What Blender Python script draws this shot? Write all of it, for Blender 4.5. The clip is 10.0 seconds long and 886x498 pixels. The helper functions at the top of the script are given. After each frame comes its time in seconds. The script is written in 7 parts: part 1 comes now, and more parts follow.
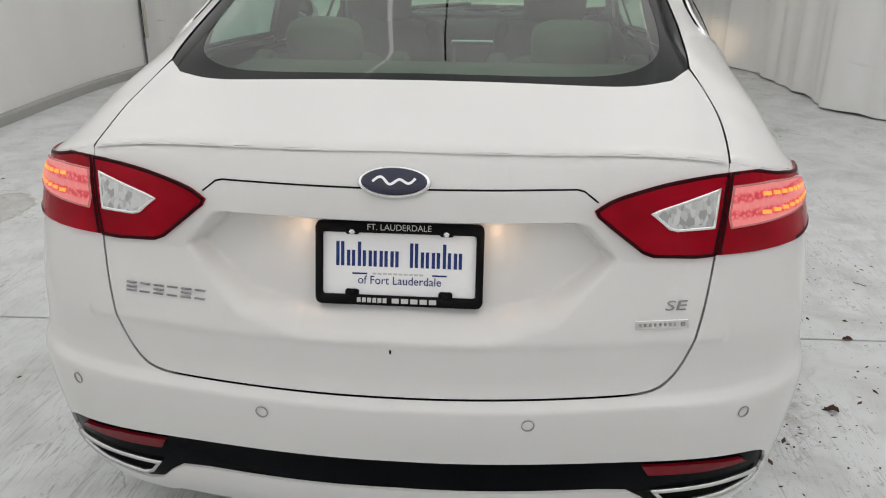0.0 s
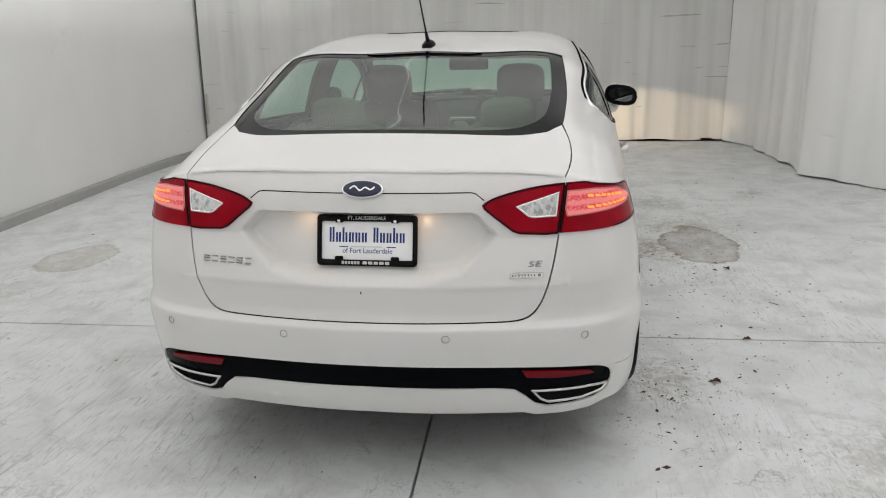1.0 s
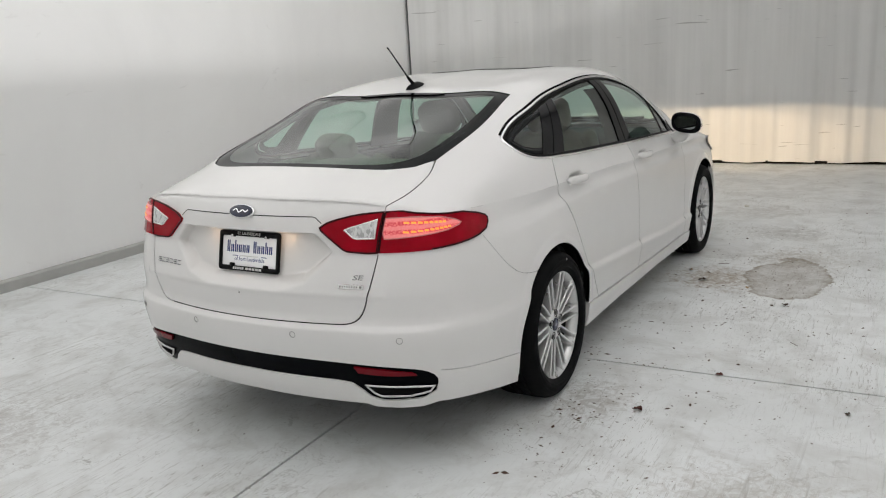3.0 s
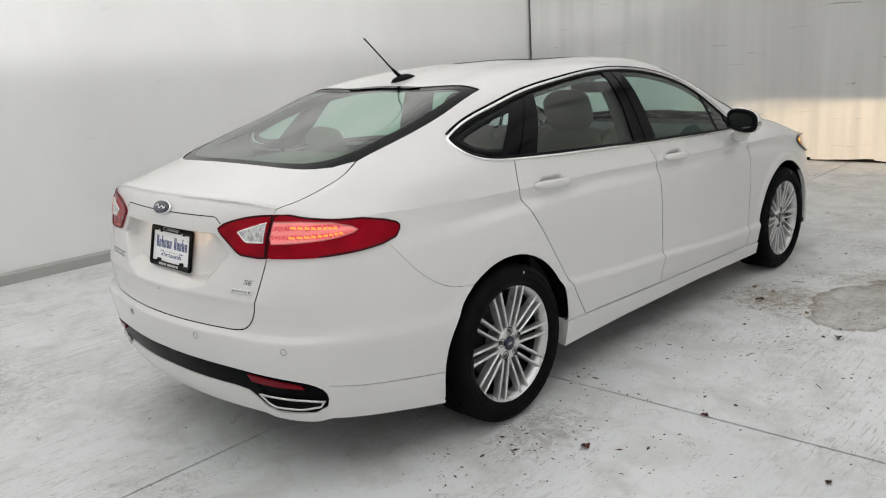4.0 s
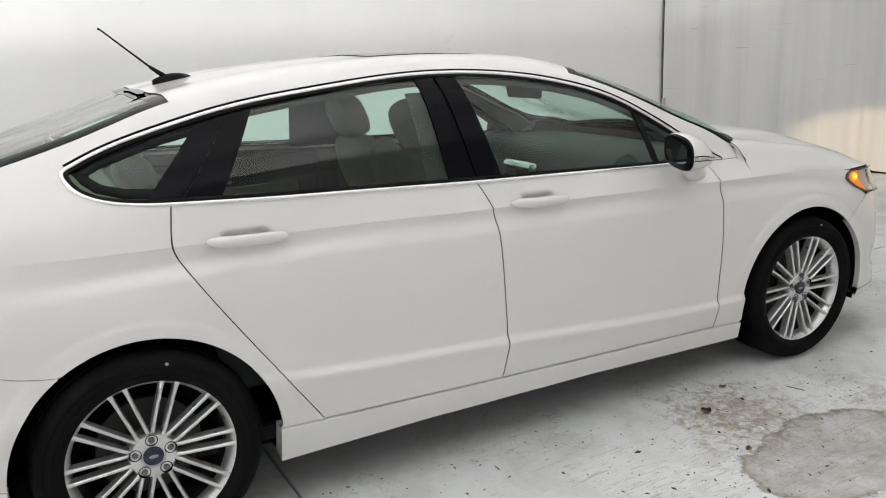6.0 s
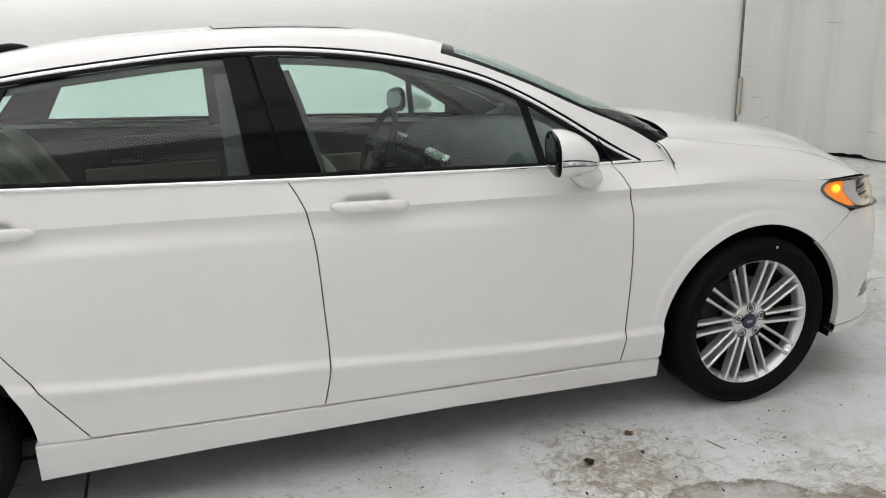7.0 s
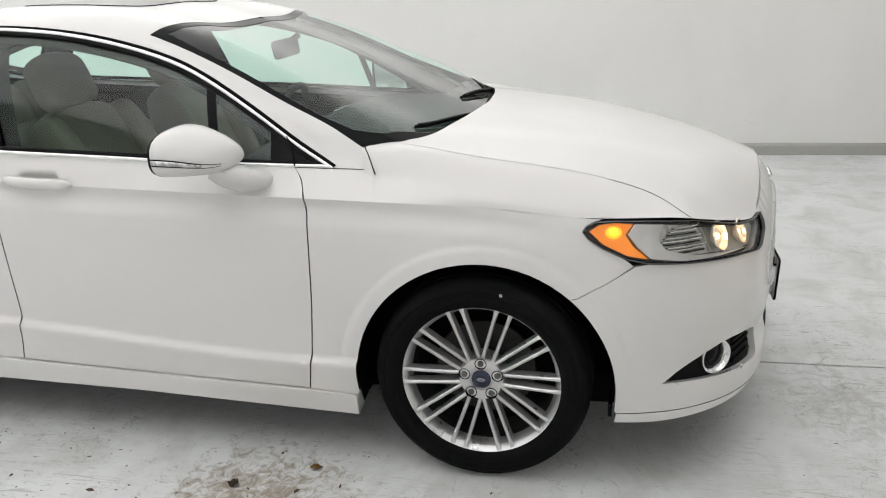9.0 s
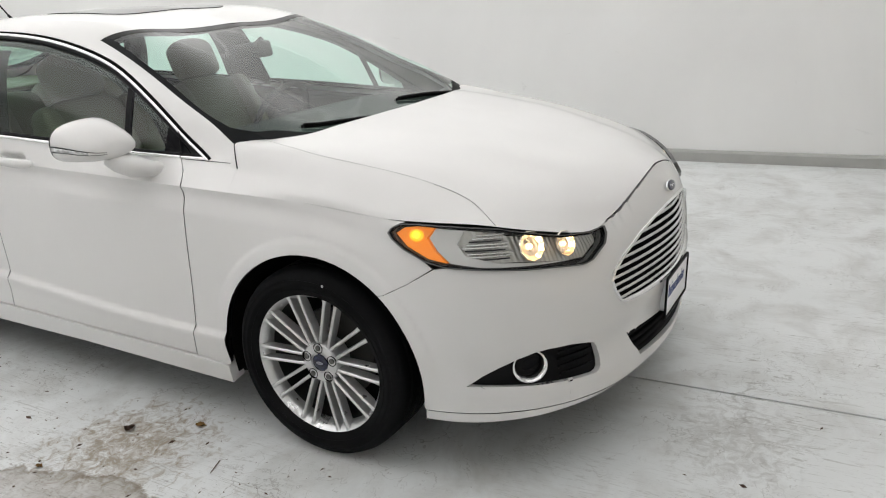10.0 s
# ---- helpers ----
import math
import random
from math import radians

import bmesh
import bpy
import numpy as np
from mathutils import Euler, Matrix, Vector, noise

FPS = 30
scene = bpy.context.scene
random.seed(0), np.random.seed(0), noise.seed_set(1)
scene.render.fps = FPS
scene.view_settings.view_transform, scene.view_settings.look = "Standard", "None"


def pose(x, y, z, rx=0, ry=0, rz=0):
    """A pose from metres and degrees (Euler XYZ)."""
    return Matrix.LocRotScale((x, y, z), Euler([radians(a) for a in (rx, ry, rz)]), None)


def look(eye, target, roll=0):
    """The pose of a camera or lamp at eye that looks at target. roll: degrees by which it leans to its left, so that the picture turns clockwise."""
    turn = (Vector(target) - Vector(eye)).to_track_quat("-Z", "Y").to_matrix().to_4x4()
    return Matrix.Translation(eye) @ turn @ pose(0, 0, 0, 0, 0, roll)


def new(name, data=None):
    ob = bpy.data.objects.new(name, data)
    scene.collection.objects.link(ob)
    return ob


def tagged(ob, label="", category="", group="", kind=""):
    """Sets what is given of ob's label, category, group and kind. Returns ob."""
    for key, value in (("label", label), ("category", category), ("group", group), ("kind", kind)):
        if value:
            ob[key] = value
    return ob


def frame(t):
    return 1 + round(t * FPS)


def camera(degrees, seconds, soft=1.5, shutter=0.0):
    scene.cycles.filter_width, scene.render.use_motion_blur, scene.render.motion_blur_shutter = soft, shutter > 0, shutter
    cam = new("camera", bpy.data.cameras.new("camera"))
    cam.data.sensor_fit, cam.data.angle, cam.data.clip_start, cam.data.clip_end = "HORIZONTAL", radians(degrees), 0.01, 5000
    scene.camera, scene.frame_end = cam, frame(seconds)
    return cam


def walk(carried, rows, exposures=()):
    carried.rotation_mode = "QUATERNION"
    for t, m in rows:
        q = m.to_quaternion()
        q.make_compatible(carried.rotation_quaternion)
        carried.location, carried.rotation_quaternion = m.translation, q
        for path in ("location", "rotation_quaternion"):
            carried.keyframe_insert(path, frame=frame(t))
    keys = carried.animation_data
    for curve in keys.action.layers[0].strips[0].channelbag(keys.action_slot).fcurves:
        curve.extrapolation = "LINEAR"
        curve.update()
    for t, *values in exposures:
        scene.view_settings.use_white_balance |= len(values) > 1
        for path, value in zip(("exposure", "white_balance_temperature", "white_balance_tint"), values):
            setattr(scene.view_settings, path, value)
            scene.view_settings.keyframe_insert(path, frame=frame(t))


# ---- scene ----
cam = camera(58.4, 10.0, soft=1.1)
PATH = [
    (0, (0.188, -1.26, 1.406), (0.029, 0.598, 0.683), 0.3),
    (0.5, (0.356, -1.777, 1.444), (0.149, 0.12, 0.847), -0.4),
    (1, (0.566, -2.208, 1.455), (0.284, -0.299, 0.931), -1.0),
    (1.5, (0.911, -2.488, 1.489), (0.493, -0.593, 1.006), -3.4),
    (2, (1.362, -2.543, 1.501), (0.784, -0.685, 1.039), -3.9),
    (2.5, (1.795, -2.397, 1.528), (1.01, -0.615, 1.071), -3.5),
    (4, (2.851, -1.316, 1.501), (1.489, 0.072, 1.031), -3.5),
    (4.5, (3.042, -0.798, 1.493), (1.554, 0.448, 1.01), -3.4),
    (5, (3.111, -0.24, 1.514), (1.533, 0.886, 1.022), -3.3),
    (5.5, (3.194, 0.322, 1.508), (1.54, 1.334, 1.019), -3.1),
    (7, (3.187, 1.985, 1.48), (1.356, 2.558, 0.916), -1.8),
    (7.5, (3.135, 2.566, 1.497), (1.257, 2.923, 0.908), -1.7),
    (8, (3.129, 3.17, 1.493), (1.223, 3.265, 0.893), -1.3),
    (8.5, (3.037, 3.746, 1.501), (1.15, 3.569, 0.863), -1.9),
    (9, (2.986, 4.33, 1.498), (1.146, 3.886, 0.852), -2.4),
    (9.5, (2.826, 4.899, 1.488), (1.071, 4.201, 0.832), -2.9),
    (10, (2.697, 5.471, 1.5), (1.055, 4.523, 0.863), -3.3),
]
walk(cam, [(t, look(eye, target, roll)) for t, eye, target, roll in PATH],
     exposures=((0, -.24), (2.5, -.24), (5.5, -.02), (7, .17), (9, .22), (10, .14)))

# ---- light ----
scene.view_settings.exposure = 0.0
world = bpy.data.worlds.new("world")
scene.world = world
world.use_nodes = True
world.node_tree.nodes["Background"].inputs[0].default_value = (.85, .9, 1, 1)
world.node_tree.nodes["Background"].inputs[1].default_value = .02


def lamp_area(name, m, sx, sy, power, colour=(1, .99, .985)):
    data = bpy.data.lights.new(name, "AREA")
    data.shape, data.size, data.size_y, data.energy, data.color = "RECTANGLE", sx, sy, power, colour
    ob = new(name, data)
    ob.matrix_world = m
    return ob


# broad lit ceiling with two thin tubes, and unseen lamps added to brighten both side walls
lamp_area("ceiling_lamp", pose(-.55, .9, 4.12), 6.5, 12.8, 142, (1, .992, .98))
for x, turn, power in ((-2.9, 62, 34), (3.1, -62, 30)):
    lamp_area("wall_fill_lamp", pose(x, .8, 3.95, 0, turn, 0), .40, 11.0, power)
for x in (-1.0, 1.8):
    lamp_area("tube_lamp", pose(x, .8, 4.0), .04, 9.4, 1.1)
# a thin unseen lamp added high on the east side; an added board keeps its light to the upper part of the opposite wall
lamp_area("wall_band_lamp", pose(4.05, .0, 2.90, 0, 90, 0), .014, 7.8, 185)
# low beams of the car: flat and wide, aimed at the far wall
for x in (.66, -.69):
    data = bpy.data.lights.new("low_beam", "SPOT")
    data.energy, data.color, data.spot_size, data.spot_blend, data.shadow_soft_size = 250, (1, .74, .46), radians(15.0), .40, .01
    ob = new("low_beam", data)
    ob.matrix_world = pose(x, 4.88, .78, 90 - 7.2, 0, 0) @ Matrix.Diagonal((5.0, 1, 1, 1))
# small warm lamps over the number plate
for x in (.175, -.205):
    data = bpy.data.lights.new("plate_light", "POINT")
    data.energy, data.color, data.shadow_soft_size = .040, (1, .64, .36), .012
    new("plate_light", data).location = (x, .082, .905)

# ---- materials ----
def shader(name, base, rough=0.5, metal=0.0, **more):
    """A principled material; more holds further sockets by name."""
    m = bpy.data.materials.new(name)
    m.use_nodes = True
    b = m.node_tree.nodes["Principled BSDF"]
    b.inputs["Base Color"].default_value = (*base, 1)
    b.inputs["Roughness"].default_value = rough
    b.inputs["Metallic"].default_value = metal
    for k, v in more.items():
        b.inputs[k.replace("_", " ")].default_value = v
    return m


def node(m, kind, **settings):
    n = m.node_tree.nodes.new(kind)
    for k, v in settings.items():
        if k == "operation":
            n.operation = v
        elif k == "blend":
            n.data_type, n.blend_type = "RGBA", v
        else:
            n.inputs[k.replace("_", " ")].default_value = v
    return n


def join(m, a, b):
    m.node_tree.links.new(a, b)


def place_of(m, scale=(1, 1, 1)):
    """World-size coordinates of the object."""
    tc, mp = m.node_tree.nodes.new("ShaderNodeTexCoord"), m.node_tree.nodes.new("ShaderNodeMapping")
    mp.inputs["Scale"].default_value = scale
    join(m, tc.outputs["Object"], mp.inputs["Vector"])
    return mp.outputs["Vector"]


def noise_of(m, vec, scale, detail=4.0, rough=0.55, distortion=0.0):
    n = node(m, "ShaderNodeTexNoise", Scale=scale, Detail=detail, Roughness=rough, Distortion=distortion)
    join(m, vec, n.inputs["Vector"])
    return n.outputs["Fac"]


def ramp_of(m, fac, stops):
    r = m.node_tree.nodes.new("ShaderNodeValToRGB")
    while len(r.color_ramp.elements) < len(stops):
        r.color_ramp.elements.new(0.5)
    for e, (p, c) in zip(r.color_ramp.elements, stops):
        e.position, e.color = p, (*c, 1) if isinstance(c, tuple) else (c, c, c, 1)
    join(m, fac, r.inputs["Fac"])
    return r.outputs["Color"]


def mix_of(m, fac, a, b, blend="MIX"):
    n = m.node_tree.nodes.new("ShaderNodeMix")
    n.data_type, n.blend_type = "RGBA", blend
    for socket, v in ((n.inputs["Factor"], fac), (n.inputs[6], a), (n.inputs[7], b)):
        if isinstance(v, (int, float)):
            socket.default_value = v
        elif isinstance(v, tuple):
            socket.default_value = (*v, 1)
        else:
            join(m, v, socket)
    return n.outputs[2]


def bump_of(m, height_socket, strength, distance):
    n = node(m, "ShaderNodeBump", Strength=strength, Distance=distance)
    join(m, height_socket, n.inputs["Height"])
    join(m, n.outputs["Normal"], m.node_tree.nodes["Principled BSDF"].inputs["Normal"])


def into(m, socket, name):
    join(m, socket, m.node_tree.nodes["Principled BSDF"].inputs[name])


def paint():
    m = shader("pearl_white_paint", (.79, .78, .765), 0.34, Coat_Weight=0.7, Coat_Roughness=0.04, Coat_IOR=1.5)
    v = place_of(m)
    fine = noise_of(m, v, 900, 1)
    dust = noise_of(m, v, 5, 5, 0.6)
    into(m, mix_of(m, ramp_of(m, dust, ((.3, .0), (.75, .22))), (.755, .745, .735), (.705, .695, .685)), "Base Color")
    into(m, ramp_of(m, dust, ((.3, .28), (.8, .42))), "Roughness")
    bump_of(m, fine, .03, .0004)
    return m


def window_glass(name, tint, gloss=1.0):
    """Thin tinted glass: clear through, mirror-like by its angle."""
    m = bpy.data.materials.new(name)
    m.use_nodes = True
    t = m.node_tree
    t.nodes.remove(t.nodes["Principled BSDF"])
    clear, shine, mix, edge = (t.nodes.new(k) for k in ("ShaderNodeBsdfTransparent", "ShaderNodeBsdfGlossy", "ShaderNodeMixShader", "ShaderNodeLayerWeight"))
    clear.inputs["Color"].default_value = (*tint, 1)
    shine.inputs["Roughness"].default_value = 0.015
    shine.inputs["Color"].default_value = (gloss, gloss, gloss, 1)
    edge.inputs["Blend"].default_value = 0.5
    steep = node(m, "ShaderNodeMath", operation="POWER")
    join(m, edge.outputs["Facing"], steep.inputs[0])
    steep.inputs[1].default_value = 5.0
    share = node(m, "ShaderNodeMath", operation="MULTIPLY_ADD")
    join(m, steep.outputs[0], share.inputs[0])
    share.inputs[1].default_value, share.inputs[2].default_value = .92, .05
    join(m, share.outputs[0], mix.inputs[0])
    join(m, clear.outputs[0], mix.inputs[1])
    join(m, shine.outputs[0], mix.inputs[2])
    join(m, mix.outputs[0], t.nodes["Material Output"].inputs["Surface"])
    return m


def glow(name, colour, strength, base=None):
    m = shader(name, base or colour, 0.3)
    b = m.node_tree.nodes["Principled BSDF"]
    b.inputs["Emission Color"].default_value = (*colour, 1)
    b.inputs["Emission Strength"].default_value = strength
    return m


def grained(name, base, rough, scale, amount=.25, bump=.2, distance=.0008, metal=0.0):
    """A plain material with fine grain and a slow change of tone."""
    m = shader(name, base, rough, metal)
    v = place_of(m)
    dark = tuple(c * (1 - amount) for c in base)
    into(m, mix_of(m, noise_of(m, v, 6, 5, .6), dark, base), "Base Color")
    into(m, ramp_of(m, noise_of(m, v, 11, 4), ((.3, max(rough - .1, .02)), (.7, min(rough + .1, 1)))), "Roughness")
    bump_of(m, noise_of(m, v, scale, 3), bump, distance)
    return m


def lit_lens():
    """Lamp lens lit from within: fine level bands of prisms, beaded and paler towards their middle."""
    m = glow("lit_pink_lens", (1.0, .26, .26), .62, (.42, .05, .06))
    v = place_of(m)
    band = node(m, "ShaderNodeTexWave", Scale=11.0, Distortion=1.2, Detail=2.0)
    band.bands_direction = "Z"
    join(m, v, band.inputs["Vector"])
    vo = node(m, "ShaderNodeTexVoronoi", Scale=130.0)
    join(m, v, vo.inputs["Vector"])
    bead = ramp_of(m, vo.outputs["Distance"], ((.15, (1.0, .34, .31)), (.62, (.62, .03, .05))))
    into(m, mix_of(m, ramp_of(m, band.outputs["Fac"], ((.25, 0.0), (.8, .70))), bead, (1.0, .44, .40)), "Emission Color")
    return m


PAINT = paint()
CHROME = shader("chrome", (.82, .82, .82), .09, 1.0)
CHROME_DULL = shader("satin_chrome", (.62, .62, .62), .25, 1.0)
ALLOY = grained("silver_alloy", (.72, .72, .72), .34, 300, .12, .05, .0003, .75)
PIANO = shader("gloss_black", (.003, .0032, .0045), .08, Specular_IOR_Level=.09)
PLASTIC = grained("black_plastic", (.009, .009, .010), .5, 500, .3, .25, .0004)
PLASTIC.node_tree.nodes["Principled BSDF"].inputs["Specular IOR Level"].default_value = .08
RUBBER = grained("tyre_rubber", (.0066, .0068, .0074), .65, 260, .35, .3, .0006)
RUBBER.node_tree.nodes["Principled BSDF"].inputs["Specular IOR Level"].default_value = .06
DARK = shader("dark_underside", (.010, .010, .010), .9, Specular_IOR_Level=.0)
GAP = shader("dark_gap", (.016, .016, .016), .9, Specular_IOR_Level=.0)
GLASS = window_glass("tinted_glass", (.79, .95, .89))
GLASS_REAR = window_glass("tinted_rear_glass", (.46, .70, .58))
GLASS_CLEAR = window_glass("clear_lens", (.93, .93, .93))
FRIT = shader("black_glass_border", (.010, .011, .012), .06, Specular_IOR_Level=.06)
VALANCE = shader("black_valance_plastic", (.0030, .0034, .0046), .25, Specular_IOR_Level=.03)
RED = glow("red_lens", (.60, .0, .02), .05, (.26, .001, .009))
RED.node_tree.nodes["Principled BSDF"].inputs["Roughness"].default_value = .12
RED.node_tree.nodes["Principled BSDF"].inputs["Specular IOR Level"].default_value = .12
_v = place_of(RED, (1, 1, 1))
into(RED, mix_of(RED, ramp_of(RED, noise_of(RED, _v, 9, 2), ((.3, 0.0), (.7, 1.0))), (.20, .001, .006), (.32, .002, .012)), "Base Color")
RING_GREY = shader("grey_sensor_ring", (.30, .30, .29), .6)
RED_DARK = shader("dark_red_lens", (.030, .001, .003), .4, Specular_IOR_Level=.1)
RED_LIT = lit_lens()
RED_RIM = shader("pink_lens_edge", (.62, .20, .20), .2)
BADGE = shader("polished_badge_metal", (.34, .34, .35), .2, 1.0)
SMOKED = shader("smoked_reflector", (.20, .20, .20), .28, .8)
LED = glow("lit_led", (1.0, .32, .04), 1.2, (.8, .2, .05))
SILVER = shader("silver_reflector", (.80, .80, .79), .16, 1.0)
LENS_GREY = shader("clear_reversing_lens", (.55, .55, .55), .12, .35, Coat_Weight=.8)
# glints of the lens facets are put into the base colour as uneven greys
_vo = node(LENS_GREY, "ShaderNodeTexVoronoi", Scale=120.0)
join(LENS_GREY, place_of(LENS_GREY, (1, 1, .6)), _vo.inputs["Vector"])
into(LENS_GREY, ramp_of(LENS_GREY, _vo.outputs["Color"], ((.25, .42), (.45, .62), (.75, .76))), "Base Color")
AMBER = glow("amber_lens", (1.0, .25, .005), .42, (.9, .28, .015))
AMBER_LIT = glow("lit_amber_bulb", (1.0, .55, .02), 2.6)
WARM_LIT = glow("lit_headlamp_bulb", (1.0, .70, .36), 2.2)
PLATE_LIT = glow("lit_plate_lamp", (1.0, .75, .45), .12, (.5, .45, .38))
REFLEX = shader("red_reflector", (.16, .004, .010), .12, Specular_IOR_Level=.2)
WARM_BOWL = shader("warm_reflector_bowl", (.88, .82, .70), .32, .85)
AMBER_GLOW = glow("glowing_amber_lens", (1.0, .42, .01), 1.1, (.9, .4, .02))
PALE_REFLECTOR = shader("pale_reflector", (.72, .72, .71), .35, .5)
FLUTED = shader("fluted_reflector", (.66, .65, .62), .34, .8)
_w = node(FLUTED, "ShaderNodeTexWave", Scale=26.0, Distortion=3.0, Detail=2.0)
_w.bands_direction = "X"
join(FLUTED, place_of(FLUTED, (1, .7, .35)), _w.inputs["Vector"])
bump_of(FLUTED, _w.outputs["Fac"], .5, .004)
GREY_TRIM = grained("grey_pillar_trim", (.05, .051, .048), .8, 240, .2, .05, .0004)
GREY_TRIM.node_tree.nodes["Principled BSDF"].inputs["Specular IOR Level"].default_value = .05
LEATHER = grained("beige_leather", (.185, .168, .118), .55, 180, .18, .05, .0006)
TRIM_DARK = grained("charcoal_trim", (.026, .028, .029), .6, 240, .3, .05, .0004)
TRIM_DARK.node_tree.nodes["Principled BSDF"].inputs["Specular IOR Level"].default_value = .15
HEADLINER = grained("pale_headliner", (.13, .126, .11), .9, 300, .12, .05, .0004)
SCREEN = shader("dark_screen", (.02, .03, .035), .15)
WHITE_PLATE = shader("white_plate", (.96, .96, .97), .5)
NAVY = shader("navy_ink", (.006, .028, .17), .5)
BLUE_BADGE = shader("dark_blue_enamel", (.004, .008, .040), .12, Coat_Weight=.4)
LETTER_GREY = shader("pale_grey_ink", (.62, .62, .60), .5)
MIRROR = shader("mirror", (.20, .215, .22), .02, 1.0)
NUT = shader("dark_steel_nut", (.16, .16, .155), .3, .9)
BARREL = grained("dark_grey_barrel", (.05, .05, .05), .5, 300, .2, .05, .0003, .4)
DISC = grained("steel_disc", (.055, .053, .05), .5, 400, .3, .2, .0005, .6)


# ---- surface tools ----
def pchip(xk, yk, x):
    """Monotone cubic through the knots, carried on straight past the ends."""
    xk, yk, x = np.asarray(xk, float), np.asarray(yk, float), np.asarray(x, float)
    h = np.diff(xk)
    d = np.diff(yk) / h
    m = np.zeros(len(xk))
    m[0], m[-1] = d[0], d[-1]
    for i in range(1, len(xk) - 1):
        if d[i - 1] * d[i] > 0:
            a, b = 2 * h[i] + h[i - 1], h[i] + 2 * h[i - 1]
            m[i] = (a + b) / (a / d[i - 1] + b / d[i])
    i = np.clip(np.searchsorted(xk, x) - 1, 0, len(h) - 1)
    t = (x - xk[i]) / h[i]
    y = ((1 + 2 * t) * (1 - t) ** 2 * yk[i] + t * (1 - t) ** 2 * h[i] * m[i]
         + t * t * (3 - 2 * t) * yk[i + 1] + t * t * (t - 1) * h[i] * m[i + 1])
    y = np.where(t < 0, yk[0] + (x - xk[0]) * m[0], y)
    return np.where((t > 1) & (i == len(h) - 1), yk[-1] + (x - xk[-1]) * m[-1], y)


def spline(xk, yk, x):
    """Natural cubic spline through the knots."""
    xk, yk, x = np.asarray(xk, float), np.asarray(yk, float), np.asarray(x, float)
    n, h = len(xk), np.diff(xk)
    a, r = np.eye(n), np.zeros(n)
    for i in range(1, n - 1):
        a[i, i - 1:i + 2] = h[i - 1], 2 * (h[i - 1] + h[i]), h[i]
        r[i] = 6 * ((yk[i + 1] - yk[i]) / h[i] - (yk[i] - yk[i - 1]) / h[i - 1])
    m = np.linalg.solve(a, r)
    i = np.clip(np.searchsorted(xk, x) - 1, 0, n - 2)
    p, q = xk[i + 1] - x, x - xk[i]
    return (m[i] * p ** 3 + m[i + 1] * q ** 3) / (6 * h[i]) + (yk[i] / h[i] - m[i] * h[i] / 6) * p + (yk[i + 1] / h[i] - m[i + 1] * h[i] / 6) * q


def soften(rows, times, axis=0):
    for _ in range(times):
        rows = np.moveaxis(rows, axis, 0)
        rows = np.concatenate([rows[:1], (rows[:-2] + 2 * rows[1:-1] + rows[2:]) / 4, rows[-1:]])
        rows = np.moveaxis(rows, 0, axis)
    return rows


class Sheet:
    """A smooth surface over two parameters, kept as a fine table."""

    def __init__(self, a, b, xyz, flip=1.0):
        self.a, self.b, self.xyz = a, b, xyz
        self.settle(flip)

    def settle(self, flip):
        da = np.gradient(self.xyz, self.a, axis=0)
        db = np.gradient(self.xyz, self.b, axis=1)
        n = np.cross(da, db) * flip
        n[:, :, 0] = np.where(np.abs(self.xyz[:, :, 0]) < 1e-4, 0, n[:, :, 0])
        self.n = n / np.maximum(np.linalg.norm(n, axis=2, keepdims=True), 1e-9)

    def at(self, ab, off=0.0):
        ab = np.asarray(ab, float).reshape(-1, 2)
        i = np.clip((ab[:, 0] - self.a[0]) / (self.a[1] - self.a[0]), 0, len(self.a) - 1.001)
        j = np.clip((ab[:, 1] - self.b[0]) / (self.b[1] - self.b[0]), 0, len(self.b) - 1.001)
        i0, j0 = i.astype(int), j.astype(int)
        fi, fj = (i - i0)[:, None], (j - j0)[:, None]

        def mix(t):
            return (t[i0, j0] * (1 - fi) + t[i0 + 1, j0] * fi) * (1 - fj) + (t[i0, j0 + 1] * (1 - fi) + t[i0 + 1, j0 + 1] * fi) * fj

        n = mix(self.n)
        n /= np.linalg.norm(n, axis=1, keepdims=True)
        return mix(self.xyz) + n * off, n


def dense(points, step=0.02):
    """A polyline with points added along its straight stretches."""
    out = []
    for p, q in zip(points, points[1:]):
        n = max(1, int(math.ceil(math.dist(p, q) / step)))
        out += [(p[0] + (q[0] - p[0]) * k / n, p[1] + (q[1] - p[1]) * k / n) for k in range(n)]
    return out + [tuple(points[-1])]


def flow(points, step=0.02):
    """A smooth curve through the points."""
    p = np.array(points, float)
    s = np.r_[0, np.cumsum(np.hypot(*np.diff(p, axis=0).T))]
    t = np.linspace(0, s[-1], max(2, int(s[-1] / step) + 1))
    if len(p) == 2:
        return dense(points, step)
    return list(zip(spline(s, p[:, 0], t).tolist(), spline(s, p[:, 1], t).tolist()))


def arc(cx, cz, r, a0, a1, n=28):
    return [(cx + r * math.cos(radians(a0 + (a1 - a0) * k / n)), cz + r * math.sin(radians(a0 + (a1 - a0) * k / n))) for k in range(n + 1)]


def area(poly):
    return sum(p[0] * q[1] - q[0] * p[1] for p, q in zip(poly, poly[1:] + poly[:1])) / 2


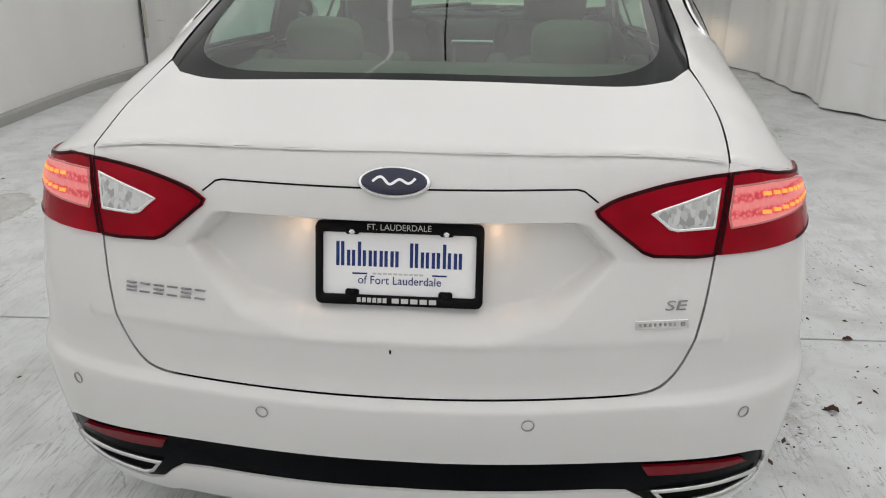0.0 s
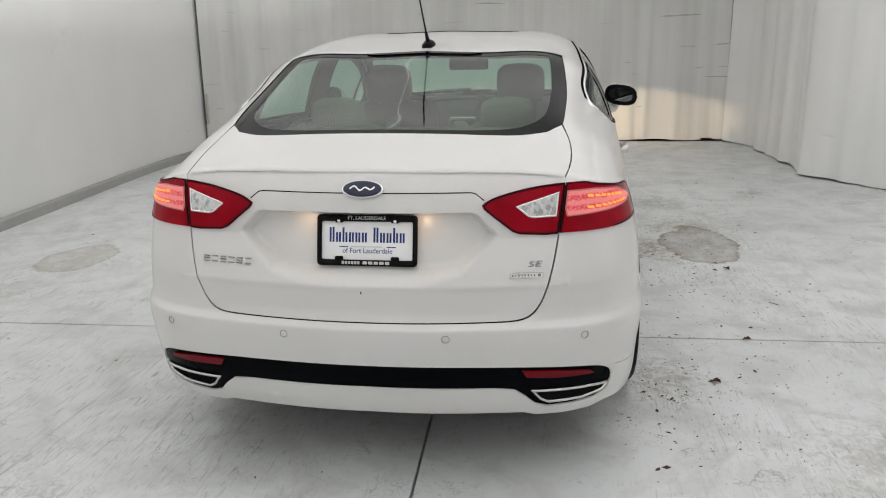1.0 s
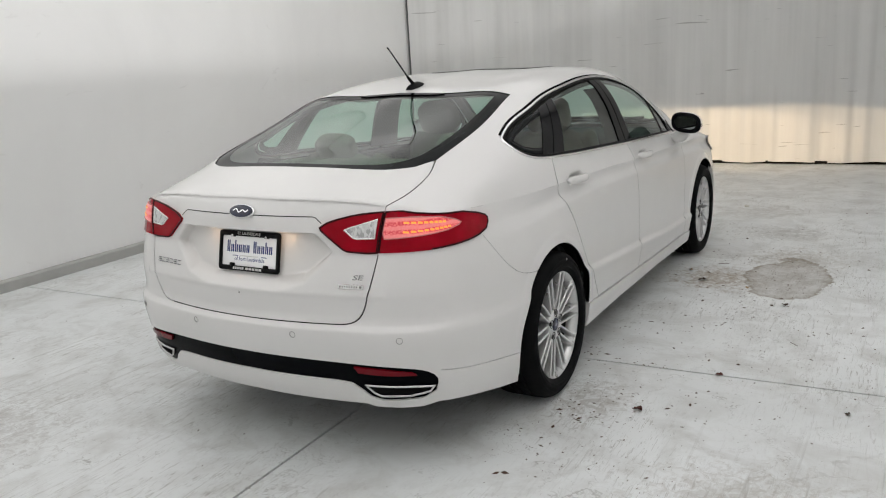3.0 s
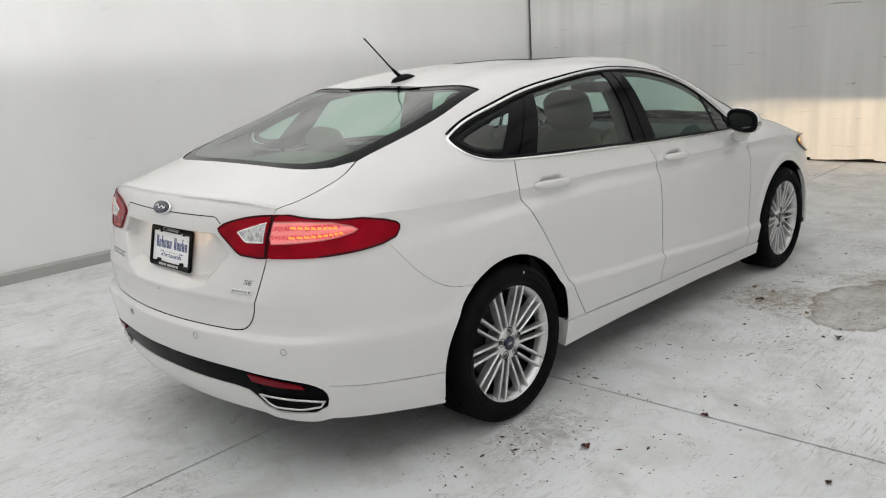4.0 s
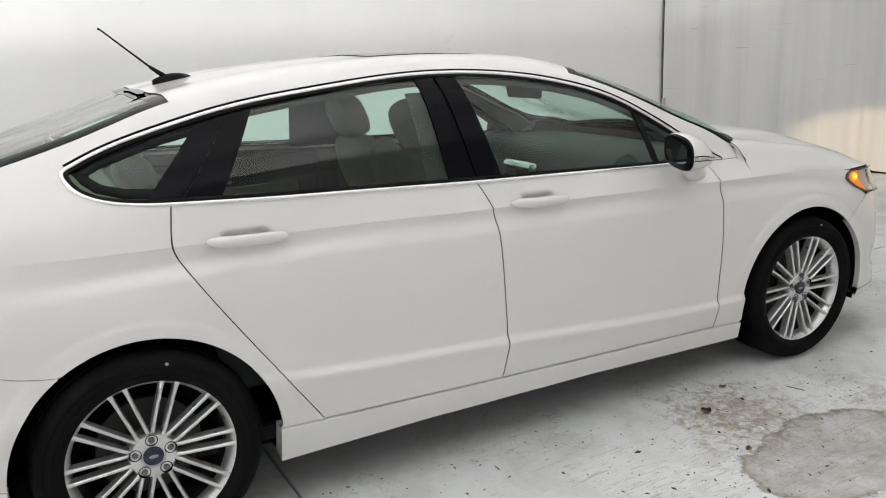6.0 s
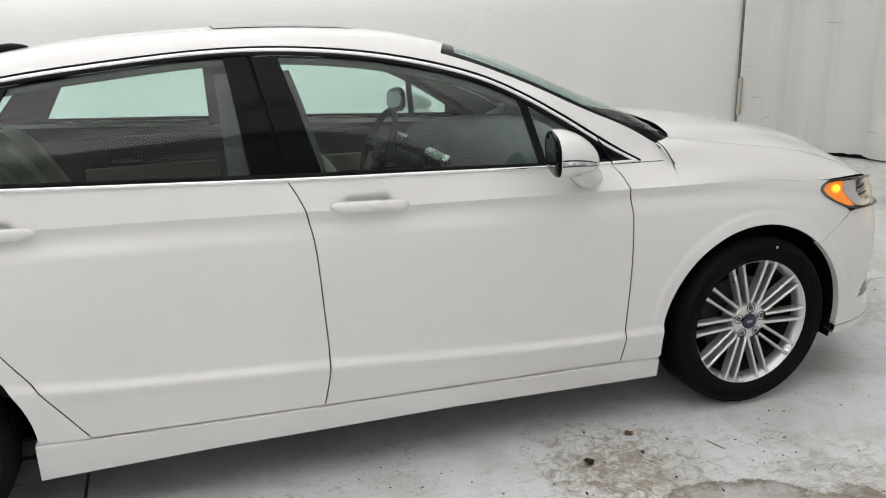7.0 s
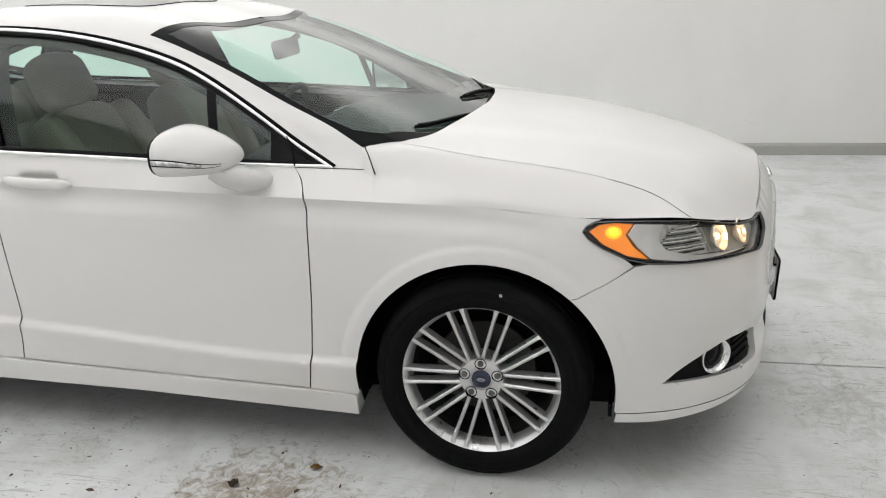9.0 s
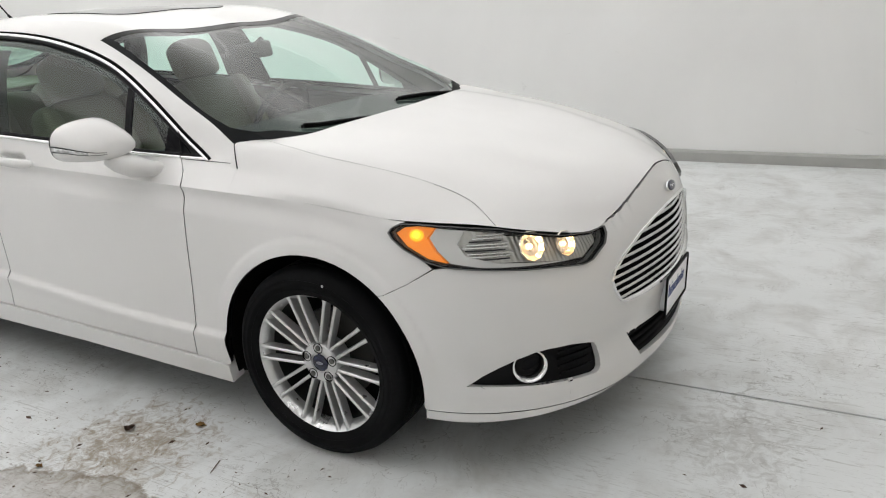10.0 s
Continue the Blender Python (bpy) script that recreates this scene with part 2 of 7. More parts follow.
def shrink(poly, d):
    """The outline moved inwards by d."""
    s = 1 if area(poly) > 0 else -1
    out = []
    for o, p, q in zip(poly[-1:] + poly[:-1], poly, poly[1:] + poly[:1]):
        e, f = np.subtract(p, o), np.subtract(q, p)
        a, b = np.hypot(*e), np.hypot(*f)
        e, f = (e / a if a > 1e-6 else f / max(b, 1e-9)), (f / b if b > 1e-6 else e / max(a, 1e-9))
        m = s * (np.array([-e[1], e[0]]) + [-f[1], f[0]])
        k = max(m @ m / 2, 0.35)
        out.append((p[0] + m[0] * d / k, p[1] + m[1] * d / k))
    return out


def halve(poly, axis, v, above):
    out = []
    for p, q in zip(poly, poly[1:] + poly[:1]):
        a, b = (p[axis] - v, q[axis] - v) if above else (v - p[axis], v - q[axis])
        if a >= 0:
            out.append(p)
        if (a > 0 > b) or (a < 0 < b):
            t = a / (a - b)
            m = [p[0] + (q[0] - p[0]) * t, p[1] + (q[1] - p[1]) * t]
            m[axis] = v
            out.append(tuple(m))
    return out


def cells(poly, da, db):
    """The outline cut into small cells along an even grid."""
    out = []

    def cut(p, i0, i1, j0, j1):
        if len(p) < 3 or abs(area(p)) < 1e-9:
            return
        if i1 - i0 > 1 and (i1 - i0) * da >= (j1 - j0) * db * 0.5 or (j1 - j0 <= 1 and i1 - i0 > 1):
            m = (i0 + i1) // 2
            cut(halve(p, 0, m * da, False), i0, m, j0, j1)
            cut(halve(p, 0, m * da, True), m, i1, j0, j1)
        elif j1 - j0 > 1:
            m = (j0 + j1) // 2
            cut(halve(p, 1, m * db, False), i0, i1, j0, m)
            cut(halve(p, 1, m * db, True), i0, i1, m, j1)
        else:
            out.append(p)

    a, b = [p[0] for p in poly], [p[1] for p in poly]
    cut(list(poly), math.floor(min(a) / da), math.ceil(max(a) / da), math.floor(min(b) / db), math.ceil(max(b) / db))
    return out


class Skin:
    """Gathers patches of sheets into one mesh with smooth, exact normals."""

    def __init__(self):
        self.v, self.n, self.f, self.m = [], [], [], []

    def patch(self, sheet, poly, da=0.02, db=0.02, off=0.0, gap=0.0, flange=0.0, mat=0, back=False, key=None):
        poly = [(round(p[0], 6), round(p[1], 6)) for p in poly]
        if gap:
            poly = shrink(poly, gap)
        base, seen, faces = len(self.v), {}, []
        for cell in cells(poly, da, db):
            ids = []
            for p in cell:
                k = (round(p[0], 5), round(p[1], 5))
                if k not in seen:
                    seen[k] = len(seen)
                if not ids or ids[-1] != seen[k]:
                    ids.append(seen[k])
            if len(ids) > 1 and ids[0] == ids[-1]:
                ids.pop()
            if len(set(ids)) == len(ids) > 2:
                faces.append(ids)
            elif len(set(ids)) > 2:
                mid = list(dict.fromkeys(ids))
                faces.append(mid)
        keys = list(seen)
        pos, nor = sheet.at(keys, off)
        self.turn(faces, pos, nor, base, mat, back)
        if flange:
            s = dense(poly + poly[:1], 0.03)
            p0, n0 = sheet.at(s, off)
            p1 = p0 - n0 * flange
            b = len(self.v)
            t = np.roll(p0, -1, 0) - np.roll(p0, 1, 0)
            side = np.cross(t, n0) * (1 if area(poly) > 0 else -1)
            side /= np.maximum(np.linalg.norm(side, axis=1, keepdims=True), 1e-9)
            rings = [[b + i, b + i + 1, b + len(s) + i + 1, b + len(s) + i] for i in range(len(s) - 1) if max(abs(p0[i, 0]), abs(p0[i + 1, 0])) > .004 and not (key and max(abs(s[i][0] - key), abs(s[i + 1][0] - key)) < .0015)]
            self.v += p0.tolist() + p1.tolist()
            self.n += side.tolist() * 2
            self.f += rings
            self.m += [mat] * len(rings)
        return self

    def turn(self, faces, pos, nor, base, mat, back=False):
        """Adds faces, each wound so that it looks along its normals."""
        self.v += pos.tolist()
        self.n += (-nor if back else nor).tolist()
        for ids in faces:
            p = pos[ids]
            g = np.zeros(3)
            for i in range(1, len(ids) - 1):
                g += np.cross(p[i] - p[0], p[i + 1] - p[0])
            ok = (g @ nor[ids].sum(0) > 0) != back
            self.f.append([base + k for k in (ids if ok else ids[::-1])])
            self.m.append(mat)

    def ribbon(self, sheet, line, inner, off=0.0, depth=0.004, closed=True, mat=0):
        """A raised band between two lines of equal count."""
        a, na = sheet.at(line, off)
        b, nb = sheet.at(inner, off)
        mid = (a + b) / 2 + (na + nb) / 2 * depth * 0.35
        low_a, low_b = a - na * depth, b - nb * depth
        n, base = len(a), len(self.v)
        across = (b - a) / np.maximum(np.linalg.norm(b - a, axis=1, keepdims=True), 1e-9)
        rows = [(low_a, -across), (a, na * 0.75 - across * 0.6), (mid, (na + nb) / 2), (b, nb * 0.75 + across * 0.6), (low_b, across)]
        for p, q in rows:
            self.v += p.tolist()
            self.n += (q / np.maximum(np.linalg.norm(q, axis=1, keepdims=True), 1e-9)).tolist()
        for r in range(len(rows) - 1):
            for i in range(n if closed else n - 1):
                j = (i + 1) % n
                ids = [base + r * n + i, base + r * n + j, base + (r + 1) * n + j, base + (r + 1) * n + i]
                p = np.array([self.v[k] for k in ids])
                g = np.cross(p[2] - p[0], p[3] - p[1])
                q = np.array([self.n[k] for k in ids]).sum(0)
                self.f.append(ids if g @ q > 0 else ids[::-1])
                self.m.append(mat)
        return self

    def strip(self, sheet, line, inner, off):
        """A flush band between two lines of equal count."""
        (a, na), (b, nb) = sheet.at(line, off), sheet.at(inner, off)
        n = len(a)
        self.turn([[i, i + 1, n + i + 1, n + i] for i in range(n - 1)], np.vstack([a, b]), np.vstack([na, nb]), len(self.v), 0)
        return self

    def mesh(self, name, mats, side=1):
        me = bpy.data.meshes.new(name)
        v, f, n = self.v, self.f, self.n
        if side < 0:
            v, n, f = [(-x, y, z) for x, y, z in v], [(-x, y, z) for x, y, z in n], [k[::-1] for k in f]
        me.from_pydata(v, [], f)
        for m in mats:
            me.materials.append(m)
        me.polygons.foreach_set("material_index", self.m)
        me.polygons.foreach_set("use_smooth", [True] * len(f))
        me.update()
        me.normals_split_custom_set_from_vertices(n)
        return me


def round_edge(skin, line, radius, fade=None):
    """Turns the normals beside an edge into one another, as over a rounded fold; line holds the edge's places and its middle normals."""
    p, m = line
    v, n = np.array(skin.v), np.array(skin.n)
    for k in range(0, len(v), 4000):
        d = np.linalg.norm(v[k:k + 4000, None] - p[None], axis=2)
        i = d.argmin(1)
        w = np.exp(-(d.min(1) / radius) ** 2)[:, None]
        if fade:
            w *= np.interp(v[k:k + 4000, 1], *fade)[:, None]
        far = (n[k:k + 4000] * m[i]).sum(1)[:, None] < .2
        w = np.where(far, 0, w)
        q = n[k:k + 4000] * (1 - w) + m[i] * w
        n[k:k + 4000] = q / np.maximum(np.linalg.norm(q, axis=1, keepdims=True), 1e-9)
    skin.n = n.tolist()
    return skin


def part(name, bm, mat, parent=None, label=""):
    """Links a bmesh, a Skin or a mesh as one object under a thing or a part."""
    if isinstance(bm, Skin):
        bm = bm.mesh(name, mat if isinstance(mat, list) else [mat])
    elif isinstance(bm, bmesh.types.BMesh):
        me = bpy.data.meshes.new(name)
        bmesh.ops.recalc_face_normals(bm, faces=bm.faces)
        bm.to_mesh(me)
        bm.free()
        for m in mat if isinstance(mat, list) else [mat]:
            me.materials.append(m)
        bm = me
    ob = new(name, bm)
    ob.parent = parent
    if label:
        tagged(ob, label)
    return ob


def smooth(bm, angle=35):
    """Smooth shading with sharp edges past the angle."""
    for f in bm.faces:
        f.smooth = True
    for e in bm.edges:
        e.smooth = len(e.link_faces) == 2 and e.calc_face_angle(0) < radians(angle)
    return bm


def add_box(bm, x0, y0, z0, x1, y1, z1, bevel=0.0, segments=2, m=None):
    """A box with rounded edges."""
    d = bmesh.new()
    bmesh.ops.create_cube(d, size=1, matrix=Matrix.Translation(((x0 + x1) / 2, (y0 + y1) / 2, (z0 + z1) / 2)) @ Matrix.Diagonal((x1 - x0, y1 - y0, z1 - z0, 1)))
    if bevel:
        bmesh.ops.bevel(d, geom=d.edges[:], offset=bevel, segments=segments, profile=0.5, affect="EDGES")
    return take(bm, d, m)


def take(bm, d, m=None):
    """Moves what d holds into bm."""
    if m is not None:
        bmesh.ops.transform(d, matrix=m, verts=d.verts)
    me = bpy.data.meshes.new("scrap")
    d.to_mesh(me)
    d.free()
    bm.from_mesh(me)
    bpy.data.meshes.remove(me)
    return bm


def lathe(profile, n=64, axis="x"):
    """A ring turned from (along, radius) points about the axis."""
    bm = bmesh.new()
    rows = []
    for k in range(n):
        c, s = math.cos(2 * math.pi * k / n), math.sin(2 * math.pi * k / n)
        rows.append([bm.verts.new((a, r * c, r * s) if axis == "x" else (r * c, r * s, a)) for a, r in profile])
    for k in range(n):
        p, q = rows[k], rows[(k + 1) % n]
        for i in range(len(profile) - 1):
            try:
                bm.faces.new((p[i], p[i + 1], q[i + 1], q[i]))
            except ValueError:
                pass
    bmesh.ops.remove_doubles(bm, verts=bm.verts, dist=1e-6)
    return smooth(bm, 40)


def tube(points, radius, n=10, cap=True):
    """A round bar along the points; radius may be a list."""
    pts = [Vector(p) for p in points]
    rad = radius if isinstance(radius, (list, tuple)) else [radius] * len(pts)
    bm = bmesh.new()
    rings, up = [], Vector((0.123, 0.456, 0.88)).normalized()
    for i, p in enumerate(pts):
        t = (pts[min(i + 1, len(pts) - 1)] - pts[max(i - 1, 0)]).normalized()
        a = t.cross(up).normalized()
        b = t.cross(a)
        rings.append([bm.verts.new(p + (a * math.cos(2 * math.pi * k / n) + b * math.sin(2 * math.pi * k / n)) * rad[i]) for k in range(n)])
    for p, q in zip(rings, rings[1:]):
        for k in range(n):
            bm.faces.new((p[k], p[(k + 1) % n], q[(k + 1) % n], q[k]))
    if cap:
        bm.faces.new(rings[0])
        bm.faces.new(rings[-1])
    bmesh.ops.recalc_face_normals(bm, faces=bm.faces)
    return smooth(bm, 50)


# ---- the car's surfaces ----
# Half of the body: plan outline at its widest, from the middle of the tail round the right side to the middle of the nose.
PLAN = [(0, 0), (.255, .016), (.46, .05), (.674, .111), (.79, .20), (.855, .33), (.885, .52), (.898, .78), (.904, 1.07), (.906, 1.6), (.907, 2.3),
        (.906, 3.0), (.905, 3.4), (.907, 3.92), (.899, 4.22), (.872, 4.42), (.80, 4.565), (.70, 4.67), (.56, 4.755), (.38, 4.815), (.2, 4.85), (0, 4.865)]
# Heights and insets of the upright section at some of those points, from the bottom edge to the shoulder.
RISE = {
    0: ((.22, .33, .45, .58, .64, .72, .87, .98, 1.06), (.11, .05, .02, 0, .017, .026, .062, .078, .12)),
    3: ((.22, .33, .44, .57, .64, .73, .87, .97, 1.03), (.10, .044, .017, 0, .017, .025, .056, .08, .10)),
    5: ((.21, .32, .43, .56, .62, .74, .87, .95, .995), (.072, .032, .014, 0, .013, .022, .042, .065, .085)),
    6: ((.20, .30, .42, .545, .60, .72, .83, .903, .977), (.045, .020, .012, 0, .012, .019, .038, .062, .085)),
    8: ((.18, .30, .43, .53, .575, .74, .85, .910, .957), (.03, .012, .003, 0, .010, .016, .034, .064, .060)),
    9: ((.18, .31, .43, .475, .504, .70, .86, .922, .950), (.04, .016, .006, 0, .017, .016, .026, .049, .044)),
    10: ((.18, .29, .385, .428, .456, .68, .84, .900, .928), (.035, .016, .006, 0, .018, .016, .022, .039, .033)),
    12: ((.18, .26, .325, .36, .387, .62, .80, .865, .893), (.03, .016, .005, 0, .016, .016, .024, .042, .035)),
    13: ((.18, .25, .32, .37, .43, .62, .78, .846, .876), (.03, .012, .003, 0, .006, .010, .026, .051, .046)),
    14: ((.18, .25, .33, .42, .50, .60, .72, .80, .845), (.03, .010, .002, 0, .004, .010, .024, .047, .058)),
    16: ((.18, .235, .30, .38, .46, .56, .66, .75, .815), (.03, .004, .006, .018, .007, .010, .020, .042, .068)),
    18: ((.18, .24, .29, .38, .46, .56, .64, .72, .765), (.055, .008, .009, .023, .012, .010, .018, .040, .060)),
    21: ((.18, .24, .30, .40, .50, .62, .72, .80, .862), (.07, .012, .008, .014, 0, .002, .014, .042, .085)),
}
# Sections over the shoulder: x and z from the shoulder to the middle, by y. None: taken from the body side below.
CABIN = {
    .10: ((.58, 1.005), (.52, 1.022), (.42, 1.038), (.30, 1.045), (.15, 1.05), (0, 1.052)),
    .20: ((.66, 1.018), (.59, 1.042), (.50, 1.056), (.35, 1.068), (.18, 1.076), (0, 1.080)),
    .30: ((.765, .990), (.70, 1.024), (.60, 1.060), (.45, 1.085), (.25, 1.103), (0, 1.109)),
    .45: (None, (.74, 1.035), (.68, 1.072), (.55, 1.112), (.30, 1.146), (0, 1.156)),
    .60: (None, (.765, 1.050), (.68, 1.117), (.60, 1.155), (.30, 1.182), (0, 1.190)),
    1.0: (None, (.803, 1.060), (.722, 1.175), (.608, 1.264), (.30, 1.291), (0, 1.299)),
    1.3: (None, (.825, 1.055), (.694, 1.300), (.595, 1.358), (.30, 1.381), (0, 1.388)),
    1.75: (None, (.838, 1.045), (.664, 1.374), (.585, 1.415), (.30, 1.443), (0, 1.450)),
    2.2: (None, (.842, 1.022), (.650, 1.400), (.580, 1.434), (.30, 1.461), (0, 1.468)),
    2.6: (None, (.840, 1.006), (.652, 1.368), (.586, 1.411), (.30, 1.443), (0, 1.450)),
    2.82: (None, (.835, .997), (.676, 1.310), (.612, 1.363), (.30, 1.398), (0, 1.406)),
    3.1: (None, (.825, .985), (.716, 1.195), (.664, 1.256), (.30, 1.306), (0, 1.318)),
    3.3: (None, (.812, .976), (.756, 1.075), (.712, 1.148), (.35, 1.218), (0, 1.240)),
    3.48: (None, (.802, .962), (.780, .988), (.744, 1.066), (.38, 1.131), (0, 1.152)),
    3.62: (None, (.800, .950), (.776, .985), (.750, 1.010), (.40, 1.064), (0, 1.089)),
    3.85: (None, (.800, .930), (.77, .95), (.72, .956), (.40, .972), (0, .990)),
}
HOOD = {
    3.40: (None, (.805, .960), (.775, 1.015), (.70, 1.046), (.40, 1.062), (0, 1.070)),
    3.60: (None, (.803, .957), (.768, 1.018), (.70, 1.034), (.40, 1.048), (0, 1.056)),
    3.90: (None, (.812, .927), (.752, .976), (.66, .999), (.35, 1.022), (0, 1.031)),
    4.20: (None, (.795, .886), (.725, .928), (.62, .957), (.35, .986), (0, .997)),
    4.45: ((.785, .838), (.745, .850), (.66, .878), (.56, .899), (.30, .934), (0, .947)),
    4.60: ((.67, .800), (.625, .813), (.55, .838), (.46, .861), (.25, .900), (0, .917)),
    4.72: ((.50, .757), (.46, .769), (.41, .788), (.34, .818), (.18, .864), (0, .884)),
    4.80: ((.36, .742), (.33, .752), (.285, .770), (.235, .795), (.13, .835), (0, .854)),
}
ARCH_FRONT, ARCH_REAR = (3.925, .318, .398), (1.073, .314, .394)
# The hollow in the boot lid that holds the number plate.
HOLLOW = [(-.285, .995), (.285, .995), (.408, .866), (.30, .748), (.18, .716), (-.18, .716), (-.30, .748), (-.408, .866)]

_plan = np.array(PLAN)
_ext = np.vstack([_plan[1] * [-1, 1], _plan, _plan[-2] * [-1, 1]])
_s = np.r_[0, np.cumsum(np.hypot(*np.diff(_ext, axis=0).T))]
_s -= _s[1]
U_KNOT = _s[1:-1]
U = np.arange(0, U_KNOT[-1] + .002, .004)
ZT = np.arange(.14, 1.121, .0035)


def section_edges():
    """The body side's knots along the whole way round: heights and insets."""
    ks = sorted(RISE)
    at = [U_KNOT[k] for k in ks]
    h = np.array([pchip(at, [RISE[k][0][i] for k in ks], U) for i in range(9)])
    o = np.array([pchip(at, [RISE[k][1][i] for k in ks], U) for i in range(9)])
    return soften(h, 160, 1), soften(o, 160, 1)


def plan_frame():
    x, y = spline(_s, _ext[:, 0], U), spline(_s, _ext[:, 1], U)
    tx, ty = np.gradient(x, U), np.gradient(y, U)
    l = np.hypot(tx, ty)
    return np.stack([x, y], 1), np.stack([ty / l, -tx / l], 1)


def inside_depth(x, z, poly):
    """How far a place lies inside the outline, below 0 outside it."""
    d = np.full(np.shape(x), 9.0)
    for p, q in zip(poly, poly[1:] + poly[:1]):
        e = np.subtract(q, p)
        e = e / np.hypot(*e)
        d = np.minimum(d, (x - p[0]) * e[1] - (z - p[1]) * e[0])
    return d


EDGE_H, EDGE_O = section_edges()
PLAN_P, PLAN_N = plan_frame()
EDGE_O[0] *= 1.0


def side_top(y):
    """Where the shoulder runs beside y: x and z."""
    p = PLAN_P - PLAN_N * EDGE_O[8][:, None]
    return float(np.interp(y, p[:, 1], p[:, 0])), float(np.interp(y, p[:, 1], EDGE_H[8]))


def sections_sheet(table, y0, y1, passes):
    """A sheet over y and the way from the shoulder to the middle."""
    ys = sorted(table)
    rows = [[p or side_top(y) for p in table[y]] for y in ys]
    grid = np.arange(y0, y1 + .001, .01)
    k = len(rows[0])
    xs = soften(np.array([pchip(ys, [r[i][0] for r in rows], grid) for i in range(k)]), passes, 1)
    zs = soften(np.array([pchip(ys, [r[i][1] for r in rows], grid) for i in range(k)]), passes, 1)
    w = np.linspace(0, 1.1, 111)
    out = np.zeros((len(grid), len(w), 3))
    for i, y in enumerate(grid):
        x = np.r_[xs[:, i], -xs[k - 2, i], -xs[k - 3, i]]
        z = np.r_[zs[:, i], zs[k - 2, i], zs[k - 3, i]]
        s = np.r_[0, np.cumsum(np.hypot(np.diff(x), np.diff(z)))]
        t = w / 1.1 * s[k - 1]
        out[i, :, 0], out[i, :, 1], out[i, :, 2] = spline(s, x, t), y, spline(s, z, t)
    out[:, -1, 0] = 0
    return Sheet(grid, w, out, 1.0)


cabin = sections_sheet(CABIN, .08, 3.88, 36)
# finger hollows behind the door handles
HANDLES = ((1.425, .955), (2.485, .935))


def handle_hollows(sheet):
    y, z = sheet.xyz[:, :, 1], sheet.xyz[:, :, 2]
    for y0, z0 in HANDLES:
        sheet.xyz[:, :, 0] -= np.where(sheet.xyz[:, :, 0] > .7, .030 * np.exp(-((y - y0 + .002) / .068) ** 10 - ((z - z0 + .007) / .0215) ** 8), 0)
    sheet.settle(1.0)


handle_hollows(cabin)
hood_sheet = sections_sheet(HOOD, 3.40, 4.82, 8)
# two long ridges on the bonnet
_x, _y = hood_sheet.xyz[:, :, 0], hood_sheet.xyz[:, :, 1]
_line = np.interp(_y, (3.6, 4.2, 4.75), (.52, .42, .30))
_r = 1 / (1 + np.exp(-(_line - _x) / .026))
hood_sheet.xyz[:, :, 2] += .010 * _r * np.interp(_y, (3.55, 3.8, 4.5, 4.78), (0, 1, 1, 0))
hood_sheet.settle(1.0)


def height(sheet, x, y):
    i = int(np.clip(round((y - sheet.a[0]) / .01), 0, len(sheet.a) - 1))
    return float(np.interp(x, sheet.xyz[i, ::-1, 0], sheet.xyz[i, ::-1, 2]))


def body_sheet():
    top = PLAN_P - PLAN_N * EDGE_O[8][:, None]
    z8 = EDGE_H[8].copy()
    for i, (x, y) in enumerate(top):
        if y < .55:
            k = min(1, (.55 - y) / .15)
            z8[i] = z8[i] * (1 - k) + k * height(cabin, x, y)
        elif y > 4.2:
            k = min(1, (y - 4.2) / .15)
            z8[i] = z8[i] * (1 - k) + k * height(hood_sheet, x, y)
    EDGE_H[8] = z8
    EDGE_H[7] = np.minimum(EDGE_H[7], z8 - .025)
    xyz = np.zeros((len(U), len(ZT), 3))
    for i in range(len(U)):
        off = pchip(EDGE_H[:, i], EDGE_O[:, i], ZT)
        xyz[i, :, :2] = PLAN_P[i] - PLAN_N[i] * off[:, None]
        xyz[i, :, 2] = ZT
    x, y, z = xyz[:, :, 0].copy(), xyz[:, :, 1].copy(), xyz[:, :, 2]
    ramp = np.interp(z, (.745, .850), (.050, .017))
    d = soften(soften(np.clip(inside_depth(x, z, HOLLOW) / ramp, 0, 1) ** 1.35, 1, 0), 1, 1)
    # the lid under the lamps leans back to a crease at their lower corners
    xyz[:, :, 1] += np.where(y < .3, .010 * np.clip((z - .735) / .125, 0, 1) * np.clip((.930 - z) / .07, 0, 1) * np.clip((.66 - x) / .14, 0, 1) * (1 - d), 0)
    xyz[:, :, 1] += np.where(y < .3, .050 * d * np.clip((.934 - z) / .009, 0, 1), 0)
    # the lid's lower edge stands out as a soft ledge over the bumper
    xyz[:, :, 1] += np.where((y < .3) & (x < .62), -.003 * np.exp(-((z - .718) / .012) ** 2), 0)
    # the bumper stands proud of the lid as a narrow shelf
    xyz[:, :, 1] += np.where((y < .5) & (x < .87), .013 * np.clip((z - .586) / .016, 0, 1) * np.clip((.712 - z) / .10, 0, 1) * np.clip((.86 - x) / .14, 0, 1), 0)
    for cy, cz, r in (ARCH_FRONT, ARCH_REAR):
        q = np.hypot(y - cy, z - cz) - r
        e = np.clip((.056 - q) / .022, 0, 1)
        lift = (.006 * e * e * (3 - 2 * e) * (1 if cy > 2 else .6) + .002 * np.exp(-(np.maximum(q, 0) / .03) ** 2)) * np.clip((z - .30) / .22, 0, 1)
        xyz[:, :, 0] += np.where(x > .7, lift, 0)
    return Sheet(U, ZT, xyz, 1.0)


body = body_sheet()
handle_hollows(body)
_mid = int(np.argmax(body.xyz[:, 80, 0]))


def _row(z):
    return int(np.clip(round((z - ZT[0]) / .0035), 0, len(ZT) - 1))


def uy(y, z):
    return float(np.interp(y, body.xyz[:, _row(z), 1], U))


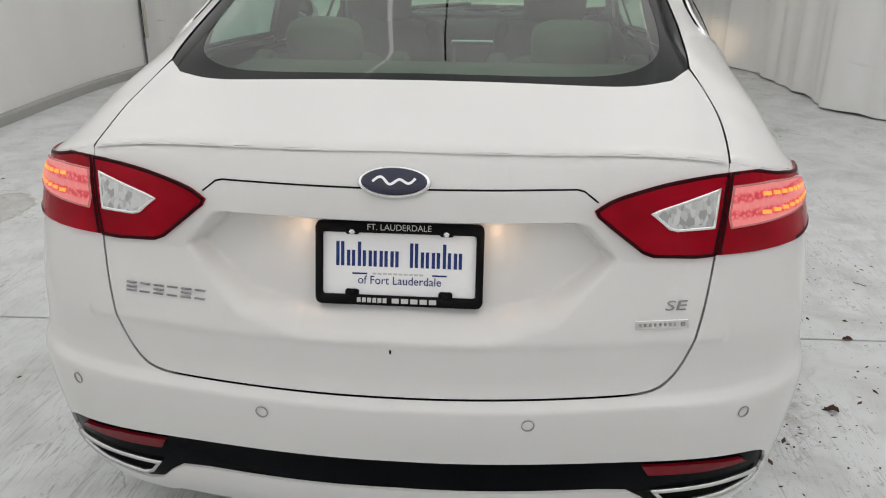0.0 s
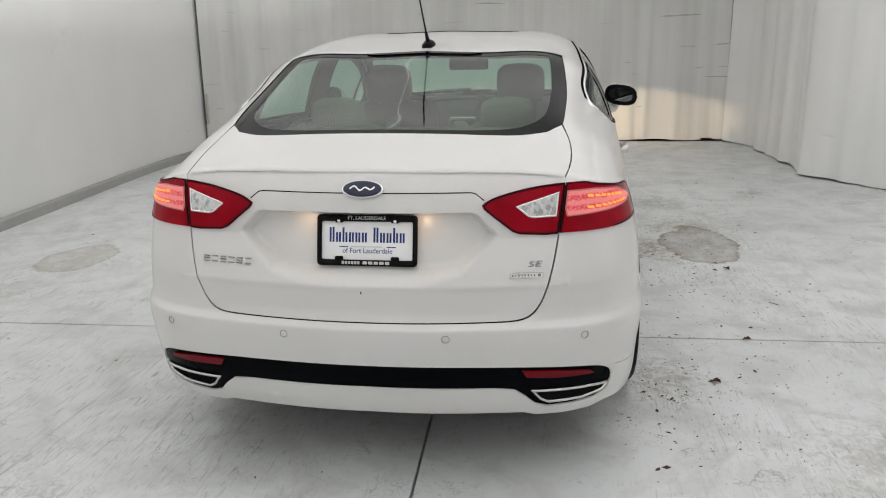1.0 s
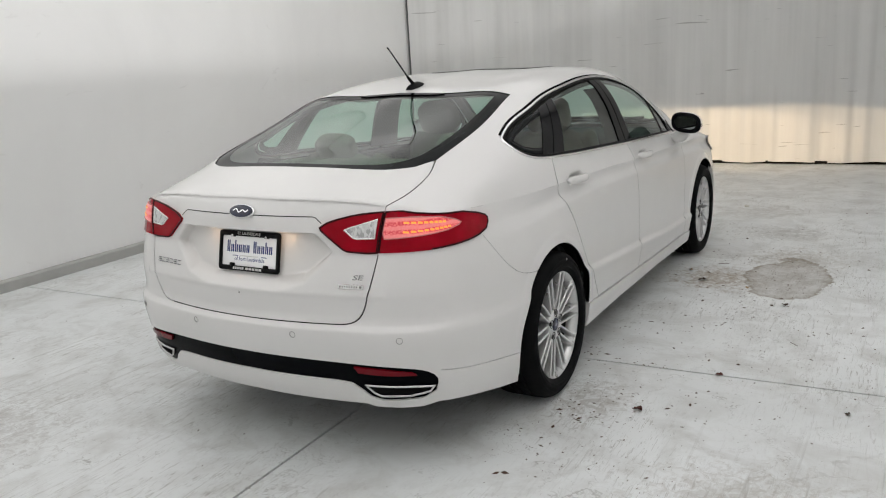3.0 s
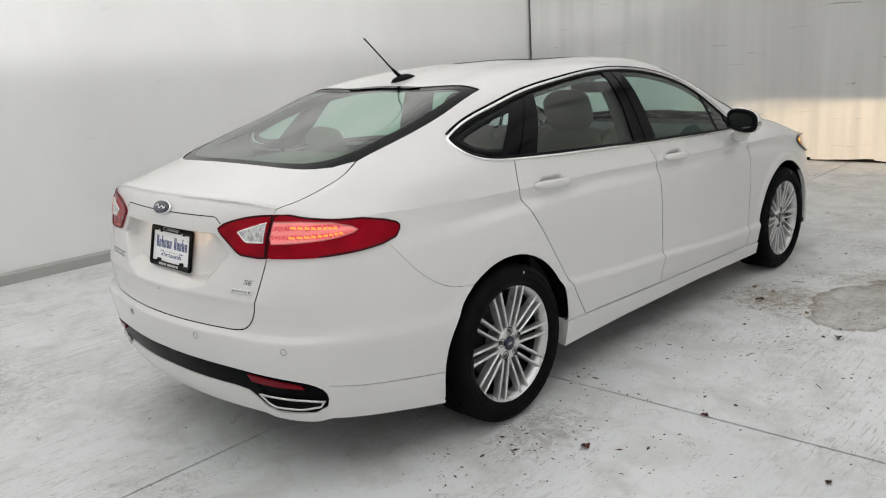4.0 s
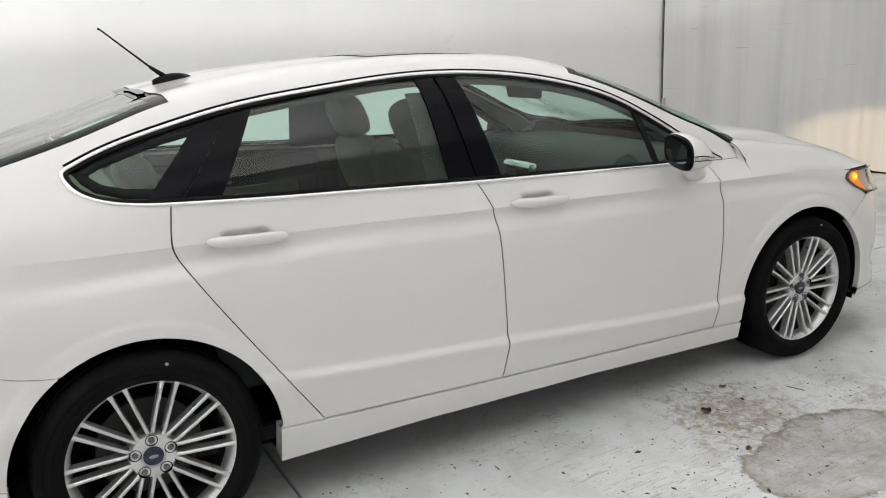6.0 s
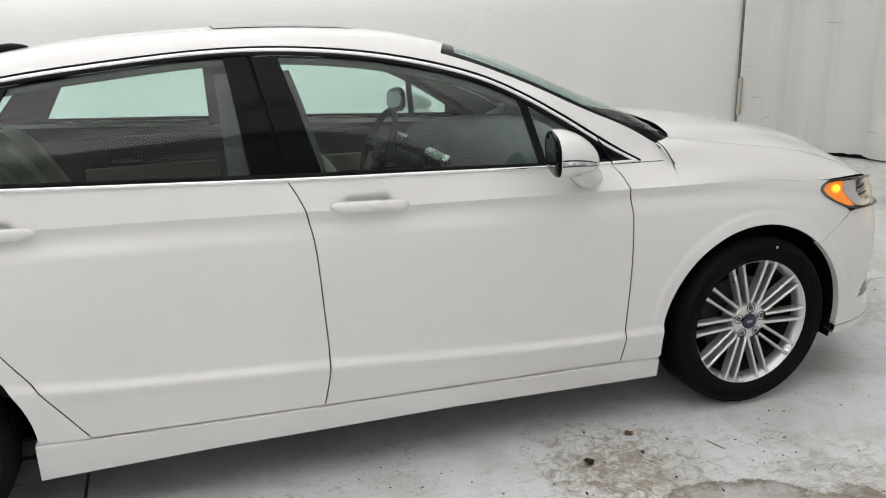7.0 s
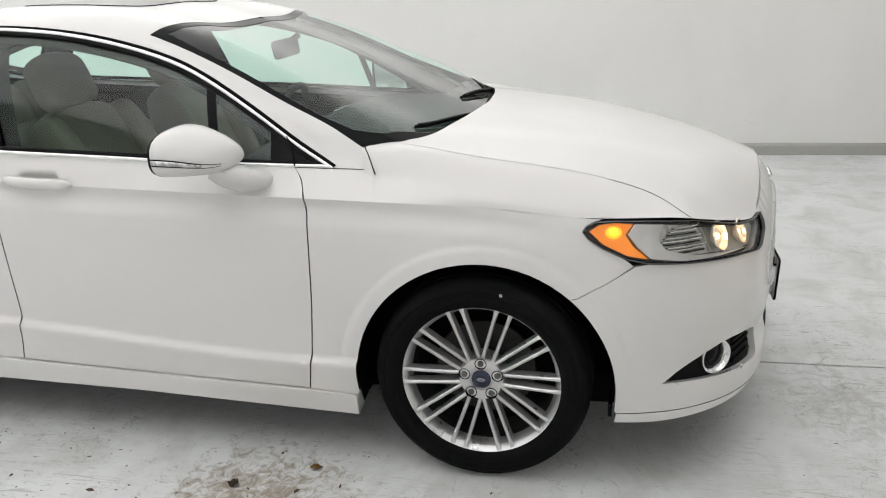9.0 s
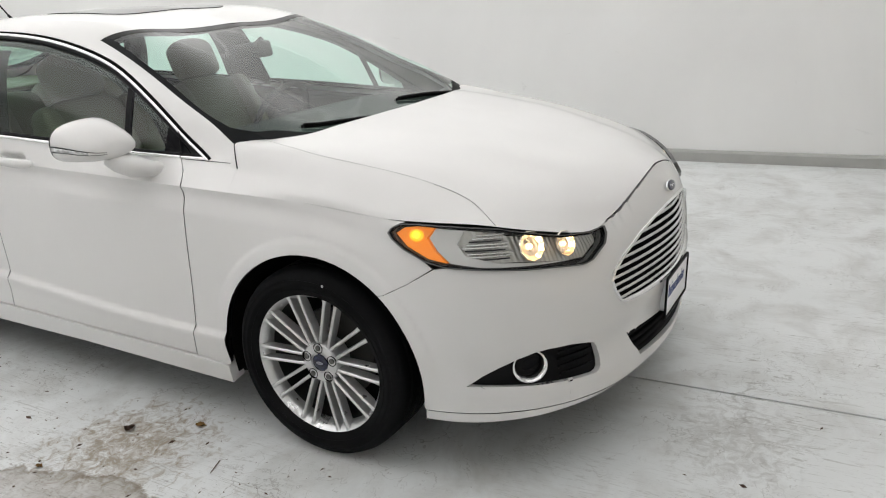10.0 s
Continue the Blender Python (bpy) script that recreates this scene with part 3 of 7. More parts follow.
def ur(x, z):
    return float(np.interp(x, body.xyz[:320, _row(z), 0], U[:320]))


def uf(x, z):
    r = body.xyz[len(U) - 300:, _row(z), 0]
    return float(np.interp(x, r[::-1], U[len(U) - 300:][::-1]))


def side_line(points, smooth_line=False, step=.02):
    pts = flow(points, step) if smooth_line else dense(points, step)
    return [(uy(y, z), z) for y, z in pts]


def rear_line(points, smooth_line=False, step=.02):
    pts = flow(points, step) if smooth_line else dense(points, step)
    return [(ur(x, z), z) for x, z in pts]


def front_line(points, smooth_line=False, step=.02):
    pts = flow(points, step) if smooth_line else dense(points, step)
    return [(uf(x, z), z) for x, z in pts]


def edge_line(u0, u1, n=None):
    """Along the shoulder."""
    t = np.linspace(u0, u1, n or max(3, int(abs(u1 - u0) / .02)))
    return list(zip(t.tolist(), np.interp(t, U, EDGE_H[8]).tolist()))


def u_edge(y):
    p = PLAN_P[:, 1] - PLAN_N[:, 1] * EDGE_O[8]
    return float(np.interp(y, p, U))


def wz(sheet, y, z):
    f = float(np.clip((y - sheet.a[0]) / .01, 0, len(sheet.a) - 1.001))
    i = int(f)
    a, b = (float(np.interp(z, np.maximum.accumulate(sheet.xyz[k, :, 2]), sheet.b)) for k in (i, i + 1))
    return a + (b - a) * (f - i)


def wx(sheet, x, y):
    f = float(np.clip((y - sheet.a[0]) / .01, 0, len(sheet.a) - 1.001))
    i = int(f)
    a, b = (float(np.interp(x, sheet.xyz[k, ::-1, 0], sheet.b[::-1])) for k in (i, i + 1))
    return a + (b - a) * (f - i)


def cab_side(points, smooth_line=False, step=.02):
    pts = flow(points, step) if smooth_line else dense(points, step)
    return [(y, wz(cabin, y, z)) for y, z in pts]


def top_line(sheet, points, smooth_line=False, step=.02):
    """From (x, y) points seen from above."""
    pts = flow(points, step) if smooth_line else dense(points, step)
    return [(y, wx(sheet, x, y)) for x, y in pts]


def fold(sheet, u0, u1):
    """The body's upper edge: its places and the normals midway between body and the sheet above."""
    ab = edge_line(u0, u1, max(8, int(abs(u1 - u0) / .008)))
    p, n = body.at(ab)
    up = sheet.at([(float(q[1]), wx(sheet, float(q[0]), float(q[1]))) for q in p])[1]
    m = n + up
    return p, m / np.linalg.norm(m, axis=1, keepdims=True)


# ---- car panels ----
def mirrored(skin):
    """The same skin with its other half."""
    n, k = len(skin.v), len(skin.f)
    for v, q in zip(skin.v, skin.n):
        if abs(v[0]) < .0026:
            v[0] = q[0] = 0.0
    skin.v += [[-x, y, z] for x, y, z in skin.v[:n]]
    skin.n += [[-x, y, z] for x, y, z in skin.n[:n]]
    skin.f += [[n + i for i in f[::-1]] for f in skin.f[:k]]
    skin.m += skin.m[:k]
    return skin


def pair(name, skin, mats, parent, label=""):
    """One part on each side of the car; returns both."""
    mats = mats if isinstance(mats, list) else [mats]
    out = []
    for s in (1, -1):
        out.append(part(name, skin.mesh(name, mats, s), mats, parent[0 if s > 0 else 1] if isinstance(parent, list) else parent, label))
    return out


def shifted(line, da, db=0.0):
    return [(a + da, b + db) for a, b in line]


car = tagged(new("car"), "pearl white four-door sedan with lit lamps on a painted concrete floor", "car")
car.location = (-.015, 0, 0)
G = .0020

SILL_TOP = [(1.457, .326), (1.606, .317), (2.298, .295), (3.365, .266), (3.52, .257)]
SILL_LOW = [(1.453, .205), (1.98, .212), (2.73, .208), (3.38, .187), (3.52, .184)]
SEAM_REAR = [(1.207, .956), (1.214, .93), (1.235, .888), (1.385, .65), (1.50, .478), (1.608, .3175)]
SEAM_MID = [(2.288, .929), (2.303, .85), (2.312, .741), (2.321, .55), (2.321, .42), (2.311, .36), (2.296, .2955)]
SEAM_FRONT = [(3.393, .894), (3.400, .83), (3.401, .75), (3.396, .58), (3.384, .43), (3.376, .35), (3.362, .2665)]
BELT = [(1.225, 1.071), (1.475, 1.056), (1.83, 1.039), (2.245, 1.018), (2.69, 1.0), (3.1, .982), (3.35, .974), (3.47, .970)]
DLO_TOP = [(3.47, .970), (3.36, 1.032), (3.27, 1.090), (3.10, 1.195), (2.95, 1.270), (2.79, 1.322), (2.56, 1.370), (2.39, 1.390), (2.18, 1.400), (1.95, 1.392),
           (1.765, 1.376), (1.45, 1.338), (1.21, 1.284), (1.04, 1.230), (.965, 1.198)]
DLO_TAIL = [(.965, 1.198), (.948, 1.185), (.955, 1.155), (1.0, 1.115), (1.09, 1.086), (1.225, 1.071)]
LID_SIDE = [(0, .606), (.25, .606), (.42, .607), (.47, .610), (.505, .621), (.528, .643), (.547, .68), (.564, .735), (.578, .80), (.588, .866), (.596, .94), (.605, 1.02)]
BUMPER_SEAM = [(.49, .877), (.53, .825), (.578, .769), (.62, .73), (.664, .700), (.73, .668), (.80, .652), (.853, .646)]
SKIRT_SEAM = [(.213, .424), (.30, .408), (.458, .382), (.60, .356), (.682, .341)]
LAMP_LOW = [(.588, .866), (.66, .868), (.715, .872)]

GLASS_LOW = [(0, .39), (.18, .393), (.36, .412), (.47, .446), (.545, .495), (.587, .56), (.603, .66)]
GLASS_SIDE = [(.603, .66), (.610, .85), (.608, 1.0), (.600, 1.15), (.589, 1.29)]
GLASS_HEAD = [(.589, 1.29), (.40, 1.283), (0, 1.278)]
LID_DECK = [(.607, .19), (.622, .30), (.625, .42), (.613, .51), (.595, .565)]
SCREEN_HEAD = [(0, 2.905), (.30, 2.888), (.50, 2.852), (.618, 2.806)]
SCREEN_SIDE = [(.618, 2.806), (.664, 3.06), (.705, 3.28), (.742, 3.48), (.755, 3.55)]
SCREEN_LOW = [(.755, 3.55), (.735, 3.60), (.68, 3.68), (.55, 3.765), (.30, 3.83), (0, 3.86)]
BONNET_REAR = [(0, 3.812), (.30, 3.785), (.52, 3.735), (.64, 3.678), (.70, 3.62)]
BONNET_SIDE = [(.70, 3.62), (.716, 3.80), (.704, 4.05), (.690, 4.24), (.688, 4.35), (.700, 4.425), (.728, 4.485), (.745, 4.515)]

# rear wing with its pillar
skin = Skin()
u_lid = ur(.607, 1.02)
quarter = (edge_line(u_edge(1.205), u_lid) + rear_line(LID_SIDE[::-1][:3]) + rear_line(LAMP_LOW) + side_line([(.23, .872), (.38, .876), (.49, .877)])
           + side_line(BUMPER_SEAM, True) + [(uy(y, z), z) for y, z in arc(*ARCH_REAR, 122, 3)] + side_line(SILL_TOP[:2])[:-1] + shifted(side_line(SEAM_REAR[::-1], True), -G))
skin.patch(body, quarter, .012, .010, flange=.015)
_t = edge_line(u_lid, u_edge(.56))
low = [(float(p[1]), wx(cabin, float(p[0]), float(p[1]))) for p in body.at(_t)[0]] + [(y, 0.0) for y in np.arange(.58, 1.2, .02)] + [(1.205, 0.0)]
shell = (low + shifted(cab_side([(1.207, .956), (1.2085, .98), (1.216, 1.03), (1.2225, 1.068)], True), -G) + cab_side(DLO_TAIL[::-1], True, .01) + cab_side(DLO_TOP[::-1], True)
         + cab_side([(3.47, .970), (3.53, .968), (3.585, .966)]) + top_line(cabin, [(.772, 3.575), (.755, 3.552)]) + top_line(cabin, SCREEN_SIDE[::-1], True) + top_line(cabin, SCREEN_HEAD[::-1], True)
         + [(y, 1.1) for y in np.arange(2.92, 1.29, -.04)] + top_line(cabin, GLASS_HEAD[::-1]) + top_line(cabin, GLASS_SIDE[::-1], True) + top_line(cabin, [(.596, .575)] + LID_DECK[::-1][1:], True))
roof_skin = Skin().patch(cabin, shell, .02, .02, flange=.012)
_tail = fold(cabin, u_edge(1.205), u_lid - .02)
round_edge(skin, _tail, .022, ((.25, .60), (1, .0)))
round_edge(roof_skin, _tail, .022, ((.25, .60), (1, .0)))
wing = pair("rear_wing", skin, PAINT, car)
roof = part("roof", mirrored(roof_skin), PAINT, car)

# boot lid
skin = Skin()
lid = rear_line(LID_SIDE, True) + edge_line(u_lid, 0)
skin.patch(body, [(max(0.0, a - .002), b) for a, b in lid], .008, .007, flange=.014)
deck = ([(float(p[1]), wx(cabin, float(p[0]), float(p[1]))) for p in body.at(edge_line(0, u_lid - .002))[0]] + top_line(cabin, [(x - .004, y) for x, y in LID_DECK], True)
        + top_line(cabin, GLASS_LOW[::-1][2:], True))
skin.patch(cabin, deck, .014, .014, flange=.012)
_lip = [(float(p[0]), float(p[1])) for p in body.at(edge_line(0, u_lid - .01))[0]]
skin.ribbon(cabin, [(y - .004, wx(cabin, x, y - .004)) for x, y in _lip], [(y + .012, wx(cabin, x, y + .012)) for x, y in _lip], -.0012, .001, closed=False)
round_edge(skin, fold(cabin, 0, u_lid), .022)
boot_lid = part("boot_lid", mirrored(skin), PAINT, car)

# rear bumper
BLACK_TOP = [(0, .462), (.20, .461), (.487, .455), (.62, .449), (.70, .440), (.745, .424), (.765, .400), (.766, .372)]
BLACK_LOW = [(.766, .372), (.755, .338), (.715, .312), (.64, .302), (.565, .298), (.525, .312), (.495, .345), (.462, .370), (.40, .376), (0, .380)]
skin = Skin()
_q = rear_line(BLACK_TOP, True)
bumper = ([(a + (.002 if a > .01 else 0), b - .004) for a, b in rear_line(LID_SIDE[:10], True)] + rear_line(LAMP_LOW) + side_line([(.23, .872), (.38, .876), (.49, .877)]) + shifted(side_line(BUMPER_SEAM, True), 0, -G)
          + [(uy(y, z), z) for y, z in arc(*ARCH_REAR, 124, 175.3)] + side_line(SKIRT_SEAM[::-1]) + _q[::-1])
skin.patch(body, bumper, .012, .010, flange=.014)
skin2 = Skin()
skirt = (shifted(side_line(SKIRT_SEAM), 0, -.003) + [(uy(y, z), z) for y, z in arc(*ARCH_REAR, 176, 192, 8)] + side_line([(.690, .205), (.456, .255), (.30, .278), (.235, .285)])
         + rear_line([(.748, .285), (.70, .268), (.617, .262), (.524, .262), (.49, .274), (.34, .274), (0, .278)]) + rear_line(BLACK_LOW[::-1]))
skin2.patch(body, skirt, .016, .012, flange=.03)
rear_bumper = part("rear_bumper", mirrored(skin), PAINT, car)
part("rear_skirt", mirrored(skin2), PAINT, rear_bumper)
skin = Skin().patch(body, _q[:-1] + rear_line(BLACK_LOW), .016, .012, off=-.006, flange=.02)
valance = part("rear_valance", mirrored(skin), VALANCE, rear_bumper, "gloss black rear valance")
EXHAUST = [(.513, .368), (.60, .368), (.70, .368), (.757, .363), (.738, .336), (.672, .320), (.567, .316), (.541, .331)]
ex_line = rear_line(EXHAUST + EXHAUST[:1], False, .01)[:-1]
pair("exhaust_trim", Skin().ribbon(body, ex_line, shrink(ex_line, .0065), .003, .006), CHROME_DULL, valance, "chrome exhaust finisher")
pair("exhaust_outlet", Skin().patch(body, shrink(ex_line, .007), .016, .012, off=-.0045), DARK, valance)
pair("reflector", Skin().patch(body, rear_line([(.485, .442), (.60, .437), (.695, .425), (.712, .412), (.60, .412), (.50, .417)], False, .01), .016, .012, off=.002, flange=.008), REFLEX, valance, "long dark red reflector")
for x, z in ((-.674, .556), (-.255, .56), (.255, .56), (.674, .556)):
    p, n = body.at([(ur(abs(x), z), z)])
    n = Vector(n[0])
    ring = lathe([(.0, .0125), (.0012, .0128), (.0014, .0108), (-.001, .0106)], 20, "z")
    bmesh.ops.transform(ring, matrix=Matrix.Translation(p[0] + np.array(n) * .0008) @ n.to_track_quat("Z", "Y").to_matrix().to_4x4(), verts=ring.verts)
    if x < 0:
        bmesh.ops.scale(ring, vec=(-1, 1, 1), verts=ring.verts)
    part("parking_sensor", ring, RING_GREY, rear_bumper)

# doors
skin = Skin()
d = shifted(side_line(SEAM_REAR, True), G) + shifted(side_line([(1.611, .3175), (2.293, .2955)]), 0, G) + shifted(side_line(SEAM_MID[::-1], True), -G) + edge_line(u_edge(2.2865), u_edge(1.2095))
skin.patch(body, d, .012, .010, flange=.014)
d = ([(y, 0.0) for y in np.linspace(1.2095, 2.2865, 40)] + cab_side([(2.2865, .929), (2.262, .985), (2.243, 1.0175)], True) + cab_side([p for p in BELT[:4]][::-1], True)
     + cab_side([(1.2245, 1.068), (1.218, 1.03), (1.2105, .98), (1.2095, .957)], True))
skin.patch(cabin, d, .012, .012, flange=.012)
rear_door = pair("rear_door", skin, PAINT, car)
skin = Skin()
d = shifted(side_line(SEAM_MID, True), G) + shifted(side_line([(2.30, .2953), (3.36, .2665)]), 0, G) + shifted(side_line(SEAM_FRONT[::-1], True), -G) + edge_line(u_edge(3.3905), u_edge(2.2905))
skin.patch(body, d, .012, .010, flange=.014)
d = ([(y, 0.0) for y in np.linspace(2.2905, 3.3905, 40)] + cab_side([(3.3905, .894), (3.375, .94), (3.348, .974)], True) + cab_side(BELT[3:7][::-1], True) + cab_side([(2.247, 1.0175), (2.266, .985), (2.2905, .929)], True))
skin.patch(cabin, d, .012, .012, flange=.012)
front_door = pair("front_door", skin, PAINT, car)
skin = Skin().patch(body, shifted(side_line(SILL_TOP), 0, -G) + side_line(SILL_LOW[::-1]), .03, .014, off=.009, flange=.06)
pair("sill", skin, PAINT, car)

# front wing and bonnet
skin = Skin()
_arch = [(uy(y, z), z) for y, z in arc(*ARCH_FRONT, 187, 49)]
d = (shifted(side_line(SEAM_FRONT, True), G) + side_line([(3.365, .2665), (3.52, .257)]) + _arch + side_line([(4.207, .6245), (4.28, .662), (4.36, .714), (4.335, .733), (4.27, .762), (4.23, .788), (4.214, .808), (4.224, .825), (4.25, .8375)])
     + edge_line(u_edge(4.27), u_edge(3.3955)))
skin.patch(body, d, .010, .008, flange=.014)
d = ([(3.3955, 0.0), (3.45, 0.0), (3.52, 0.0), (3.60, 0.0)] + cab_side([(3.600, .95), (3.597, .9635), (3.53, .9655), (3.47, .9675), (3.352, .972), (3.379, .94), (3.394, .90)]))
skin.patch(cabin, d, .02, .014, flange=.01)
_e = u_edge(4.515)
d = ([(y, 0.0) for y in np.arange(3.60, 4.30, .02)] + [(float(p[1]), wx(hood_sheet, float(p[0]), float(p[1]))) for p in body.at(edge_line(u_edge(4.30), _e))[0]]
     + top_line(hood_sheet, [(x + .003, y) for x, y in BONNET_SIDE[::-1]], True) + top_line(hood_sheet, [(.703, 3.60), (.75, 3.60), (.80, 3.60)]))
skin.patch(hood_sheet, d, .02, .016, flange=.012)
_gutter = [p for p in flow(BONNET_SIDE, .02) if p[1] < 4.30]
skin.ribbon(hood_sheet, [(y, wx(hood_sheet, x + .012, y)) for x, y in _gutter], [(y, wx(hood_sheet, x - .012, y)) for x, y in _gutter], -.0014, .003, closed=False)
_gutter = [p for p in flow(BONNET_SIDE, .02) if p[1] > 4.28]
skin.ribbon(hood_sheet, [(y, wx(hood_sheet, x + .012, y)) for x, y in _gutter], [(y, wx(hood_sheet, x - .012, y)) for x, y in _gutter], -.0026, .003, closed=False)
round_edge(skin, fold(hood_sheet, u_edge(3.62), u_edge(4.30)), .026, ((3.62, 3.9), (.1, 1)))
front_wing = pair("front_wing", skin, PAINT, car)
skin = Skin()
d = (top_line(hood_sheet, BONNET_REAR, True) + top_line(hood_sheet, [(x - .002, y) for x, y in BONNET_SIDE], True)
     + [(float(p[1]) - (.006 if p[0] < .43 else .0), wx(hood_sheet, float(p[0]), float(p[1]) - (.006 if p[0] < .43 else .0))) for p in body.at(edge_line(_e, U[-1] - .001))[0]])
skin.patch(hood_sheet, d, .02, .016, flange=.02)
bonnet = part("bonnet", mirrored(skin), PAINT, car)

# front bumper with its openings
GRILLE = [(0, .752), (.08, .747), (.20, .728), (.30, .704), (.41, .662), (.466, .625), (.481, .600), (.470, .568), (.434, .516), (.405, .503), (.30, .496), (0, .493)]
INTAKE = [(0, .372), (.20, .374), (.372, .380), (.345, .330), (.30, .276), (.15, .270), (0, .268)]
FOG = [(.64, .318), (.74, .331), (.853, .349), (.828, .377), (.80, .404), (.772, .426), (.738, .440), (.70, .443), (.63, .436), (.57, .421), (.545, .412), (.528, .395), (.519, .370), (.516, .350), (.520, .325), (.530, .313), (.545, .308)]
LIP_SEAM = [(0, .211), (.22, .218), (.40, .229), (.64, .248), (.78, .258), (.835, .261)]

skin = Skin()
fog_line = front_line(FOG + FOG[:1], False, .015)[::-1]
d = (side_line([(4.207, .6220), (4.28, .6602), (4.364, .7125), (4.40, .7175), (4.47, .711), (4.556, .703)]) + front_line([(.66, .689), (.575, .676), (.545, .681), (.513, .698), (.478, .716), (.457, .740)]) + edge_line(uf(.441, .755), U[-1] - .0005) + front_line(GRILLE, False, .015) + front_line(INTAKE, False, .015)
     + front_line(LIP_SEAM[:3] + [(.60, .2447)]) + [(fog_line[0][0], .248)] + fog_line + [(fog_line[0][0] - .0004, .248)] + front_line(LIP_SEAM[4:5]) + side_line([(4.43, .261), (4.325, .259)])
     + [(uy(y, z), z) for y, z in arc(*ARCH_FRONT, -7.5, 48.7)])
skin.patch(body, d, .016, .012, flange=.024, key=fog_line[0][0])
front_bumper = part("front_bumper", mirrored(skin), PAINT, car)
skin = Skin().patch(body, shifted(front_line(LIP_SEAM[:5]), 0, -.003) + shifted(side_line([(4.43, .261), (4.325, .259)]), 0, -.003) + side_line([(4.32, .224), (4.43, .226)])
                    + front_line([(.80, .230), (.64, .230), (.40, .215), (0, .200)]), .02, .012, flange=.05)
part("front_lip", mirrored(skin), PAINT, front_bumper)


# fine dark joints: the door's edge up through the window trim, and the pillar's foot at the wing
pair("door_joint", Skin().ribbon(cabin, cab_side([(3.349, .974), (3.340, 1.00), (3.313, 1.058)]), cab_side([(3.3525, .974), (3.3435, 1.00), (3.3165, 1.058)]), .0075, .004, closed=False), GAP, front_door)
_foot = [(.750, 3.558), (.764, 3.562), (.784, 3.580), (.806, 3.602)]
pair("pillar_joint", Skin().ribbon(hood_sheet, top_line(hood_sheet, _foot), top_line(hood_sheet, [(x, y + .0035) for x, y in _foot]), .0022, .003, closed=False), GAP, front_wing)

# ---- glass, trims and lamps ----
def beside(line, d):
    """An open line moved sideways by d, to the left of its way."""
    p = np.array(line, float)
    t = np.gradient(p, axis=0)
    t /= np.maximum(np.hypot(t[:, 0], t[:, 1])[:, None], 1e-9)
    return [(a, b) for a, b in (p + np.stack([-t[:, 1], t[:, 0]], 1) * d)]


def band(sheet, line, d, off=0.0, depth=.003):
    return Skin().ribbon(sheet, line, beside(line, d), off, depth, closed=False)


# backing behind the joints
_back = (front_line([(.02, .30), (.5, .28), (.70, .27)])[::-1])
hull = ([(.004, .45)] + rear_line([(.05, .45), (.7, .40)]) + side_line([(.45, .36), (.66, .33)]) + [(uy(y, z), z) for y, z in arc(ARCH_REAR[0], ARCH_REAR[1], .40, 172, 8)]
        + side_line([(1.48, .24), (3.50, .22)]) + [(uy(y, z), z) for y, z in arc(ARCH_FRONT[0], ARCH_FRONT[1], .405, 172, 8)] + side_line([(4.36, .29), (4.45, .29)])
        + front_line([(.70, .30), (.4, .28), (.01, .27)]) + shifted(edge_line(U[-1] - .004, .004), 0, -.012))
part("inner_body", mirrored(Skin().patch(body, hull, .05, .03, off=-.034)), GAP, car)
door_rim = [(y, .004) for y in np.linspace(1.0, 3.55, 60)] + cab_side([(3.47, .955), (2.245, 1.005), (1.25, 1.058), (1.0, 1.10)])
pair("door_card", Skin().patch(cabin, door_rim, .04, .02, off=-.03).patch(cabin, door_rim, .04, .02, off=-.05, back=True), TRIM_DARK, car)

ws = top_line(cabin, SCREEN_HEAD, True) + top_line(cabin, SCREEN_SIDE, True) + top_line(cabin, SCREEN_LOW, True)
windscreen = part("windscreen", mirrored(Skin().patch(cabin, ws, .02, .02, off=-.002)), GLASS, car, "tinted laminated windscreen")
rw = top_line(cabin, GLASS_LOW, True) + top_line(cabin, GLASS_SIDE, True) + top_line(cabin, GLASS_HEAD)
rear_window = part("rear_window", mirrored(Skin().patch(cabin, rw, .02, .02, off=-.004)), GLASS_REAR, car, "green-tinted rear window")


def border(lines, widths, sheet, off):
    """A dark printed edge round a pane: (line, its inner line) pairs of points seen from above."""
    s = Skin()
    for line, inner in zip(lines, widths):
        n = 40
        a = np.array(flow(line, .02) if len(line) > 2 else dense(line, .02))
        b = np.array(flow(inner, .02) if len(inner) > 2 else dense(inner, .02))

        def even(p):
            t = np.r_[0, np.cumsum(np.hypot(*np.diff(p, axis=0).T))]
            return np.stack([np.interp(np.linspace(0, t[-1], n), t, p[:, k]) for k in (0, 1)], 1)

        a, b = even(a), even(b)
        for k in range(6):
            c, d = a + (b - a) * k / 6, a + (b - a) * (k + 1) / 6
            s.strip(sheet, [(y, wx(sheet, x, y)) for x, y in c], [(y, wx(sheet, x, y)) for x, y in d], off)
    return mirrored(s)


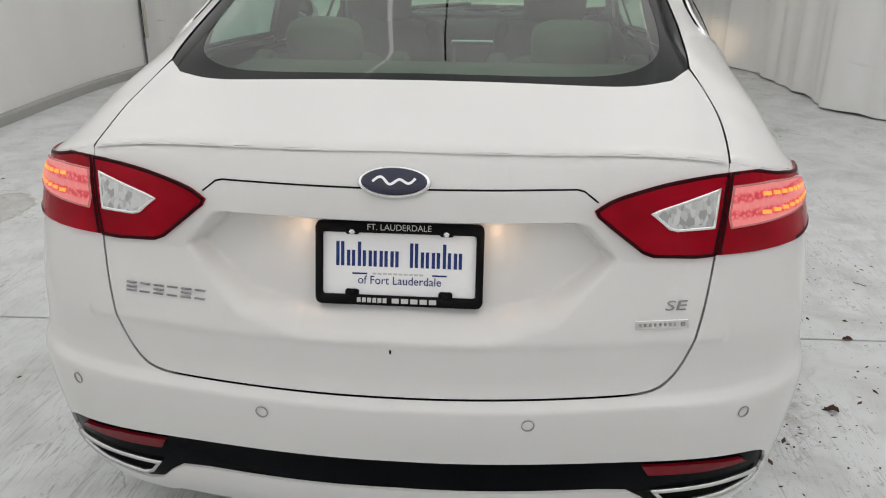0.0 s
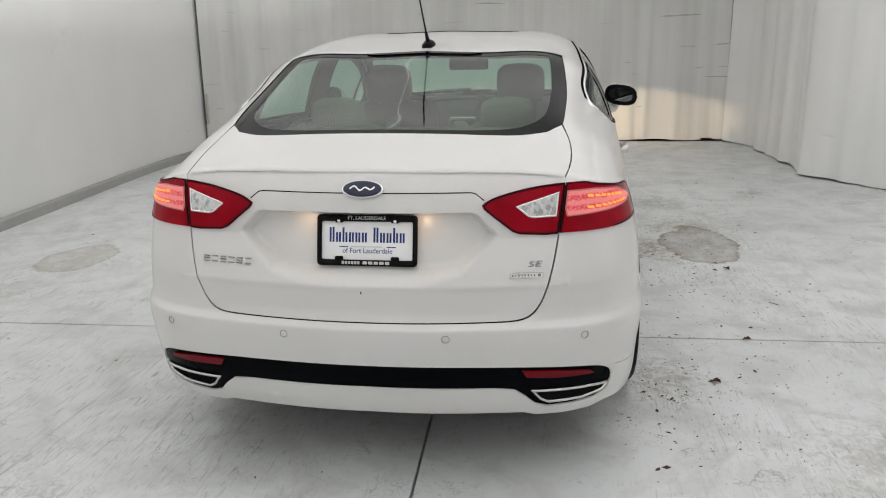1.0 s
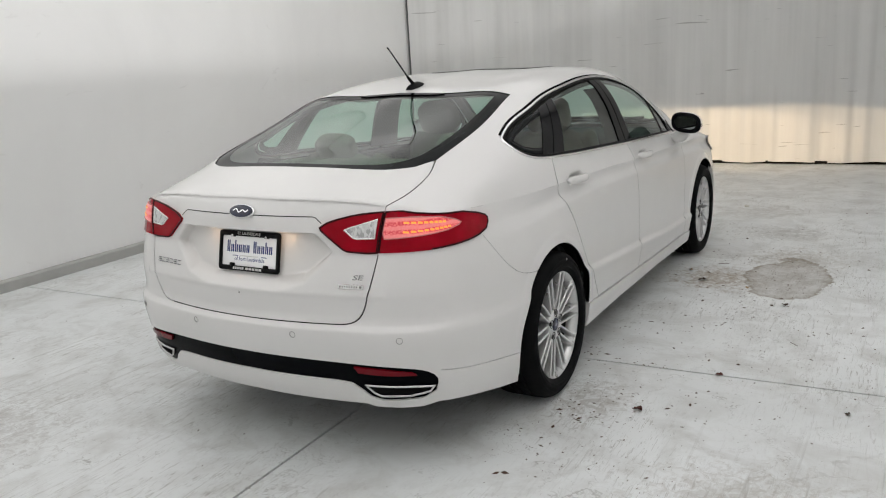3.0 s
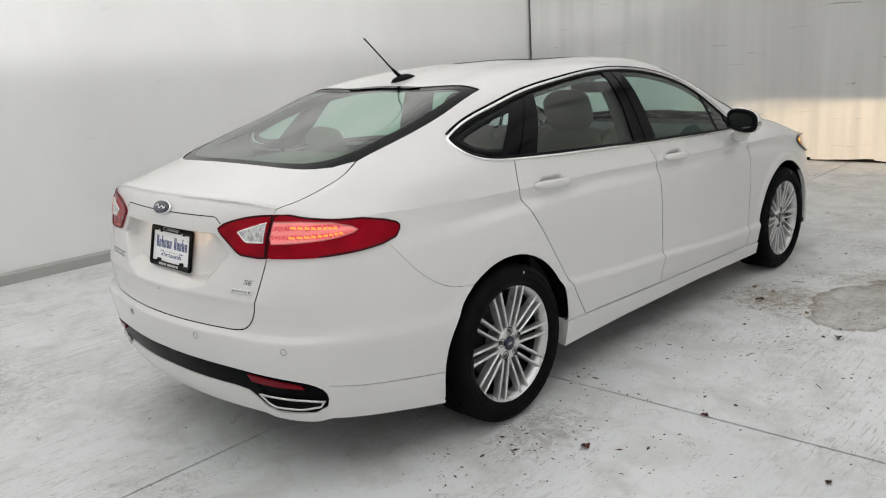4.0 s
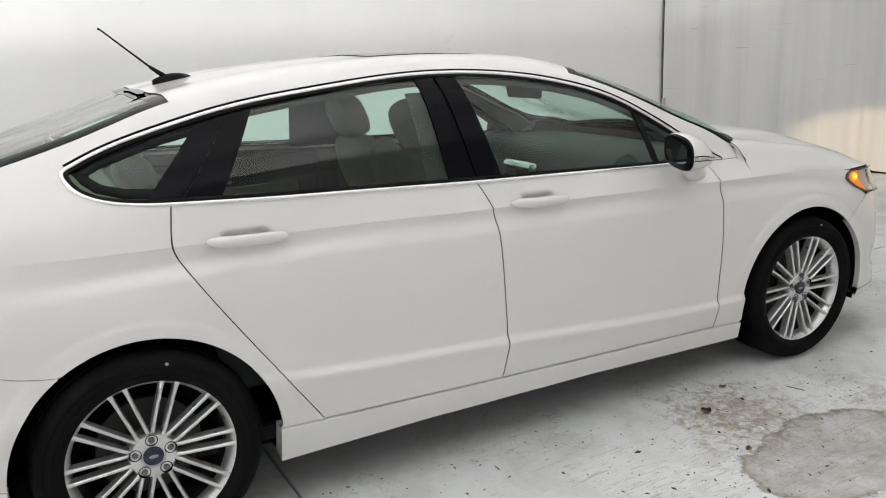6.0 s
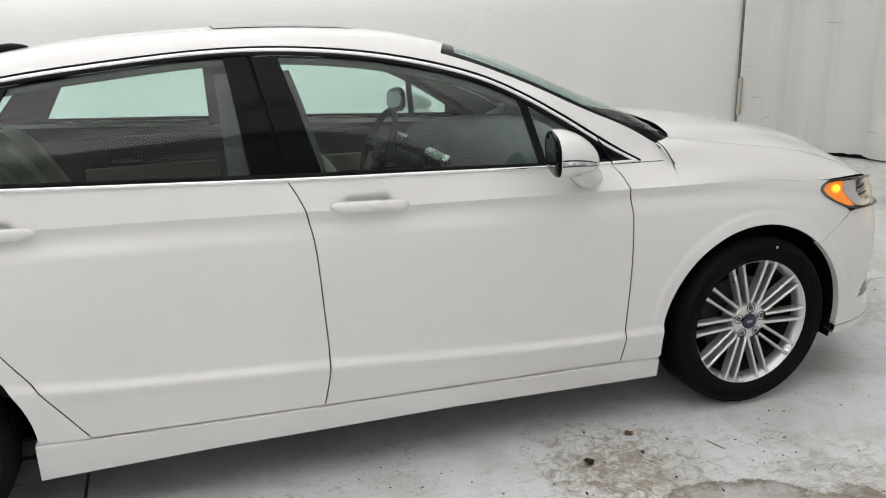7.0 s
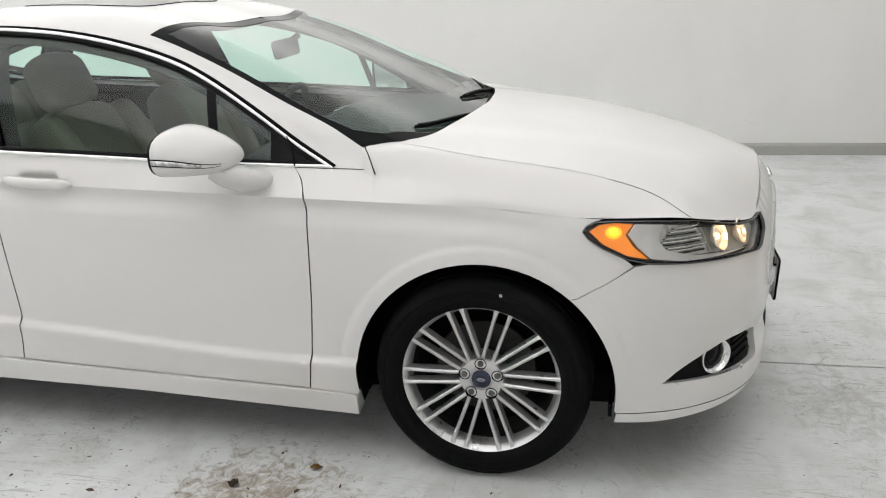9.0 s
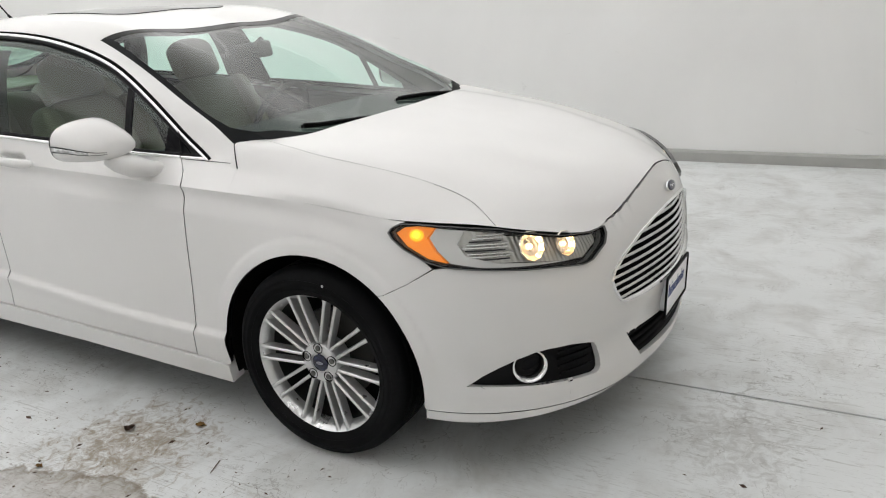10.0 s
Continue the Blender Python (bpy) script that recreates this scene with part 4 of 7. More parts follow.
part("glass_border", border((SCREEN_SIDE, SCREEN_HEAD, SCREEN_LOW),
                            ([(.600, 2.86), (.646, 3.06), (.690, 3.28), (.724, 3.45), (.727, 3.515)], [(0, 2.95), (.28, 2.933), (.48, 2.893), (.600, 2.86)],
                             [(.727, 3.515), (.712, 3.565), (.655, 3.638), (.53, 3.715), (.28, 3.775), (0, 3.80)]), cabin, -.0008), FRIT, windscreen)
part("glass_border", border((GLASS_LOW, GLASS_SIDE, GLASS_HEAD),
                            ([(0, .428), (.18, .431), (.33, .452), (.42, .482), (.485, .53), (.527, .60), (.545, .70)], [(.545, .70), (.552, .85), (.550, 1.0), (.544, 1.13), (.534, 1.235)],
                             [(.534, 1.235), (.40, 1.23), (0, 1.225)]), cabin, -.0030), FRIT, rear_window)
brake = Skin().patch(cabin, top_line(cabin, [(0, 1.246), (.20, 1.250), (.25, 1.264), (.20, 1.275), (0, 1.276)]), .02, .02, off=.003, flange=.006)
part("high_brake_lamp", mirrored(brake), PIANO, rear_window, "unlit high-level brake lamp")
dlo = cab_side(BELT, True, .015)[:-1] + cab_side(DLO_TOP, True, .015)[:-1] + cab_side(DLO_TAIL, True, .01)[:-1]
pair("window_trim", Skin().ribbon(cabin, dlo, shrink(dlo, .010), .004, .010), CHROME, car, "bright chrome window surround")
_top = cab_side(DLO_TOP, True, .015)
pair("roof_gasket", Skin().ribbon(cabin, beside(_top, -.013), _top, .0015, .004, closed=False), DARK, car)
pair("window_rail", Skin().ribbon(cabin, beside(_top, .016), beside(_top, .050), -.014, .004, closed=False), GREY_TRIM, car)
pair("window_seal", Skin().ribbon(cabin, shrink(dlo, .0098), shrink(dlo, .023), -.001, .006), PLASTIC, car)


def pane(points):
    return cab_side(points + points[:1], False, .02)[:-1]


QUARTER = [(.982, 1.183), (.995, 1.155), (1.03, 1.128), (1.10, 1.106), (1.245, 1.090), (1.43, 1.311), (1.21, 1.264), (1.04, 1.210)]
REAR_PANE = [(1.262, 1.088), (1.475, 1.074), (1.83, 1.057), (2.236, 1.036), (2.170, 1.380), (1.95, 1.372), (1.765, 1.356), (1.437, 1.314)]
FRONT_PANE = [(2.248, 1.036), (2.69, 1.018), (3.1, 1.0), (3.385, .990), (3.34, 1.02), (3.25, 1.080), (3.09, 1.178), (2.94, 1.252), (2.79, 1.301), (2.56, 1.350), (2.39, 1.370), (2.184, 1.380)]
quarter_window = pair("quarter_window", Skin().patch(cabin, pane(QUARTER), .03, .03, off=-.006), GLASS, car)
rear_pane = pair("door_window", Skin().patch(cabin, pane(REAR_PANE), .03, .03, off=-.006), GLASS, rear_door)
front_pane = pair("door_window", Skin().patch(cabin, pane(FRONT_PANE), .03, .03, off=-.006), GLASS, front_door)
pair("glass_border", Skin().ribbon(cabin, pane(QUARTER), shrink(pane(QUARTER), .032), -.0045, .001), FRIT, quarter_window)
pair("pillar_cover", Skin().patch(cabin, pane([(1.165, 1.0985), (1.259, 1.089), (1.435, 1.311), (1.335, 1.292)]), .03, .03, off=-.0035, flange=.004), PIANO, quarter_window, "gloss black window divider")
pair("pillar_gap", Skin().patch(cabin, pane([(1.22, 1.092), (1.30, 1.086), (1.475, 1.318), (1.40, 1.303)]), .03, .03, off=-.010), GAP, car)
pair("pillar_cover", Skin().patch(cabin, pane([(1.262, 1.086), (1.372, 1.079), (1.515, 1.326), (1.437, 1.312)]), .03, .03, off=-.002, flange=.006), PIANO, rear_door, "gloss black window divider")
pair("pillar_cover", Skin().patch(cabin, pane([(2.140, 1.039), (2.240, 1.034), (2.172, 1.381), (2.103, 1.380)]), .03, .03, off=-.001, flange=.006), PIANO, rear_door, "gloss black pillar cover")
pair("pillar_cover", Skin().patch(cabin, pane([(2.250, 1.034), (2.352, 1.030), (2.262, 1.376), (2.182, 1.381)]), .03, .03, off=-.001, flange=.006), PIANO, front_door, "gloss black pillar cover")
pair("pillar_gap", Skin().patch(cabin, pane([(2.20, 1.036), (2.29, 1.034), (2.215, 1.379), (2.14, 1.379)]), .03, .03, off=-.010), GAP, car)
pair("window_divider", Skin().patch(cabin, pane([(3.078, .999), (3.106, .998), (3.072, 1.186), (3.040, 1.203)]), .03, .03, off=-.003, flange=.006), PLASTIC, front_door)
pair("mirror_sail", Skin().patch(cabin, pane([(3.270, .992), (3.385, .988), (3.34, 1.022), (3.262, 1.073)]), .03, .03, off=-.001, flange=.006), PIANO, front_door)

# sunroof, set into the roof and slightly proud of it
sun = [(y, wx(cabin, x, y)) for x, y in flow([(0, 2.10), (.25, 2.10), (.32, 2.112), (.345, 2.15), (.352, 2.30), (.348, 2.45), (.335, 2.535), (.30, 2.572), (.20, 2.590), (0, 2.60)], .02)]
part("sunroof", mirrored(Skin().patch(cabin, sun, .03, .03, off=.003, flange=.006)), FRIT, roof, "dark tinted glass sunroof")
part("cowl", mirrored(Skin().patch(cabin, top_line(cabin, [(.70, 3.60)] + SCREEN_LOW[2:], True) + top_line(cabin, [(0, 3.78), (.30, 3.755), (.52, 3.70), (.64, 3.635)], True), .03, .03, off=.002)), PLASTIC, car)

pair("wing_backing", Skin().patch(hood_sheet, top_line(hood_sheet, [(.70, 3.565), (.812, 3.565), (.812, 3.62), (.70, 3.62), (.70, 3.565)])[:-1], .02, .02, off=-.004), PAINT, front_wing)
pair("wing_corner", Skin().patch(hood_sheet, top_line(hood_sheet, [(.802, 3.60), (.790, 3.575), (.762, 3.550), (.742, 3.588), (.705, 3.648), (.701, 3.60), (.75, 3.60), (.802, 3.60)])[:-1], .02, .02, off=.0005), PAINT, front_wing)

# tail lamps: the inner part rides on the boot lid, the outer on the wing
INNER = [(.358, .957), (.385, .974), (.42, .986), (.504, 1.005), (.570, 1.013), (.602, 1.0145), (.5865, .868), (.55, .864), (.47, .868), (.45, .876), (.405, .912), (.364, .945)]
OUTER = [(.178, 1.026), (.215, 1.017), (.30, 1.003), (.40, .984), (.50, .961), (.545, .945), (.558, .932), (.552, .915), (.525, .892), (.46, .880), (.38, .876), (.24, .871), (.149, .868)]


def seam_x(z):
    """Where the joint beside the boot lid runs at a height."""
    return float(np.interp(z, (.866, .94, 1.02), (.588, .596, .605)))


_inside = [(ur(seam_x(z) - .0018, z), z) for z in np.linspace(1.0145, .8665, 12)]
_outside = [(ur(seam_x(z) + .0018, z), z) for z in np.linspace(.8685, 1.0145, 12)]
inner_line = rear_line(INNER[:5], True, .012) + _inside + rear_line(INNER[7:] + INNER[:1], False, .012)[:-1]
outer_line = _outside + [(uy(y, z), min(z, float(np.interp(uy(y, z), U, EDGE_H[8])) - .004)) for y, z in dense(OUTER[1:-1], .012)]
lamp_in = pair("tail_lamp_inner", Skin().patch(body, inner_line, .012, .012, off=.006, flange=.012), RED, boot_lid, "glossy red tail lamp section")
lamp_out = pair("tail_lamp", Skin().patch(body, outer_line, .012, .012, off=.006, flange=.014), RED, car, "lit red tail lamp with clear centre")
pair("lamp_gap", Skin().patch(body, [(ur(seam_x(z) - .004, z), z) for z in np.linspace(.87, 1.008, 8)] + [(ur(seam_x(z) + .004, z), z) for z in np.linspace(1.008, .87, 8)], .02, .02, off=.003), GAP, lamp_out)
pair("lamp_edge", Skin().ribbon(body, inner_line, shrink(inner_line, .0065), .0068, .002), RED_DARK, lamp_in)
pair("lamp_edge", Skin().ribbon(body, outer_line, shrink(outer_line, .0065), .0068, .002), RED_DARK, lamp_out)
CLEAR = [(.458, .950), (.475, .957), (.585, .989), (.579, .919), (.51, .917), (.495, .921)]
clear_line = rear_line(CLEAR + CLEAR[:1], False, .012)[:-1]
reverse = pair("reversing_lamp", Skin().patch(body, clear_line, .012, .012, off=.0085, flange=.003), LENS_GREY, lamp_in, "clear reversing lamp lens")
pair("lens_rim", Skin().ribbon(body, clear_line, shrink(clear_line, .005), .0095, .002), SILVER, reverse)
LIT = [(.162, .991), (.22, .991), (.30, .979), (.36, .958), (.378, .946), (.36, .938), (.30, .929), (.22, .922), (.157, .916)]
lit_line = [(max(uy(y, z), ur(seam_x(z) + .008, z)), z) for y, z in dense(LIT + LIT[:1], .012)[:-1]]
lit = pair("lit_lens", Skin().patch(body, lit_line, .012, .012, off=.0085, flange=.003), RED_LIT, lamp_out, "glowing pink lamp centre")
pair("lens_rim", Skin().ribbon(body, lit_line, shrink(lit_line, .0035), .0092, .002), RED_RIM, lit)
for z0, y0, y1, n in ((.972, .20, .315, 8), (.940, .19, .325, 9)):
    for k in range(n):
        a = uy(y0 + (y1 - y0) * k / n, z0)
        b = uy(y0 + (y1 - y0) * (k + .72) / n, z0)
        dz = -.012 * k / n if z0 > .95 else .004 * k / n
        pair("led", Skin().patch(body, [(a, z0 + dz - .004), (b, z0 + dz - .0055), (b, z0 + dz + .001), (a, z0 + dz + .003)], .03, .03, off=.0105, flange=.002), LED, lit)

# boot lid groove, badge and letters
part("lid_groove", mirrored(band(body, [(ur(x, z), z) for x, z in dense([(0, .993), (.325, .993), (.338, .990), (.364, .970)], .02)], .0032, .0006, .001)), GAP, boot_lid)


def on_rear(x, z, off=.0, roll=0.0):
    """A frame on the tail: its x along the car's width, y up and z outwards."""
    p, n = body.at([(ur(abs(x), z), z)], off)
    p, n = Vector(p[0]), Vector(n[0])
    if x < 0:
        p.x, n.x = -p.x, -n.x
    r = Vector((0, 0, 1)).cross(n).normalized()
    u = n.cross(r)
    return Matrix.Translation(p) @ Matrix((r, u, n)).transposed().to_4x4() @ pose(0, 0, 0, 0, 0, roll)


def oval(rx, ry, h, n=40, dome=.3):
    """A low domed oval."""
    bm = bmesh.new()
    rings = [[bm.verts.new((rx * f * math.cos(2 * math.pi * k / n), ry * f * math.sin(2 * math.pi * k / n), z)) for k in range(n)] for f, z in ((1, 0), (1, h * .7), (.95, h), (.5, h * (1 + dome * .7)))]
    top = bm.verts.new((0, 0, h * (1 + dome)))
    for p, q in zip(rings, rings[1:]):
        for k in range(n):
            bm.faces.new((p[k], p[(k + 1) % n], q[(k + 1) % n], q[k]))
    for k in range(n):
        bm.faces.new((rings[-1][k], rings[-1][(k + 1) % n], top))
    return smooth(bm, 40)


def stroke(points, width, h):
    """A flat raised stroke along points in the plane."""
    bm = bmesh.new()
    p = beside(points, width / 2)
    q = beside(points, -width / 2)
    rows = [[bm.verts.new((*a, z)) for a in side] for side, z in ((p, 0), (p, h), (q, h), (q, 0))]
    for r in range(3):
        for i in range(len(points) - 1):
            bm.faces.new((rows[r][i], rows[r][i + 1], rows[r + 1][i + 1], rows[r + 1][i]))
    for i in (0, -1):
        bm.faces.new([rows[r][i] for r in range(4)])
    bmesh.ops.recalc_face_normals(bm, faces=bm.faces)
    return bm


def badge(m, parent, rx, ry):
    """A blue oval badge with a bright rim and a plain wave in place of its writing."""
    rim = oval(rx, ry, .006)
    bmesh.ops.transform(rim, matrix=m, verts=rim.verts)
    ob = part("emblem", rim, CHROME, parent, "blue oval badge with a bright rim")
    face = oval(rx * .9, ry * .86, .0035, 40, .2)
    bmesh.ops.transform(face, matrix=m @ Matrix.Translation((0, 0, .0055)), verts=face.verts)
    part("badge_face", face, BLUE_BADGE, ob)
    wave = stroke(flow([(-rx * .58, -ry * .05), (-rx * .35, ry * .25), (-rx * .1, -ry * .2), (rx * .15, ry * .12), (rx * .38, -ry * .12), (rx * .58, ry * .2)], rx * .04), ry * .16, .001)
    bmesh.ops.transform(wave, matrix=m @ Matrix.Translation((0, 0, .0098)), verts=wave.verts)
    part("badge_mark", wave, CHROME, ob)
    return ob


badge(on_rear(0, 1.005, .002), boot_lid, .066, .029)


def letters(text, size, m, mat, name, parent, extrude=.001, squeeze=1.0, shear=0.0):
    """Raised writing from the built-in font, centred, as a mesh part."""
    c = bpy.data.curves.new("writing", "FONT")
    c.body, c.size, c.extrude, c.align_x, c.align_y, c.shear, c.resolution_u = text, size, extrude, "CENTER", "CENTER", shear, 3
    tmp = bpy.data.objects.new("writing", c)
    me = bpy.data.meshes.new_from_object(tmp)
    bpy.data.objects.remove(tmp)
    me.transform(m @ Matrix.Diagonal((squeeze, 1, 1, 1)))
    me.materials.clear()
    me.materials.append(mat)
    return part(name, me, mat, parent)


# six bright bars where the model's name stands, the trim letters, and a framed bright plaque
for k in range(6):
    x = -.537 + k * .0295 + .014
    bm = bmesh.new()
    for dz in ((-.008, 0.0, .008) if k % 2 == 0 else (-.008, .008)):
        add_box(bm, -.0115, dz - .0018, 0, .0115, dz + .0018, .003, .0008, 1, Matrix.Shear("XY", 4, (.35, 0)))
    bmesh.ops.transform(bm, matrix=on_rear(x, .776, .001), verts=bm.verts)
    part("badge_letter", bm, BADGE, boot_lid, "bright raised badge stroke")
letters("SE", .026, on_rear(.517, .780, .001), BADGE, "trim_badge", boot_lid, .0015, 1.7, .2)
bm = bmesh.new()
add_box(bm, -.051, -.0085, 0, .051, .0085, .003, .001, 1)
bmesh.ops.transform(bm, matrix=on_rear(.494, .748, .0005), verts=bm.verts)
plaque = part("plaque", bm, CHROME, boot_lid, "bright plaque with a dark band")
bm = bmesh.new()
for k in range(8):
    add_box(bm, -.044 + k * .0095, -.0030, .003, -.044 + k * .0095 + .0045, .0030, .0036)
add_box(bm, .036, -.004, .003, .044, .004, .0038, .001, 1)
bmesh.ops.transform(bm, matrix=on_rear(.494, .748, .0005), verts=bm.verts)
part("plaque_mark", bm, RING_GREY, plaque)

bm = oval(.0022, .0050, .0006, 10)
bmesh.ops.transform(bm, matrix=on_rear(-.004, .698, .0006), verts=bm.verts)
part("paint_chip", bm, GAP, boot_lid, "tiny black chip in the paint")

# number plate in its frame
plate_m = Matrix.Translation((.005, .099, .8440)) @ pose(0, 0, 0, 90 - 12.7, 0, 0)


def ring_plate(w, h, t, bar_x, bar_top, bar_low, radius=.012):
    """A flat rounded frame with its bars' widths."""
    def loop(x0, x1, y0, y1, r):
        return [(cx + r * math.cos(radians(a)), cy + r * math.sin(radians(a))) for cx, cy, s in ((x1 - r, y1 - r, 0), (x0 + r, y1 - r, 90), (x0 + r, y0 + r, 180), (x1 - r, y0 + r, 270)) for a in (s, s + 30, s + 60, s + 90)]
    bm = bmesh.new()
    o = loop(-w / 2, w / 2, -h / 2, h / 2, radius)
    i = loop(-w / 2 + bar_x, w / 2 - bar_x, -h / 2 + bar_low, h / 2 - bar_top, radius * .4)
    rows = [[bm.verts.new((*p, z)) for p in l] for l, z in ((o, 0), (o, t * .8), ([(x * .994, y * .99) for x, y in o], t), (i, t), (i, 0))]
    for r in range(5):
        for k in range(16):
            a, b = rows[r], rows[(r + 1) % 5]
            bm.faces.new((a[k], a[(k + 1) % 16], b[(k + 1) % 16], b[k]))
    return smooth(bm, 40)


bm = ring_plate(.315, .158, .010, .014, .021, .019)
bmesh.ops.transform(bm, matrix=plate_m, verts=bm.verts)
plate_frame = part("plate_frame", bm, PLASTIC, boot_lid, "black number plate frame with pale lettering")
bm = bmesh.new()
add_box(bm, -.148, -.072, -.002, .148, .072, .003, .004, 2)
bmesh.ops.transform(bm, matrix=plate_m, verts=bm.verts)
plate = part("plate", bm, WHITE_PLATE, plate_frame, "white plate with blue and dark printing")
letters("FT. LAUDERDALE", .0165, plate_m @ Matrix.Translation((0, .0685, .0102)), LETTER_GREY, "frame_writing", plate_frame, .0004, .95)
letters("of Fort Lauderdale", .0225, plate_m @ Matrix.Translation((.001, -.0325, .0034)), NAVY, "plate_writing", plate, .0003, .93)


def flat_bars(rects, m, mat, name, parent, h=.0006):
    """One thin printed bar for each rectangle."""
    for x0, y0, x1, y1 in rects:
        bm = bmesh.new()
        add_box(bm, x0, y0, 0, x1, y1, h)
        bmesh.ops.transform(bm, matrix=m, verts=bm.verts)
        part(name, bm, mat, parent)


def script_bars(x0, n, pitch, tall):
    """Two plain upright bars for each letter that is not spelled out."""
    out = []
    for k in range(n):
        x = x0 + k * pitch
        top = .046 if k in tall else .030
        out += [(x, .0, x + pitch * .30, top), (x + pitch * .45, .0, x + pitch * .75, .030 if k not in tall or k else .046)]
    return out


flat_bars(script_bars(-.119, 6, .0205, (0, 2)), plate_m @ Matrix.Translation((0, -.006, .003)), NAVY, "plate_print", plate)
flat_bars(script_bars(.020, 5, .0205, (0, 3)), plate_m @ Matrix.Translation((0, -.006, .003)), NAVY, "plate_print", plate)
flat_bars([(-.088, -.0215, -.060, -.0185), (.062, -.0215, .090, -.0185)], plate_m @ Matrix.Translation((0, 0, .003)), NAVY, "plate_print", plate)
flat_bars([(-.05 + k * .0098, -.0212, -.05 + k * .0098 + .0075, -.0178) for k in range(10)], plate_m @ Matrix.Translation((0, 0, .003)), LETTER_GREY, "plate_print", plate)
flat_bars([(-.078 + k * .0098, -.0735, -.078 + k * .0098 + .0072, -.0645) for k in range(6)] + [(-.012 + k * .0175, -.0735, -.012 + k * .0175 + .0135, -.0645) for k in range(5)],
          plate_m @ Matrix.Translation((0, 0, .0098)), LETTER_GREY, "frame_print", plate_frame)
for x, y in ((-.088, .060), (.088, .060), (-.088, -.0565), (.088, -.0565)):
    bm = bmesh.new()
    add_box(bm, -.013, -.006, .0, .013, .007, .0095, .003, 1)
    bmesh.ops.transform(bm, matrix=plate_m @ Matrix.Translation((x, y, 0)), verts=bm.verts)
    tab = part("frame_tab", bm, PLASTIC, plate_frame)
    bm = oval(.0055, .0055, .003, 14)
    bmesh.ops.transform(bm, matrix=plate_m @ Matrix.Translation((x, y - .001, .0092)), verts=bm.verts)
    part("screw", bm, CHROME if y > 0 else PLASTIC, tab)

for x in (.19, -.19):
    bm = bmesh.new()
    add_box(bm, -.016, -.006, -.0025, .016, .006, .0025, .002, 2)
    bmesh.ops.transform(bm, matrix=Matrix.Translation((x, .124, .9345)), verts=bm.verts)
    part("plate_lamp", bm, PLATE_LIT, boot_lid, "small warm lit plate lamp")

# headlamps
LAMP = [(4.214, .808), (4.225, .824), (4.25, .836), (4.30, .840), (4.40, .836), (4.47, .829), (4.522, .822), (.70, .806), (.60, .82), (.50, .81), (.441, .80), (.455, .740), (.480, .714), (.513, .699), (.545, .682), (.575, .677),
        (.66, .690), (4.556, .704), (4.47, .712), (4.396, .719), (4.34, .732), (4.27, .762), (4.23, .788)]


def lamp_line(points, step=.012):
    out = [(uf(a, z) if a < 2 else uy(a, z), z) for a, z in points]
    out = [(u, min(z, float(np.interp(u, U, EDGE_H[8])) - .003)) for u, z in out]
    return dense(out + out[:1], step)[:-1]


head = lamp_line(LAMP)
lamp_f = pair("headlamp", Skin().patch(body, head, .012, .012, off=-.040, flange=.02), SMOKED, car, "lit headlamp with amber corner")
pair("lamp_wall", Skin().ribbon(body, head, shrink(head, .004), -.002, .046), SMOKED, lamp_f)
pair("lamp_seal", Skin().ribbon(body, head, shrink(head, .0065), .0012, .012), PIANO, lamp_f)
pair("side_reflector", Skin().patch(body, lamp_line([(4.36, .828), (4.44, .822), (4.425, .785), (4.45, .752), (4.53, .727), (.72, .717), (.60, .700), (4.50, .716), (4.41, .731), (4.37, .765), (4.342, .800)]), .012, .012, off=-.009, flange=.024), PALE_REFLECTOR, lamp_f)
amber = [(4.236, .808), (4.262, .826), (4.305, .832), (4.355, .828), (4.334, .800), (4.36, .765), (4.402, .731), (4.345, .742), (4.275, .774)]
pair("amber_reflector", Skin().patch(body, lamp_line(amber), .012, .012, off=-.008, flange=.024), AMBER, lamp_f, "amber turn lamp")
for name, y, z, r, off, mat in (("turn_bulb", 4.302, .808, .012, .002, AMBER_LIT), ("turn_bulb_glow", 4.302, .806, .023, -.0035, AMBER_GLOW)):
    p, n = body.at([(uy(y, z), z)], off - .006)
    for s, parent in ((1, lamp_f[0]), (-1, lamp_f[1])):
        bm = oval(r, r * .8, .004, 24, .6)
        bmesh.ops.transform(bm, matrix=Matrix.Translation(p[0]) @ Vector(n[0]).to_track_quat("Z", "Y").to_matrix().to_4x4(), verts=bm.verts)
        if s < 0:
            bmesh.ops.scale(bm, vec=(-1, 1, 1), verts=bm.verts)
        part(name, bm, mat, parent, "lit amber bulb" if name == "turn_bulb" else "")
# fluted reflector behind the bulbs, with level ribs at its outer end
dark = lamp_line([(4.44, .822), (4.52, .812), (.735, .800), (.60, .800), (.50, .790), (.47, .765), (.485, .728), (.55, .696), (.60, .700), (.735, .722), (4.52, .728), (4.45, .752), (4.425, .785)])
pair("lamp_bezel", Skin().patch(body, dark, .012, .012, off=-.026, flange=.01), FLUTED, lamp_f, "fluted bright reflector")
for k in range(9):
    z = .736 + k * .0086
    a0 = 4.440 + .008 * abs(k - 4)
    pair("reflector_rib", Skin().patch(body, [(uy(a0, z), z), (uf(.752 - .006 * (k % 3), z), z), (uf(.752 - .006 * (k % 3), z), z + .0034), (uy(a0, z), z + .0040)], .02, .02, off=-.011 - .003 * (k % 2), flange=.014), SILVER if k % 3 else TRIM_DARK, lamp_f)
